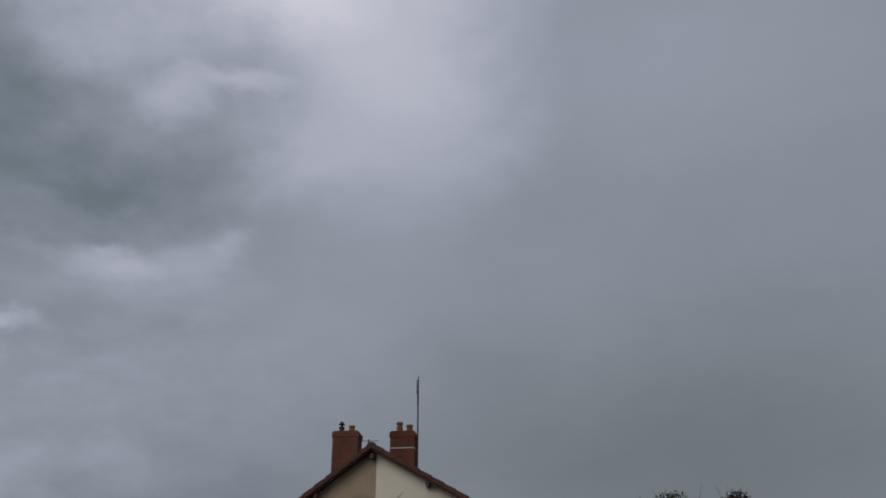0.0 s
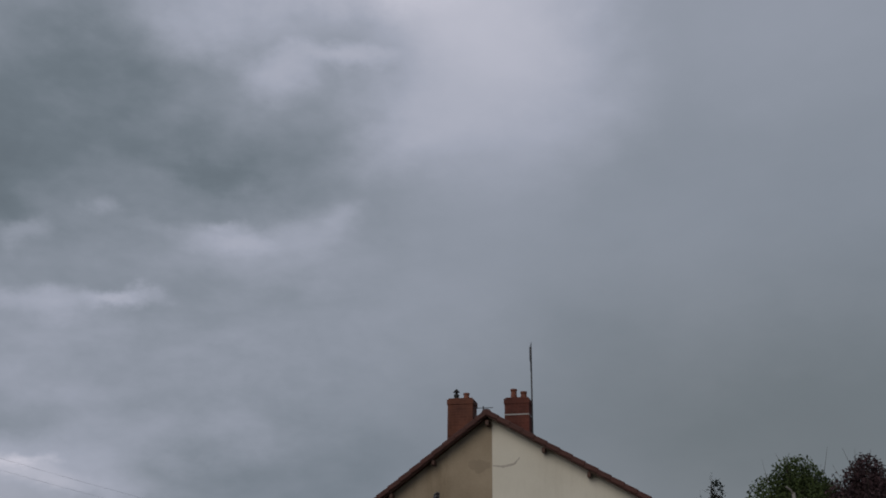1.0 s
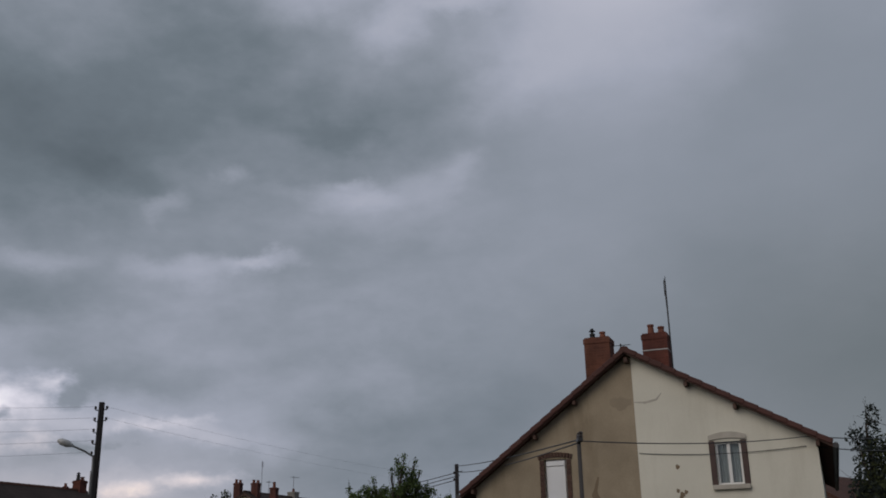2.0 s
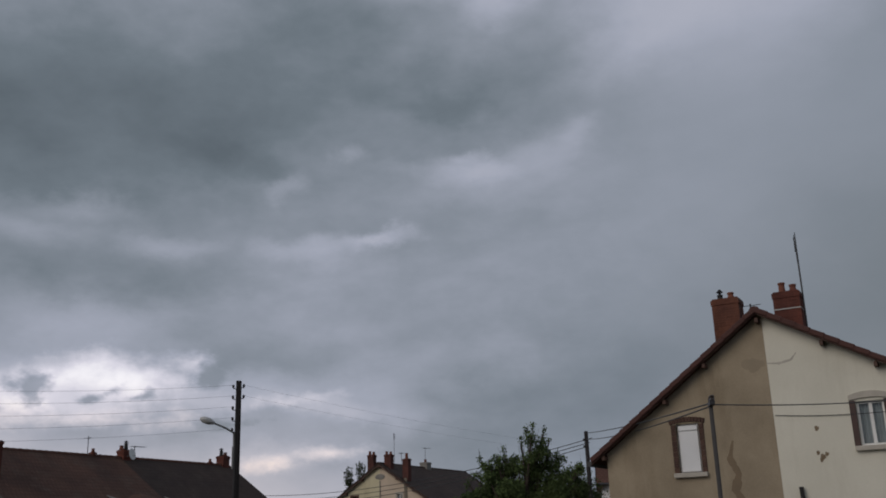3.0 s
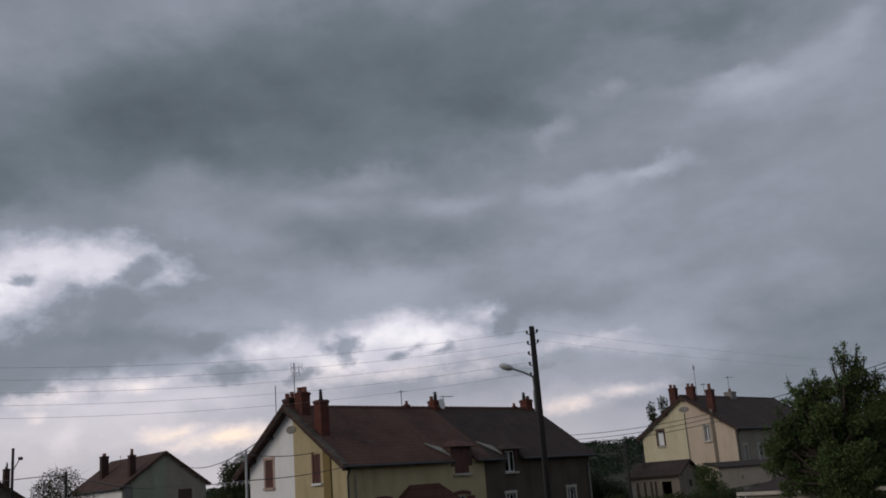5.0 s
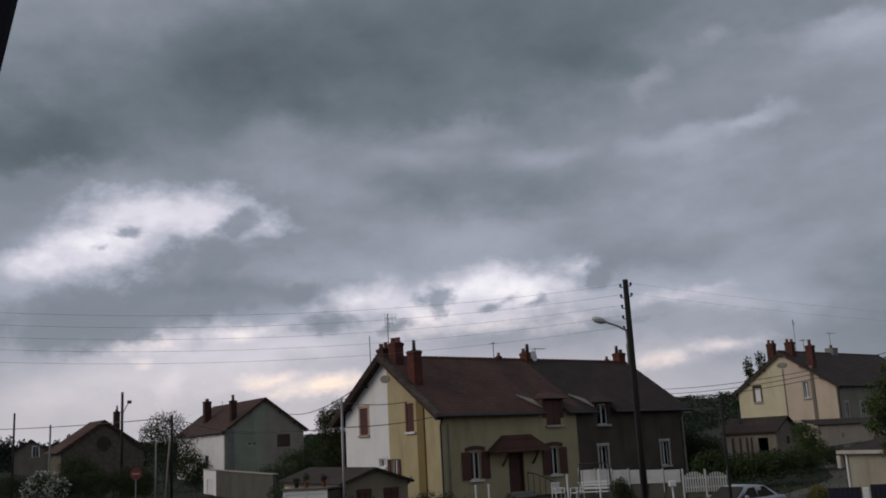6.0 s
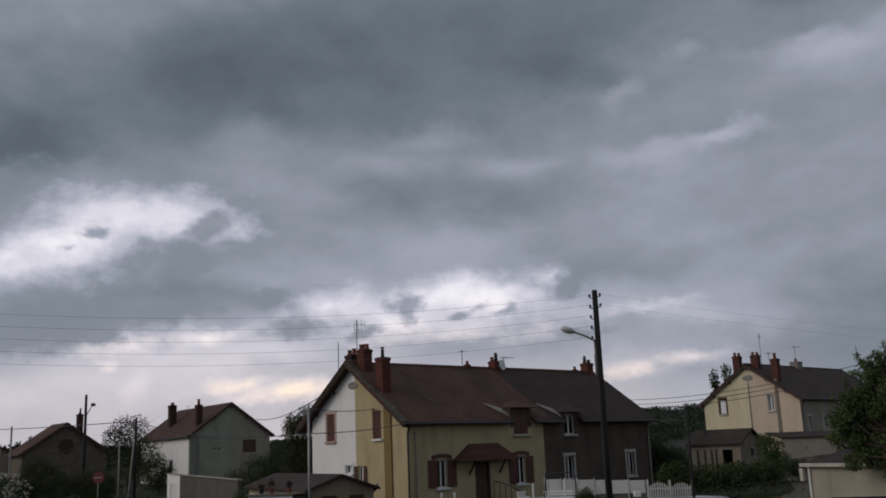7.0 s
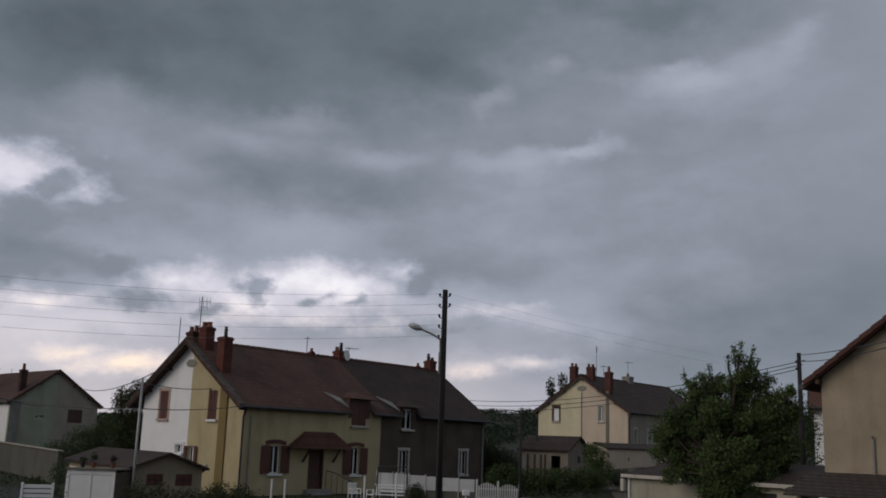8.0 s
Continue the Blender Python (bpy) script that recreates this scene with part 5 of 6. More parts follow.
chimney(house_e, 4.0, 2.0, 0.55, 0.55, 5.0, 8.3, [(-0.12, 0, 0.5, 0.1, "cowl"), (0.15, 0, 0.25, 0.1, "pot")], M_BRICKDK)

house_f = house("village_house", -73.8, 175.1, 113.5, 12.0, 6.9, 5.5, 2.4, 0.0,
                "small far grey-brown house with one white window",
                dict(gable_far_half=M_BROWNW, gable_near_half=M_BROWNW, front=M_BROWNW, back=M_CREAM, roof=M_ROOFDK), dict(gable=[(-3.2, -2.2, 4.7, 6.6)]))
window(house_f, gb, -3.2, -2.2, 4.7, 6.6, surround=M_WHITEPT)
house_h = house("village_house", 41.0, 30.5, 17.0, 14.0, 9.0, 4.6, 2.6, -0.3,
                "house with dark red-brown tiled roof, half hidden by trees", dict(gable_far_half=M_BROWNW, gable_near_half=M_BROWNW, front=M_BROWNW, back=M_BROWNW, roof=M_ROOFRED), dict(), ridge_step=0.0)


# ---- sheds and low garden buildings ----
def shed(name, x, y, yaw, L, W, ze, rise, zb, label, wallmat, roofmat, holes, ov=0.22):
    h = thing(name, pose(x, y, 0, 0, 0, yaw), label, "shed")
    zr, th = ze + rise, 0.1
    cut = [(0, ze - th - 0.01, -W / 2, rise), (-W, ze - th - 0.01, W / 2, rise)]
    part("wall", wall(-W + ov, -ov, zb, zr + 0.5, 0.15, holes.get("gable", ()), cut, gable(ov)), wallmat, h)
    part("wall", wall(-W + ov + 0.152, -ov - 0.152, zb, zr + 0.5, 0.15, (), cut, gable(L - ov - 0.15)), wallmat, h)
    top = ze - th + rise / (W / 2) * ov - 0.01
    part("wall", wall(ov + 0.152, L - ov, zb, top, 0.15, holes.get("front", ()), (), front(ov)), wallmat, h)
    part("wall", wall(-L + ov, -ov - 0.152, zb, top, 0.15, [(-b, -a, c, d) for a, b, c, d in holes.get("back", ())], (), pose(0, W - ov, 0, 0, 0, 180)), wallmat, h)
    part("roof", slab(0, L, 0, ze, W / 2, zr, th), roofmat, h)
    part("roof", slab(0, L, W, ze, W / 2, zr, th), roofmat, h)
    return h


shed_b = shed("garden_shed", -2.05, 40.4, 113.0, 11.0, 3.2, 1.62, 0.58, -0.9, "low rendered shed with two dark shuttered openings", M_TAN, M_ROOFDK,
              dict(gable=[(-1.28, -0.62, 0.92, 1.36), (-2.42, -1.78, 0.92, 1.36)], back=[(2.0, 2.6, 0.5, 1.3)]))
gs = gable(0.22)
for s in (-1.28, -2.42):
    window(shed_b, gs, s, s + 0.65, 0.92, 1.36, frame_mat=M_WOODDK, shutters=M_SHUTTER, closed=True, glass=False, bars=0)
part("side_wall_panel", bevelled(0.4, 10.4, 2.985, 3.02, -0.5, 1.3, 0.01), M_CREAM, shed_b, "cream painted side")
part("vent", tubebm([(0.9, 0.4, 1.3), (0.4, 0.1, 1.5), (0.2, 0.05, 1.72)], 0.06, 6), M_CONCRETE, shed_b)

box_shed = thing("tool_shed", pose(-7.0, 37.9, 0, 0, 0, -8) @ Matrix.Diagonal((0.88, 1, 1, 1)), "small white metal shed with two door leaves", "shed")
part("body", wall(0, 2.0, -0.9, 1.52, 0.08, [(0.12, 0.96, -0.8, 1.36), (1.04, 1.88, -0.8, 1.36)]), M_WHITE, box_shed)
part("side", bevelled(2.002, 2.06, 0.0, 2.2, -0.9, 1.45, 0.01), M_GREYWALL, box_shed)
part("side", bevelled(-0.06, -0.002, 0.0, 2.2, -0.9, 1.45, 0.01), M_GREYWALL, box_shed)
part("back", bevelled(-0.06, 2.06, 2.21, 2.27, -0.9, 1.45, 0.01), M_GREYWALL, box_shed)
for a in (0.13, 1.05):
    d = part("door_leaf", bevelled(a, a + 0.82, 0.02, 0.05, -0.79, 1.35, 0.012), M_WHITEPT, box_shed)
    part("handle", bevelled(a + (0.72 if a < 1 else 0.05), a + (0.76 if a < 1 else 0.09), -0.02, 0.02, 0.2, 0.34, 0.004), M_DARKMET, d)
part("roof", bevelled(-0.12, 2.12, -0.12, 2.35, 1.525, 1.6, 0.015, pose(0, 0, 0, -1)), M_BROWNW, box_shed)

slat_gate = thing("garden_gate", pose(-7.85, 35.1, 0, 0, 0, 8), "low white slatted garden gate", "gate")
for xg in (0.0, 0.96):
    part("post", bevelled(xg - 0.04, xg + 0.04, -0.03, 0.05, -0.75, 1.16, 0.01), M_WHITEPT, slat_gate)
for k in range(6):
    part("slat", bevelled(0.045, 0.915, 0.0, 0.025, 0.2 + 0.155 * k, 0.32 + 0.155 * k, 0.008), M_WHITEPT, slat_gate)
for k, (xp, hh, mat) in enumerate(((0.5, 0.2, M_LEAFDK), (0.95, 0.42, M_LEAFHEDGE), (1.75, 0.3, M_LEAFPUR))):
    pt = thing("plant_pot", box_shed.matrix_world @ pose(xp, 0.35, 1.595), "potted plant standing on the white shed", "plant pot", "pots on the shed")
    bm = bmesh.new()
    lathe(bm, [(0.075, 0), (0.11, 0.17), (0.12, 0.17), (0.12, 0.2), (0.1, 0.2)], 12)
    part("pot", bm, M_SOOT if k == 0 else M_POT, pt)
    bm = bmesh.new()
    leaves(bm, (0, 0, 0.2 + hh * 0.45), (0.2, 0.18, hh * 0.55), 170, 0.075, random.Random(k + 5), 0.3)
    part("foliage", bm, mat, pt)

shed_c = shed("garden_shed", 22.07, 64.0, 140.0, 3.8, 4.0, 2.75, 0.9, 0.0, "old timber-patched shed with an open dark doorway", M_SHEDW, M_ROOFDK,
              dict(back=[(0.75, 1.4, 0.4, 2.35)], gable=[(-2.1, -1.6, 1.9, 2.35)]))
for u in (1.75, 2.05, 2.5, 3.0):
    part("board", bevelled(u, u + 0.14, 3.785, 3.82, 0.5, 2.4, 0.01), M_TILEPIECE, shed_c)
part("patch_panel", bevelled(3.2, 3.5, 3.785, 3.8, 0.5, 2.2, 0.01), M_CONCRETE, shed_c)
part("stove_pipe", tubebm([(2.9, 2.8, 3.0), (2.9, 2.8, 4.25)], 0.07, 6), M_DARKMET, shed_c)
part("leaning_panel", bevelled(-0.1, 0.02, 1.6, 2.6, 0.5, 1.3, 0.01), M_CONCRETE, shed_c)

yard_wall = thing("garden_wall", pose(24.2, 67.0, 0, 0, 0, 35), "long cream rendered yard building with tiled coping", "wall")
part("wall", wall(0, 9.0, 0.0, 2.95, 0.25, [(2.6, 2.9, 2.0, 2.3)]), M_CPINK, yard_wall)
part("coping", slab(-0.1, 9.1, -0.15, 2.97, 1.2, 3.35, 0.08), M_ROOFDK, yard_wall)

# cream garage beside the fruit tree
gar = thing("garage", pose(15.1, 39.2, 0, 0, 0, -70), "long low cream garage with a dark tiled roof", "garage")
part("wall", wall(0, 8.6, -0.9, 1.85, 0.2, [(6.7, 7.75, -0.9, 1.55)]), M_DULLCREAM, gar)
part("wall", wall(-4.0, -0.001, -0.9, 1.85, 0.2, (), (), pose(0, 0, 0, 0, 0, -90) @ pose(0, 0.002, 0)), M_DULLCREAM, gar)
part("roof", slab(-0.2, 8.8, -0.22, 1.9, 3.2, 2.55, 0.09), M_ROOFDK, gar)
part("fascia", bevelled(-0.2, 8.8, -0.26, -0.225, 1.76, 1.9, 0.008), M_SILL, gar)
part("garage_door", bevelled(6.72, 7.73, 0.1, 0.14, -0.9, 1.53, 0.01), M_DARKMET, gar, "dark garage door")
part("down_pipe", tubebm([(0.12, -0.06, -0.8), (0.12, -0.06, 1.7), (0.12, -0.2, 1.8)], 0.05, 8), M_WHITEPT, gar)
part("meter_box", bevelled(-0.3, -0.1, -0.2, 0.0, 1.2, 1.7, 0.02), M_SILL, gar)
part("wall_lamp", bevelled(4.6, 4.75, -0.14, -0.002, 1.25, 1.5, 0.02), M_DARKMET, gar)

gate = thing("garden_gate", pose(10.5, 28.9, 0, 0, 0, -18), "dark boarded double gate with a white post", "gate")
for a, b in ((0.0, 0.9), (1.14, 3.0)):
    p_ = part("gate_leaf", bevelled(a, b, 0, 0.03, -0.7, 1.12 + 0.05 * a, 0.01), M_SHUTNAVY, gate)
    for k in range(int((b - a) / 0.13)):
        part("board", bevelled(a + 0.01 + k * 0.13, a + 0.125 + k * 0.13, -0.02, -0.001, -0.66, 1.09 + 0.05 * a, 0.005), M_SHUTNAVY, p_)
part("post", bevelled(0.94, 1.1, -0.05, 0.09, -0.8, 1.1, 0.015), M_WHITEPT, gate)

# ---- white fence before the double house ----
fence = thing("picket_fence", pose(5.4, 46.9, 0, 0, 0, -20), "white garden fence, solid panels then curved pickets", "fence")
part("plinth", bevelled(-0.05, 6.9, 0.05, 0.2, -0.4, 0.72, 0.015), M_GARSIDE, fence, "low grey rendered plinth wall")
for k in range(6):
    a = 0.05 + k * 0.79
    part("panel", bevelled(a, a + 0.74, 0, 0.04, 0.7, 1.43 - 0.03 * k, 0.01), M_FENCE, fence)
    part("post", bevelled(a - 0.05, a - 0.005, -0.03, 0.045, 0.3, 1.52 - 0.03 * k, 0.01), M_FENCE, fence)
for seg in range(2):
    a0 = 4.86 + seg * 1.0
    part("post", bevelled(a0 - 0.06, a0 + 0.03, -0.04, 0.045, -0.3, 1.3 - 0.05 * seg, 0.012), M_FENCE, fence)
    for zz in (0.45, 0.85):
        part("rail", bevelled(a0 + 0.04, a0 + 0.93, 0.02, 0.045, zz, zz + 0.06, 0.006), M_FENCE, fence)
    for k in range(8):
        x = a0 + 0.06 + k * 0.11
        t = (k - 3.5) / 3.5
        part("picket", bevelled(x, x + 0.065, -0.012, 0.015, 0.25, 1.02 + 0.14 * (1 - t * t) - 0.04 * seg, 0.008), M_FENCE, fence)
part("post", bevelled(6.8, 6.9, -0.04, 0.045, -0.3, 1.25, 0.012), M_FENCE, fence)

mail = thing("letter_box", pose(8.85, 42.4, ground_z(8.85, 42.4)), "white letter box on a post", "letter box")
part("post", tubebm([(0, 0, 0), (0, 0, 1.02)], 0.04, 8), M_WHITEPT, mail)
part("box", bevelled(-0.15, 0.15, -0.12, 0.12, 1.0, 1.24, 0.02), M_WHITEPT, mail)
mail2 = copy_thing(mail, pose(12.2, 32.6, ground_z(12.2, 32.6) - 0.1, 0, 0, 20))


def garden_chair(x, y, turn):
    m = pose(x, y, ground_z(x, y), 0, 0, turn)
    c = thing("garden_chair", m, "white moulded plastic garden chair", "chair", "garden chairs")
    part("seat", bevelled(-0.24, 0.24, -0.24, 0.22, 0.42, 0.46, 0.015), M_WHITEPT, c)
    for k in range(5):
        part("back_slat", bevelled(-0.22 + k * 0.092, -0.16 + k * 0.092, 0.2, 0.235, 0.46, 0.88, 0.01, pose(0, 0, 0, -6)), M_WHITEPT, c)
    part("top_rail", bevelled(-0.24, 0.24, 0.25, 0.29, 0.86, 0.92, 0.012), M_WHITEPT, c)
    for sx in (-0.22, 0.22):
        part("armrest", bevelled(sx - 0.03, sx + 0.03, -0.22, 0.24, 0.64, 0.67, 0.01), M_WHITEPT, c)
        for sy in (-0.2, 0.2):
            part("leg", tubebm([(sx, sy, 0.65), (sx * 1.12, sy * 1.12, 0)], [0.026, 0.02], 6), M_WHITEPT, c)


garden_chair(4.4, 46.9, 20)
garden_chair(5.2, 46.2, -60)
swing = thing("garden_swing", pose(6.0, 45.6, ground_z(6.0, 45.6), 0, 0, -15), "garden swing seat with a dark tubular frame", "swing seat")
for s in (-0.75, 0.75):
    part("frame_leg", tubebm([(s, -0.55, 0), (s * 0.9, 0, 1.75)], 0.025, 6), M_DARKMET, swing)
    part("frame_leg", tubebm([(s, 0.55, 0), (s * 0.9, 0, 1.75)], 0.025, 6), M_DARKMET, swing)
    part("hanger", tubebm([(s * 0.75, 0, 1.72), (s * 0.75, 0, 0.5)], 0.012, 5), M_DARKMET, swing)
part("top_bar", tubebm([(-0.7, 0, 1.75), (0.7, 0, 1.75)], 0.03, 6), M_DARKMET, swing)
for k in range(4):
    part("seat_slat", bevelled(-0.58, 0.58, -0.25 + k * 0.13, -0.15 + k * 0.13, 0.46, 0.49, 0.006), M_WHITEPT, swing)
for k in range(3):
    part("back_slat", bevelled(-0.58, 0.58, 0.26, 0.285, 0.58 + k * 0.14, 0.68 + k * 0.14, 0.006), M_WHITEPT, swing)
for x, y, top in ((0.45, 41.9, 1.15), (1.0, 41.9, 1.15), (4.45, 43.0, 1.35), (5.9, 43.4, 1.5)):
    p_ = thing("garden_post", pose(x, y, ground_z(x, y)), "thin white garden post", "post", "white posts")
    part("shaft", tubebm([(0, 0, 0), (0, 0, top - ground_z(x, y))], 0.04, 8), M_WHITEPT, p_)
    part("cap", bevelled(-0.055, 0.055, -0.055, 0.055, top - ground_z(x, y), top - ground_z(x, y) + 0.05, 0.015), M_WHITEPT, p_)

# ---- parked car ----
car = thing("car", pose(10.95, 40.0, ground_z(10.95, 40.0), 0, 0, 36), "silver saloon car parked at the kerb", "car")


def car_shell(sections, mat, name, parent, label=""):
    bm = bmesh.new()
    rings = []
    for x, prof in sections:
        rings.append([bm.verts.new((x, y, z)) for y, z in [(p[0], p[1]) for p in prof] + [(-p[0], p[1]) for p in reversed(prof)]])
    for a, b in zip(rings, rings[1:]):
        n = len(a)
        for k in range(n):
            bm.faces.new((a[k], a[(k + 1) % n], b[(k + 1) % n], b[k]))
    bm.faces.new(rings[0])
    bm.faces.new(rings[-1][::-1])
    bmesh.ops.recalc_face_normals(bm, faces=bm.faces[:])
    bmesh.ops.bevel(bm, geom=bm.edges[:], offset=0.02, segments=2, affect="EDGES")
    return part(name, bm, mat, parent, label, smooth=True)


def cp(half, top, bottom=0.25):
    return [(half * 0.9, bottom), (half, bottom + 0.2), (half, top - 0.14), (half * 0.9, top)]


body = car_shell([(-2.15, cp(0.7, 0.62, 0.35)), (-1.95, cp(0.82, 0.78, 0.28)), (-1.0, cp(0.87, 0.9)), (0.0, cp(0.88, 0.93)), (1.2, cp(0.87, 0.95)), (1.95, cp(0.83, 0.93, 0.28)), (2.15, cp(0.74, 0.8, 0.4))], M_CAR, "body", car)
car_shell([(-1.0, [(0.76, 0.9), (0.76, 0.905)]), (-0.25, [(0.78, 0.9), (0.6, 1.36)]), (0.35, [(0.78, 0.9), (0.62, 1.42)]), (0.9, [(0.78, 0.9), (0.6, 1.36)]), (1.65, [(0.76, 0.92), (0.76, 0.925)])], M_CAR, "cabin", car)
for sy in (-1, 1):
    bm = bmesh.new()
    for x0, x1, x2, x3 in ((-0.72, -0.18, 0.22, 0.22), (0.3, 0.3, 0.82, 1.3)):
        vs = [bm.verts.new((x, sy * (0.785 - 0.17 * (z - 0.9) / 0.46), z)) for x, z in ((x0, 0.95), (x1, 1.31), (x2, 1.33), (x3, 0.96))]
        bm.faces.new(vs)
    ex = bmesh.ops.extrude_face_region(bm, geom=bm.faces[:])
    bmesh.ops.translate(bm, vec=(0, sy * 0.012, 0), verts=[v for v in ex["geom"] if isinstance(v, bmesh.types.BMVert)])
    bmesh.ops.recalc_face_normals(bm, faces=bm.faces[:])
    part("side_window", bm, M_DARKROOM, car)
for xs in (((-0.97, 0.93), (-0.3, 1.34)), ((1.6, 0.95), (0.95, 1.34))):
    bm = bmesh.new()
    (xa, za), (xb, zb2) = xs
    vs = [bm.verts.new(p) for p in ((xa, -0.68, za), (xa, 0.68, za), (xb, 0.55, zb2), (xb, -0.55, zb2))]
    bm.faces.new(vs)
    ex = bmesh.ops.extrude_face_region(bm, geom=bm.faces[:])
    bmesh.ops.translate(bm, vec=(-0.02 if xa < 0 else 0.02, 0, 0.025), verts=bm.verts[:])
    bmesh.ops.translate(bm, vec=(0, 0, 0.01), verts=[v for v in ex["geom"] if isinstance(v, bmesh.types.BMVert)])
    part("windscreen", bm, M_DARKROOM, car)
for x in (-1.35, 1.32):
    for sy in (-1, 1):
        bm = bmesh.new()
        lathe(bm, [(0.2, -0.09), (0.3, -0.1), (0.32, -0.05), (0.32, 0.05), (0.3, 0.1), (0.2, 0.09)], 20, pose(x, sy * 0.8, 0.31, 90))
        wheel = part("wheel", bm, M_TYRE, car, smooth=True)
        bm = bmesh.new()
        lathe(bm, [(0.19, -0.085), (0.19, 0.085), (0.06, 0.095)], 16, pose(x, sy * 0.82, 0.31, 90))
        part("rim", bm, M_GALV, wheel)
for sy in (-0.6, 0.6):
    part("headlight", bevelled(-2.14, -2.04, sy - 0.16, sy + 0.16, 0.58, 0.7, 0.03), M_PVC, car)
    part("tail_light", bevelled(2.06, 2.15, sy - 0.14, sy + 0.14, 0.68, 0.82, 0.02), M_SIGNRED, car)
    part("mirror", bevelled(-0.72, -0.58, sy * 1.55 - 0.08, sy * 1.55 + 0.08, 0.94, 1.06, 0.03), M_CAR, car)


# ---- poles, lamps and wires ----
def pole(name, x, y, top, r0, r1, mat, label, lean=(0, 0)):
    z = ground_z(x, y)
    p_ = thing(name, pose(x, y, z), label, "pole")
    part("shaft", tubebm([(0, 0, -0.3), (lean[0] * 0.5, lean[1] * 0.5, (top - z) * 0.5), (lean[0], lean[1], top - z)], [r0, (r0 + r1) / 2, r1], 10), mat, p_, smooth=True)
    return p_


POLE = Vector((6.02, 33.46, 8.29))
pm = pole("utility_pole", POLE.x, POLE.y, POLE.z, 0.115, 0.085, M_POLEWD, "dark square-topped utility pole with insulators and a street lamp")
zb_ = ground_z(POLE.x, POLE.y)
for side in (-1, 1):  # flange strips that leave a channel between them
    bm = bmesh.new()
    for za, zc, wa, wc in ((-0.2, POLE.z - zb_ - 0.02, 0.125, 0.093),):
        vs = [bm.verts.new((side * w * f, -w * g, z)) for z, w in ((za, wa), (zc, wc)) for f, g in ((0.55, 0.98), (0.95, 0.98), (0.95, 0.7), (0.55, 0.7))]
        for k in range(4):
            bm.faces.new((vs[k], vs[(k + 1) % 4], vs[4 + (k + 1) % 4], vs[4 + k]))
        bm.faces.new(vs[3::-1])
        bm.faces.new(vs[4:])
    bmesh.ops.recalc_face_normals(bm, faces=bm.faces[:])
    # left flange is paler: the light on that face is put into its colour
    part("flange", bm, M_POLEWD if side > 0 else M_POLEGREY, pm)
WIRES_L = []
for k in range(5):
    z = 8.08 - 0.37 * k
    arm = part("insulator_arm", tubebm([(-0.08, 0, z - zb_ - 0.07), (-0.18, -0.02, z - zb_ - 0.06), (-0.18, -0.02, z - zb_)], 0.018, 5), M_DARKMET, pm)
    bm = bmesh.new()
    lathe(bm, [(0.03, 0), (0.048, 0.025), (0.036, 0.055), (0.048, 0.08), (0.024, 0.105)], 10, pose(-0.18, -0.02, z - zb_ - 0.04))
    part("insulator", bm, M_CERAMIC, arm)
    WIRES_L.append(Vector((POLE.x - 0.18, POLE.y - 0.02, z + 0.05)))
for k in range(2):
    z = 8.12 - 0.37 * k
    arm = part("insulator_arm", tubebm([(0.08, 0, z - zb_ - 0.07), (0.19, 0.02, z - zb_ - 0.06), (0.19, 0.02, z - zb_)], 0.018, 5), M_DARKMET, pm)
    bm = bmesh.new()
    lathe(bm, [(0.03, 0), (0.048, 0.025), (0.036, 0.055), (0.048, 0.08), (0.024, 0.105)], 10, pose(0.19, 0.02, z - zb_ - 0.04))
    part("insulator", bm, M_CERAMIC, arm)
part("lamp_bracket", tubebm([(-0.1, 0, 6.05 - zb_), (-0.12, 0, 6.5 - zb_), (-0.4, -0.05, 6.66 - zb_), (-0.82, -0.1, 6.82 - zb_)], 0.035, 8), M_GALV, pm)
bm = bmesh.new()
lathe(bm, [(0.05, 0), (0.09, 0.06), (0.155, 0.2), (0.15, 0.4), (0.06, 0.52)], 14, pose(-0.78, -0.1, 6.81 - zb_, 0, -72) @ Matrix.Diagonal((0.75, 1, 1, 1)))
part("lamp_head", bm, M_LAMP, pm, "pale oval street lamp head, unlit", smooth=True)
part("cable_clip", bevelled(-0.16, -0.1, -0.04, 0.04, 5.3 - zb_, 6.05 - zb_, 0.01), M_GALV, pm)


def at(az, dist):
    return dist * math.sin(radians(az)), dist * math.cos(radians(az))


def wire(a, b, sag, r=0.009, mat=None, label="thin pale overhead wire strung between poles"):
    pts = [Vector(a).lerp(Vector(b), k / 24) - Vector((0, 0, sag * 4 * (k / 24) * (1 - k / 24))) for k in range(25)]
    return tagged(part("overhead_wire", tubebm(pts, r, 5), mat or M_WIREPALE), label, "wire", "overhead wires")


for k, p_ in enumerate(WIRES_L):
    wire(p_, (-21.9, 26.0, 8.35 - 0.37 * k), 0.95, 0.004)
for k in range(2):
    wire((POLE.x + 0.19, POLE.y + 0.02, 8.15 - 0.37 * k), (52, 62, 8.3 - 0.4 * k), 0.9, 0.0028)

x, y = at(-6.98, 38.0)
pg = pole("service_pole", x, y, 4.88, 0.055, 0.045, M_GALV, "slim grey steel service pole")
PG = Vector((x, y, 4.75))
x, y = at(30.5, 45.0)
p8 = pole("service_pole", x, y, 7.3, 0.12, 0.09, M_POLEWD, "wooden pole carrying house cables")
P8 = Vector((x, y, 7.1))
for k in range(2):
    bm = bmesh.new()
    lathe(bm, [(0.03, 0), (0.05, 0.03), (0.035, 0.06), (0.05, 0.09), (0.025, 0.12)], 8, pose(-0.14, 0, 6.55 + 0.3 * k - ground_z(x, y)))
    part("insulator", bm, M_CERAMIC, p8)
x, y = at(37.67, 17.0)
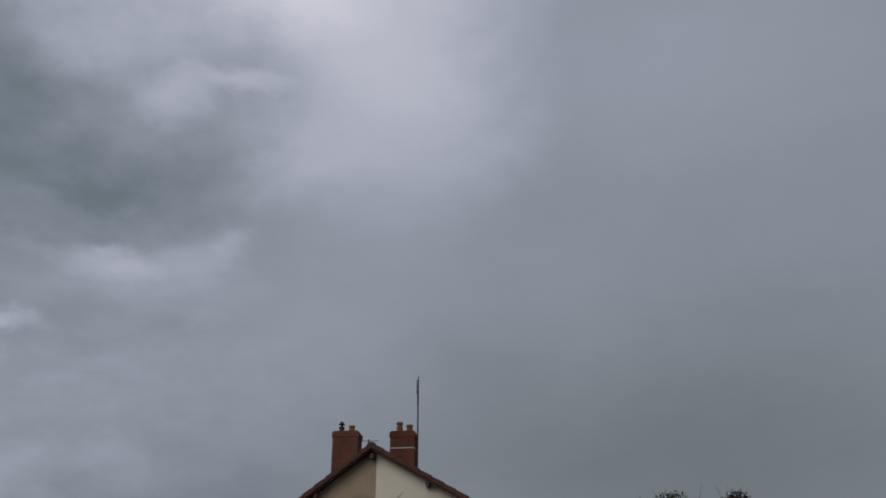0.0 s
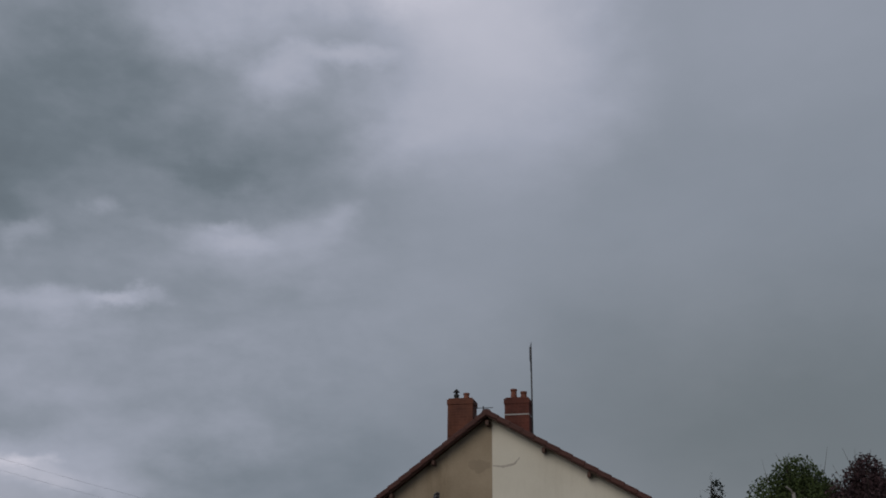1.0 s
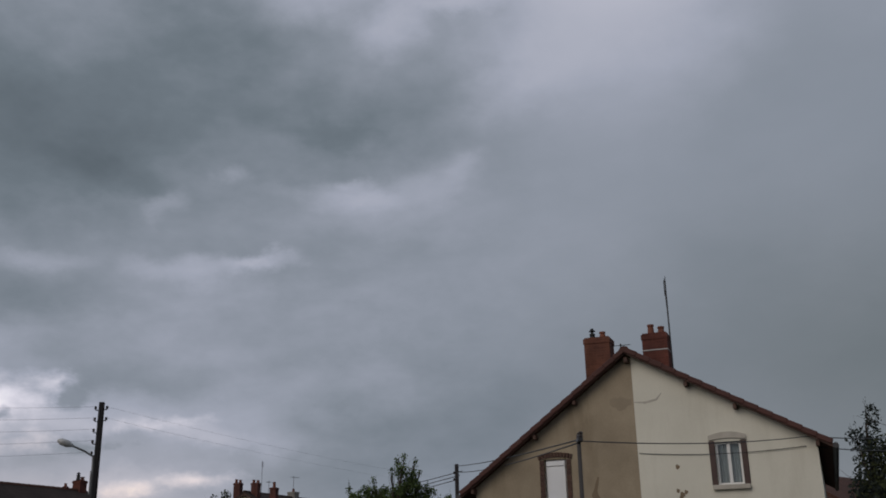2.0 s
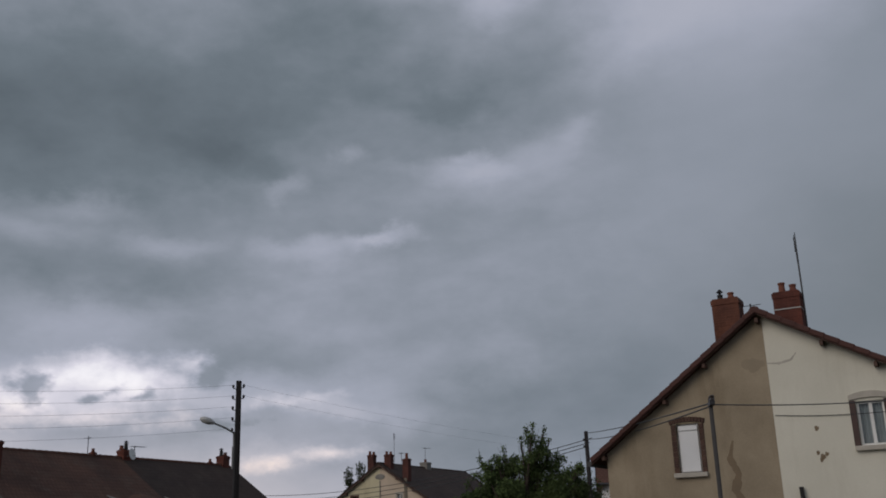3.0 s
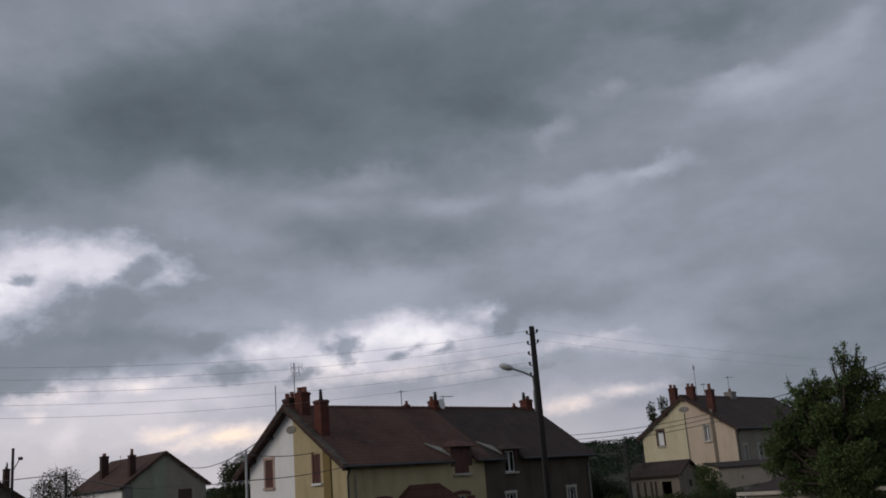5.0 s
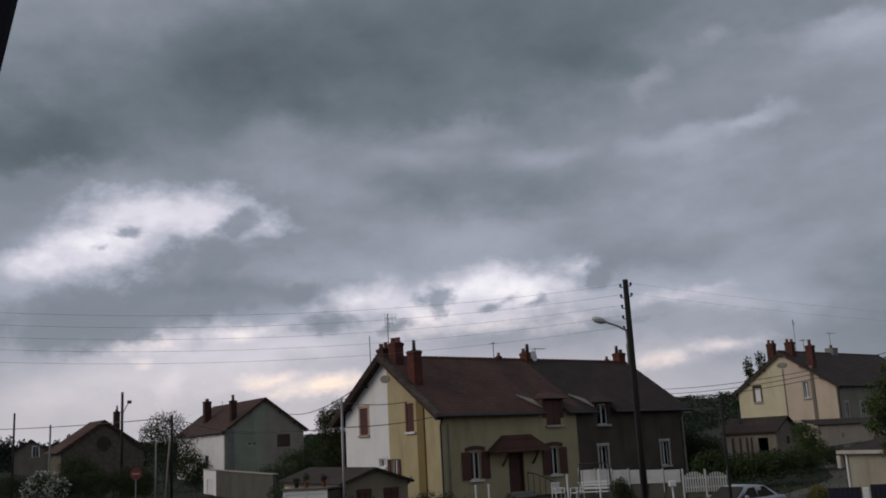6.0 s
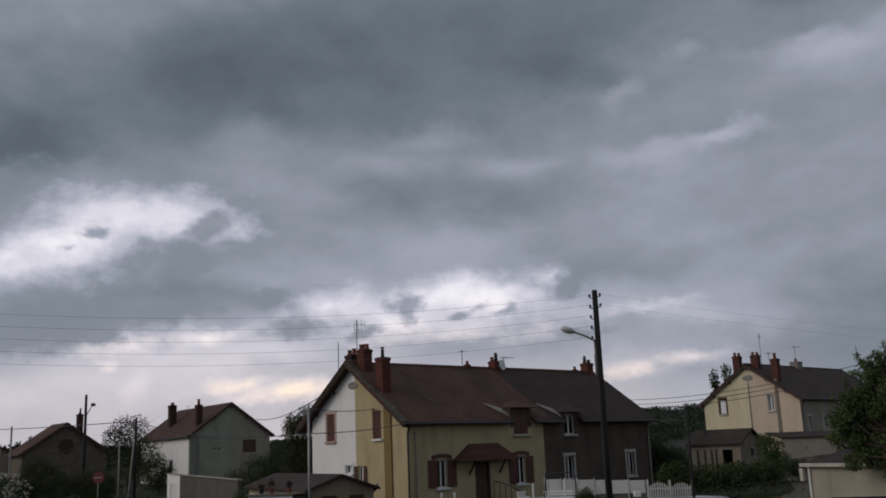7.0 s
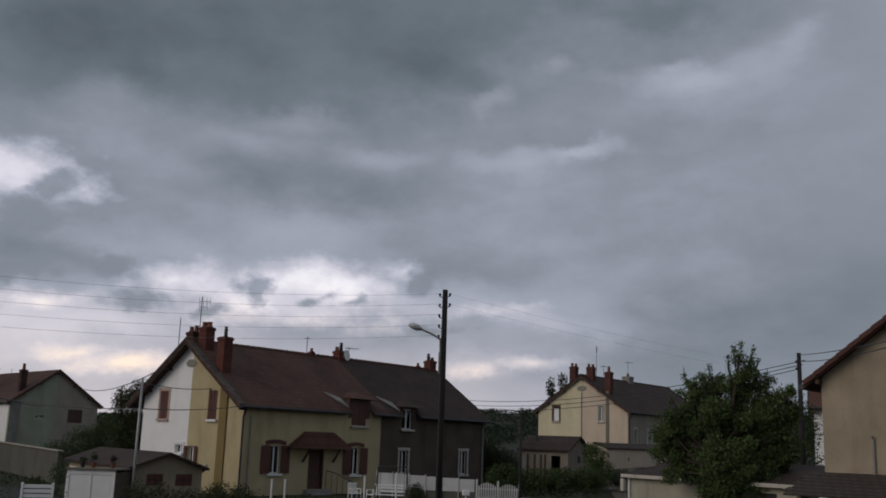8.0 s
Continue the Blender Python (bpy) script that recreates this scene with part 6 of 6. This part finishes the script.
pa = pole("service_pole", x, y, 5.0, 0.045, 0.036, M_POLEGREY, "slim dark grey pole before the beige gable")
PA = Vector((x, y, 4.9))
part("cable_clamp", bevelled(-0.28, 0.06, -0.04, 0.04, 4.86 - ground_z(x, y), 4.94 - ground_z(x, y), 0.01, pose(0, 0, 0, 0, 0, 60)), M_DARKMET, pa)
for k in range(3):
    bm = bmesh.new()
    lathe(bm, [(0.02, 0), (0.04, 0.02), (0.03, 0.05), (0.04, 0.08), (0.02, 0.1)], 8, pose(-0.06 - 0.03 * k, -0.1 - 0.06 * k, 4.93 - ground_z(x, y)))
    part("insulator", bm, M_CERAMIC, pa)
x, y = at(14.9, 39.0)
pole("fence_pole", x, y, 4.15, 0.06, 0.045, M_POLEWD, "thin dark pole beside the white fence")
for a, d, top, r, mat in ((-16.6, 70.0, 5.95, 0.1, M_POLEWD), (-17.45, 72.0, 4.5, 0.065, M_CONCRETE), (-24.78, 88.0, 7.4, 0.1, M_POLEWD), (-22.97, 92.0, 6.5, 0.1, M_CONCRETE)):
    x, y = at(a, d)
    pole("service_pole", x, y, top, r, r * 0.75, mat, "weathered roadside cable pole")
x, y = at(-16.95, 70.0)
pole("service_pole", x, y, 4.6, 0.07, 0.06, M_CONCRETE, "leaning stay post of a cable pole", (0.35, 0.0))
x, y = at(-19.27, 84.0)
p2 = pole("utility_pole", x, y, 8.6, 0.13, 0.1, M_POLEWD, "dark wooden pole with a small street lamp")
part("lamp_bracket", tubebm([(0.08, 0, 6.6), (0.3, 0, 7.0), (0.5, 0, 7.35)], 0.035, 6), M_DARKMET, p2)
part("lamp_head", bevelled(0.42, 0.75, -0.12, 0.12, 7.3, 7.55, 0.05, pose(0, 0, 0)), M_DARKMET, p2)
P1 = Vector((*at(-16.6, 70.0), 5.8))
# cables across the view
wire(P1, PG + Vector((-0.0, 0, -0.95)), 0.5, 0.018, M_WIRE, "black house cable strung between poles")
wire(PG + Vector((0, 0, -0.95)), MB @ Vector((0.0, 0.1, 4.36)), 0.1, 0.018, M_WIRE, "black house cable strung between poles")
wire(PG, MB @ Vector((0.5, 2.95, 5.3)), 0.12, 0.018, M_WIRE, "black house cable strung between poles")
wire((-17.1, 97.0, 6.82), MB @ Vector((0.1, 7.2, 6.3)), 0.5, 0.03, M_WIRE, "black house cable strung between poles")
wire(P1, (-70, 120, 8.6), 0.5, 0.03, M_WIRE, "black roadside cable strung between poles")
wire(P1, house_d.matrix_world @ Vector((0.2, 6.0, 5.2)), 0.3, 0.03, M_WIRE, "black house cable strung between poles")
for k in range(3):
    wire(Vector((15.0, 68.0, 5.75 + 0.3 * k)).lerp(P8, -0.16), P8 + Vector((0.15 * k, 0, -0.5 + 0.2 * k)), 0.8, 0.018, M_WIRE, "black house cable strung between poles")
for k in range(2):
    wire(P8 + Vector((0, 0, 0.12 - 0.28 * k)), PA + Vector((0, 0, 0.02 - 0.05 * k)), 0.08 + 0.06 * k, 0.014, M_WIRE, "black house cable strung between poles")
wire(PA, MA @ Vector((0.0, 0.6, 5.74)), 0.1, 0.011, M_WIRE, "black house cable strung between poles")
wire(MA @ Vector((0.33, 4.75, 5.6)), MA @ Vector((0.3, 0.65, 5.54)), 0.1, 0.009, M_WIRE, "black cable along the wall")
wire(MA @ Vector((0.0, 0.6, 5.74)), (33.5, 19.5, 7.3), 0.25, 0.014, M_WIRE, "black house cable strung between poles")
wire(MA @ Vector((0.3, 0.65, 5.54)), (33.5, 19.5, 6.7), 0.25, 0.014, M_WIRE, "black house cable strung between poles")
x, y = at(57.75, 30.0)
pl = pole("street_lamp", x, y, 6.6, 0.08, 0.05, M_CONCRETE, "slim concrete lamp post with a white lamp head")
part("lamp_arm", tubebm([(0, 0, 7.3), (-0.1, 0, 7.4), (-0.25, 0.05, 7.5)], 0.03, 6), M_CONCRETE, pl)
part("lamp_head", bevelled(-0.5, -0.05, -0.1, 0.1, 7.28, 7.44, 0.04, pose(0, 0, 0, 0, 14, 20)), M_WHITEPT, pl, "white lamp head")

# stop sign at the junction
x, y = at(-18.5, 68.0)
sg = thing("road_sign", pose(x, y, ground_z(x, y), 0, 0, 18), "red octagonal road sign seen on a grey post", "road sign")
part("post", tubebm([(0, 0.04, 0), (0, 0.04, 2.1)], 0.035, 8), M_GALV, sg)
bm = bmesh.new()
lathe(bm, [(0.4, 0), (0.4, 0.025)], 8, pose(0, 0, 2.0, 90, 22.5))
part("plate", bm, M_SIGNRED, sg)
bm = bmesh.new()
box(bm, -0.24, 0.24, -0.032, -0.028, 1.95, 2.05)
part("lettering_bar", bm, M_PINKST, sg)


# ---- trees, bushes and hedges ----
x, y = at(26.5, 38.0)
rng = random.Random(41)
crown = []
for lat, dep, z, r, rz, buds in ((-0.2, 0.2, 4.6, 1.5, 1.25, 8), (-1.55, 0.3, 4.5, 1.05, 0.85, 7), (-2.35, 0.2, 4.1, 0.7, 0.6, 5), (-2.5, 0.5, 3.4, 0.5, 0.5, 3), (-0.9, 0.1, 5.5, 0.85, 0.7, 5), (0.55, -0.1, 5.8, 0.9, 0.8, 6), (-0.3, 0, 5.95, 0.65, 0.5, 4), (1.25, 0, 6.0, 0.6, 0.5, 4), (1.35, 0, 5.0, 1.0, 0.95, 6),
                                (1.95, 0.2, 4.3, 0.65, 0.8, 4), (1.9, 0.1, 5.5, 0.6, 0.6, 5), (2.35, 0.2, 5.0, 0.5, 0.6, 4), (2.3, 0.3, 3.6, 0.5, 0.6, 3), (1.55, 0.2, 3.4, 0.85, 0.8, 4), (-1.7, 0.9, 3.4, 0.9, 0.75, 4), (-0.7, 0.3, 3.3, 1.0, 0.8, 4), (-1.4, 0.5, 2.75, 0.9, 0.6, 4), (-0.6, 0.2, 2.5, 0.8, 0.6, 3), (0.4, -0.9, 3.4, 1.1, 0.8, 5),
                                (0.2, -1.0, 2.6, 1.0, 0.75, 5), (1.2, -0.8, 2.5, 0.85, 0.75, 4), (-0.35, -0.9, 2.0, 0.65, 0.5, 3), (0.9, -0.9, 1.6, 0.8, 0.6, 3), (0.5, -0.6, 6.9, 0.42, 0.42, 3), (0.95, -0.3, 6.75, 0.35, 0.4, 3), (-0.85, 0, 6.25, 0.4, 0.35, 3), (-1.35, 0, 6.05, 0.3, 0.28, 2)):
    for b in range(buds + 1):  # the mass itself, then smaller boughs that break its outline
        d = Vector((rng.gauss(0, 1), rng.gauss(0, 1), rng.gauss(0.25, 0.9))).normalized() if b else Vector()
        q = rng.uniform(0.32, 0.5) if b else 0.9
        la, de = lat + d.x * r * 0.95, dep + d.y * r * 0.8
        crown.append((la * 0.895 + de * 0.446, de * 0.895 - la * 0.446, z + d.z * rz * 0.95, r * q, r * q * 0.9, rz * q))
for lat, z in ((-1.5, 6.35), (-0.55, 6.65), (0.35, 7.35), (0.62, 7.5), (1.05, 7.25), (1.5, 6.4), (2.3, 5.9), (-2.5, 4.75), (-2.0, 5.4)):  # airy leading shoots
    crown.append((lat * 0.895, -lat * 0.446, z, 0.16, 0.16, 0.3))
plant("fruit_tree", x, y, "leafy green fruit tree with uneven crown and airy top twigs", "tree", crown, 88000, 0.1, M_LEAF, 3, (3.2, 0.17), 3, z=-0.6, shell=0.3)
x, y = at(30.6, 48.0)
plant("tree", x, y, "pale feathery tree behind the fruit tree", "tree", [(0, 0, 4.2, 1.0, 1.0, 1.6), (-0.7, 0, 5.3, 0.8, 0.8, 1.0), (-0.2, 0, 2.3, 1.3, 1.2, 1.6)], 3500, 0.13, M_LEAFHEDGE, 5, (3, 0.13))
for a, d, zt, rx, mat, seed, label in ((58.0, 42.0, 10.4, 2.6, M_LEAFHEDGE, 11, "broad green tree behind the lamp"), (61.6, 40.0, 10.2, 2.0, M_LEAFPUR, 12, "dark purple-leaved tree with spiky top"),
                                       (65.8, 42.0, 9.4, 2.6, M_LEAFDK, 13, "dark green tree with dense crown")):
    x, y = at(a, d)
    plant("tree", x, y, label, "tree", [(0, 0, zt - 2.9, rx, rx, 2.6), (-0.5 * rx, 0.2, zt - 3.3, rx * 0.6, rx * 0.6, 2.0), (0.5 * rx, 0, zt - 2.4, rx * 0.6, rx * 0.6, 1.7), (0.1, 0, zt - 1.1, rx * 0.45, rx * 0.45, 1.1),
                                         (-0.6, 0, zt - 1.5, rx * 0.35, rx * 0.35, 0.9), (0.8 * rx, 0, zt - 4.4, rx * 0.5, rx * 0.5, 1.8), (-0.7 * rx, 0, zt - 5.2, rx * 0.55, rx * 0.55, 1.8)], 30000, 0.14, mat, seed, (zt - 4, 0.2))
x, y = at(53.3, 44.0)
plant("conifer", x, y, "ragged dark blue-grey conifer", "tree", [(0, 0, 5.3, 1.3, 1.3, 1.6), (0.1, 0, 7.0, 0.8, 0.8, 1.2), (0.5, 0, 8.6, 0.45, 0.4, 1.0), (-0.7, 0, 7.8, 0.5, 0.5, 0.6), (1.1, 0, 7.4, 0.7, 0.5, 0.4), (0, 0, 3.2, 1.8, 1.5, 1.8)], 6500, 0.18, M_LEAFFIR, 21, (7.6, 0.15))
x, y = at(55.6, 46.0)
plant("bush", x, y, "dark bushy undergrowth below the trees", "bush", [(0, 0, 5.4, 2.2, 1.5, 3.4), (1.5, 0, 4.6, 2.0, 1.5, 3.0), (-2.2, 0, 5.0, 1.8, 1.5, 3.2)], 14000, 0.16, M_LEAFDK, 22)

def shrub(name, az, dist, label, clumps, count, size, mat, trunk, limbs, shell, seed):
    x, y = at(az, dist)
    if dist > 55 and not trunk:  # far shrubs are finer and denser
        count, size = int(count * 2.2), size * 0.66
    plant(name, x, y, label, name, clumps, count, size, mat, seed, trunk, limbs, shell=shell)


shrub("tree", -16.9, 92.0, "half-bare tree with airy twigs and dense lower leaves", [(0, 0, 5.3, 2.2, 1.8, 2.0), (-1.4, 0, 4.4, 1.5, 1.5, 1.7), (1.3, 0, 3.2, 2.0, 1.7, 2.0), (0.3, 0, 2.0, 2.4, 1.8, 2.0)], 7560, 0.17, M_LEAFDK, (3.6, 0.16), 14, 0.4, 50)
shrub("bush", -15.5, 84.0, "dark shrub beside the white house", [(0, 0, 1.8, 1.6, 1.4, 1.9), (0.8, 0, 1.2, 1.3, 1.2, 1.3)], 5250, 0.15, M_LEAFDK, None, 0, 0.4, 51)
shrub("bush", -21.6, 86.0, "dark rounded garden bush", [(0, 0, 2.3, 1.7, 1.5, 1.5), (1.2, 0, 1.5, 1.5, 1.3, 1.4), (-0.6, 0, 1.1, 1.6, 1.3, 1.3)], 5880, 0.15, M_LEAFDK, None, 0, 0.4, 52)
shrub("hedge", -20.6, 80.0, "dark clipped hedge along the road", [(-2.5, 0, 1.0, 1.8, 0.9, 1.3), (0, 0, 1.1, 2.0, 0.9, 1.35), (2.4, 0, 1.2, 1.8, 0.9, 1.5)], 8820, 0.136, M_LEAFDK, None, 0, 0.5, 53)
shrub("bush", -18.2, 82.0, "overgrown dark shrub beside the road", [(0, 0, 1.0, 1.6, 1.2, 1.5), (-1.0, 0, 0.8, 1.2, 1.0, 1.0)], 4620, 0.15, M_LEAFDK, None, 0, 0.4, 54)
shrub("bush", -23.2, 80.0, "bush covered in white blossom", [(0, 0, 1.3, 1.5, 1.2, 1.15), (1.0, 0, 1.0, 1.1, 1.0, 0.95), (-1.0, 0, 0.9, 0.9, 1.0, 0.9)], 3150, 0.136, M_LEAFHEDGE, None, 0, 0.4, 55)
shrub("bush", -9.7, 76.0, "wide green shrubbery between the houses", [(-0.2, 0, 1.7, 1.7, 1.5, 1.7), (1.6, 0, 2.3, 1.8, 1.6, 2.0), (-1.9, 0, 1.1, 1.3, 1.2, 1.2), (3.4, 0, 2.6, 1.6, 1.4, 2.2), (0.8, -0.5, 0.9, 2.2, 1.4, 1.2)], 19000, 0.12, M_LEAFHEDGE, None, 0, 0.4, 56)
shrub("tree", -7.6, 66.0, "dark tree behind the white gable", [(0, 0, 4.3, 1.3, 1.3, 1.6), (0.7, 0, 5.4, 1.0, 1.0, 1.1), (-0.4, 0, 5.0, 0.8, 0.8, 0.9), (0.2, 0, 2.4, 1.6, 1.4, 1.8)], 8820, 0.136, M_LEAFDK, (3.5, 0.15), 8, 0.4, 57)
shrub("bush", -11.7, 36.5, "dark rounded bush beside the white shed", [(-0.1, 0, 1.55, 0.55, 0.55, 0.65), (0.1, 0, 0.7, 0.6, 0.6, 0.8), (-0.2, 0, 1.9, 0.35, 0.35, 0.3), (0.45, 0.5, 2.2, 0.4, 0.4, 0.55), (0.4, 0.5, 1.2, 0.45, 0.4, 0.8)], 3780, 0.075, M_LEAFHEDGE, None, 0, 0.4, 58)
shrub("bush", -5.6, 36.5, "brown-green shrubs before the shed", [(0, 0, 1.3, 0.8, 0.5, 0.85), (1.0, 0, 1.25, 0.7, 0.5, 0.75), (-0.8, 0, 1.35, 0.6, 0.5, 0.9), (1.9, 0, 1.3, 0.7, 0.5, 0.85), (2.7, 0, 1.25, 0.5, 0.5, 0.95), (0.5, 0, 0.6, 1.2, 0.5, 0.7), (2.0, 0, 0.6, 1.2, 0.5, 0.7)], 12000, 0.07, M_LEAFDK, None, 0, 0.4, 59)
shrub("bush", -1.0, 40.0, "low green shrubs below the ochre corner", [(0, 0, 1.1, 0.8, 0.5, 0.8), (-0.9, 0, 1.2, 0.6, 0.5, 0.85), (0.9, 0, 0.7, 0.8, 0.5, 0.6)], 4620, 0.082, M_LEAFDK, None, 0, 0.4, 60)
shrub("bush", 8.9, 43.8, "round dark bush at the white fence", [(0, 0, 0.9, 0.5, 0.45, 0.55), (0.2, 0, 0.5, 0.55, 0.5, 0.5)], 2940, 0.075, M_LEAFDK, None, 0, 0.4, 61)
shrub("bush", 13.9, 52.0, "dark shrubbery beyond the fence", [(0, 0, 1.0, 1.2, 1.0, 1.2), (1.6, 0, 1.0, 1.4, 1.0, 1.0), (3.2, 0, 1.1, 1.4, 1.0, 1.0), (4.7, 0, 1.2, 1.2, 1.0, 0.9)], 11760, 0.116, M_LEAFHEDGE, None, 0, 0.4, 62)
shrub("bush", 12.4, 70.0, "dark tree mass at the end of the grey wall", [(0, 0, 1.6, 2.0, 1.6, 1.9), (1.5, 0, 1.2, 2.2, 1.5, 1.6), (-1.2, 0, 2.0, 1.2, 1.2, 1.5)], 10920, 0.163, M_LEAFDK, None, 0, 0.4, 63)
shrub("tree", 19.2, 58.0, "small light green tree before the pale gable", [(0, 0, 2.1, 0.95, 0.9, 0.95), (0.5, 0, 1.3, 0.9, 0.8, 0.8), (-0.3, 0, 2.5, 0.6, 0.6, 0.6)], 5460, 0.095, M_LEAF, (1.5, 0.08), 6, 0.4, 64)
shrub("bush", 20.6, 60.0, "row of garden shrubs below the cream wall", [(0, 0, 0.7, 1.1, 0.8, 0.7), (1.6, 0, 0.8, 1.0, 0.8, 0.8), (-1.5, 0, 0.6, 1.0, 0.8, 0.6), (2.8, 0, 1.0, 0.8, 0.7, 1.2)], 7560, 0.109, M_LEAFDK, None, 0, 0.4, 65)
shrub("hedge", 19.35, 33.0, "golden-green clipped round bush", [(0, 0, 0.95, 0.42, 0.42, 0.55), (0.05, 0, 1.5, 0.38, 0.38, 0.45)], 5460, 0.054, M_LEAFYEL, None, 0, 0.5, 66)
shrub("bush", 24.0, 48.0, "dark shrubs behind the garage roof", [(0, 0, 1.7, 1.4, 1.0, 1.2), (2.0, 0, 1.6, 1.5, 1.0, 1.0), (4.2, 0, 1.6, 1.6, 1.0, 1.2)], 8820, 0.122, M_LEAFDK, None, 0, 0.4, 67)
shrub("hedge", -25.0, 84.0, "low dark hedge beside the road", [(-2.2, 0, 1.1, 1.8, 0.9, 1.3), (0, 0, 1.2, 2.0, 0.9, 1.3), (1.9, 0, 1.1, 1.6, 0.9, 1.2)], 7000, 0.14, M_LEAFDK, None, 0, 0.4, 68)
x, y = at(-23.2, 79.4)
plant("blossom", x, y, "cluster of white flowers on the bush", "blossom", [(0, 0, 1.4, 1.5, 1.2, 1.15), (1.0, 0, 1.05, 1.1, 1.0, 0.95), (-1.0, 0, 0.95, 0.9, 1.0, 0.9)], 700, 0.17, M_BLOSSOM, 91, shell=0.85)

for k, (a, d, zt, r) in enumerate(((16.6, 112.0, 10.6, 0.7), (17.3, 112.0, 11.2, 0.75))):
    x, y = at(a, d)
    plant("tree", x, y, "slim tree top showing behind the pale gable", "tree", [(0, 0, zt - 3.2, r, r, 1.4), (0.3, 0, zt - 5, r * 1.2, r, 2.0), (-0.4, 0, zt - 7.5, r * 1.4, r, 2.2)], 1500, 0.26, M_LEAFDK, 70 + k, (zt - 4, 0.15))
house("village_house", 30.9, 51.6, -30.0, 10.0, 6.0, 5.7, 1.5, 0.0, "far white-walled house with red-brown roof",
      dict(gable_far_half=M_WHITE, gable_near_half=M_WHITE, front=M_WHITE, back=M_WHITE, roof=M_ROOFRED), dict())

# wooded low hills
rng = random.Random(8)
bm = bmesh.new()
for _ in range(2600):
    a = rng.uniform(-34, 40)
    r = rng.uniform(230, 520)
    x, y = at(a, r)
    h = rng.uniform(2.2, 4.2)
    leaves(bm, (x, y, ground_z(x, y) + h * 0.25), (h * 0.9, h * 0.9, h * 0.5), 44, h * 0.24, rng, 0.5)
tagged(part("far_woods", bm, M_WOODS), "dense dark green woods on the low hills", "woods", kind="stuff")
# hazy tree line beyond the junction
bm = bmesh.new()
for k in range(26):
    a, r = -28.5 + 0.27 * k, 250 + rng.uniform(0, 25)
    x, y = at(a, r)
    top = 11.6 + rng.uniform(-1.6, 0.7) - 0.05 * k
    leaves(bm, (x, y, top - 3.0), (1.7, 1.5, 3.0), 190, 0.75, rng, 0.35)
    leaves(bm, (x, y, top - 6.5), (2.2, 1.8, 4.5), 190, 0.9, rng, 0.35)
tagged(part("far_trees", bm, M_LEAFFIR), "hazy grey-green tree line behind the far houses", "trees", kind="stuff")
# tufts of rough grass on the verges and in the gardens
bm = bmesh.new()
for _ in range(22000):
    a, r = rng.uniform(-27, 33), 34 + 66 * rng.random() ** 1.3
    x, y = at(a, r)
    z = ground_z(x, y)
    hh = rng.uniform(0.04, 0.14)
    t = rng.uniform(0, math.pi)
    c, s = math.cos(t) * 0.06, math.sin(t) * 0.06
    vs = [bm.verts.new((x - c, y - s, z)), bm.verts.new((x + c, y + s, z)), bm.verts.new((x + rng.gauss(0, 0.08), y + rng.gauss(0, 0.08), z + hh))]
    bm.faces.new(vs)
tagged(part("grass", bm, M_LEAFHEDGE), "tufts of rough green grass", "grass", kind="stuff")

# ---- the viewer's own house: wall behind, and the edge of an open shutter ----
own = thing("own_house", pose(0, 0, 0), "house of the viewer with an open navy shutter", "house")
part("wall", wall(-5, 5, -0.9, 6.0, 0.3, [(-0.75, 0.75, 1.9, 4.1)], (), pose(0, -0.55, 0)), M_CREAM, own)
e0, e1 = Vector((-0.3907, 0.8196, 0.419)), Vector((-0.4146, 0.8387, 0.3531))
run = (e0 - e1).normalized()
leaf = Matrix((Vector((-0.9, -0.44, 0)), run.cross(Vector((-0.9, -0.44, 0))).normalized(), run)).transposed().to_4x4()
leaf.translation = Vector((0, 0, EYE_Z)) + 0.8 * e1
part("shutter", bevelled(0.0, 0.5, 0.0, 0.025, -0.03, 0.8, 0.004, leaf), M_SHUTNAVY, own, "edge of an open navy shutter")
part("stay_bar", tubebm([leaf @ Vector((0.25, 0.02, 0.3)), Vector((-0.9, -0.4, 3.4))], 0.012, 6), M_DARKMET, own)
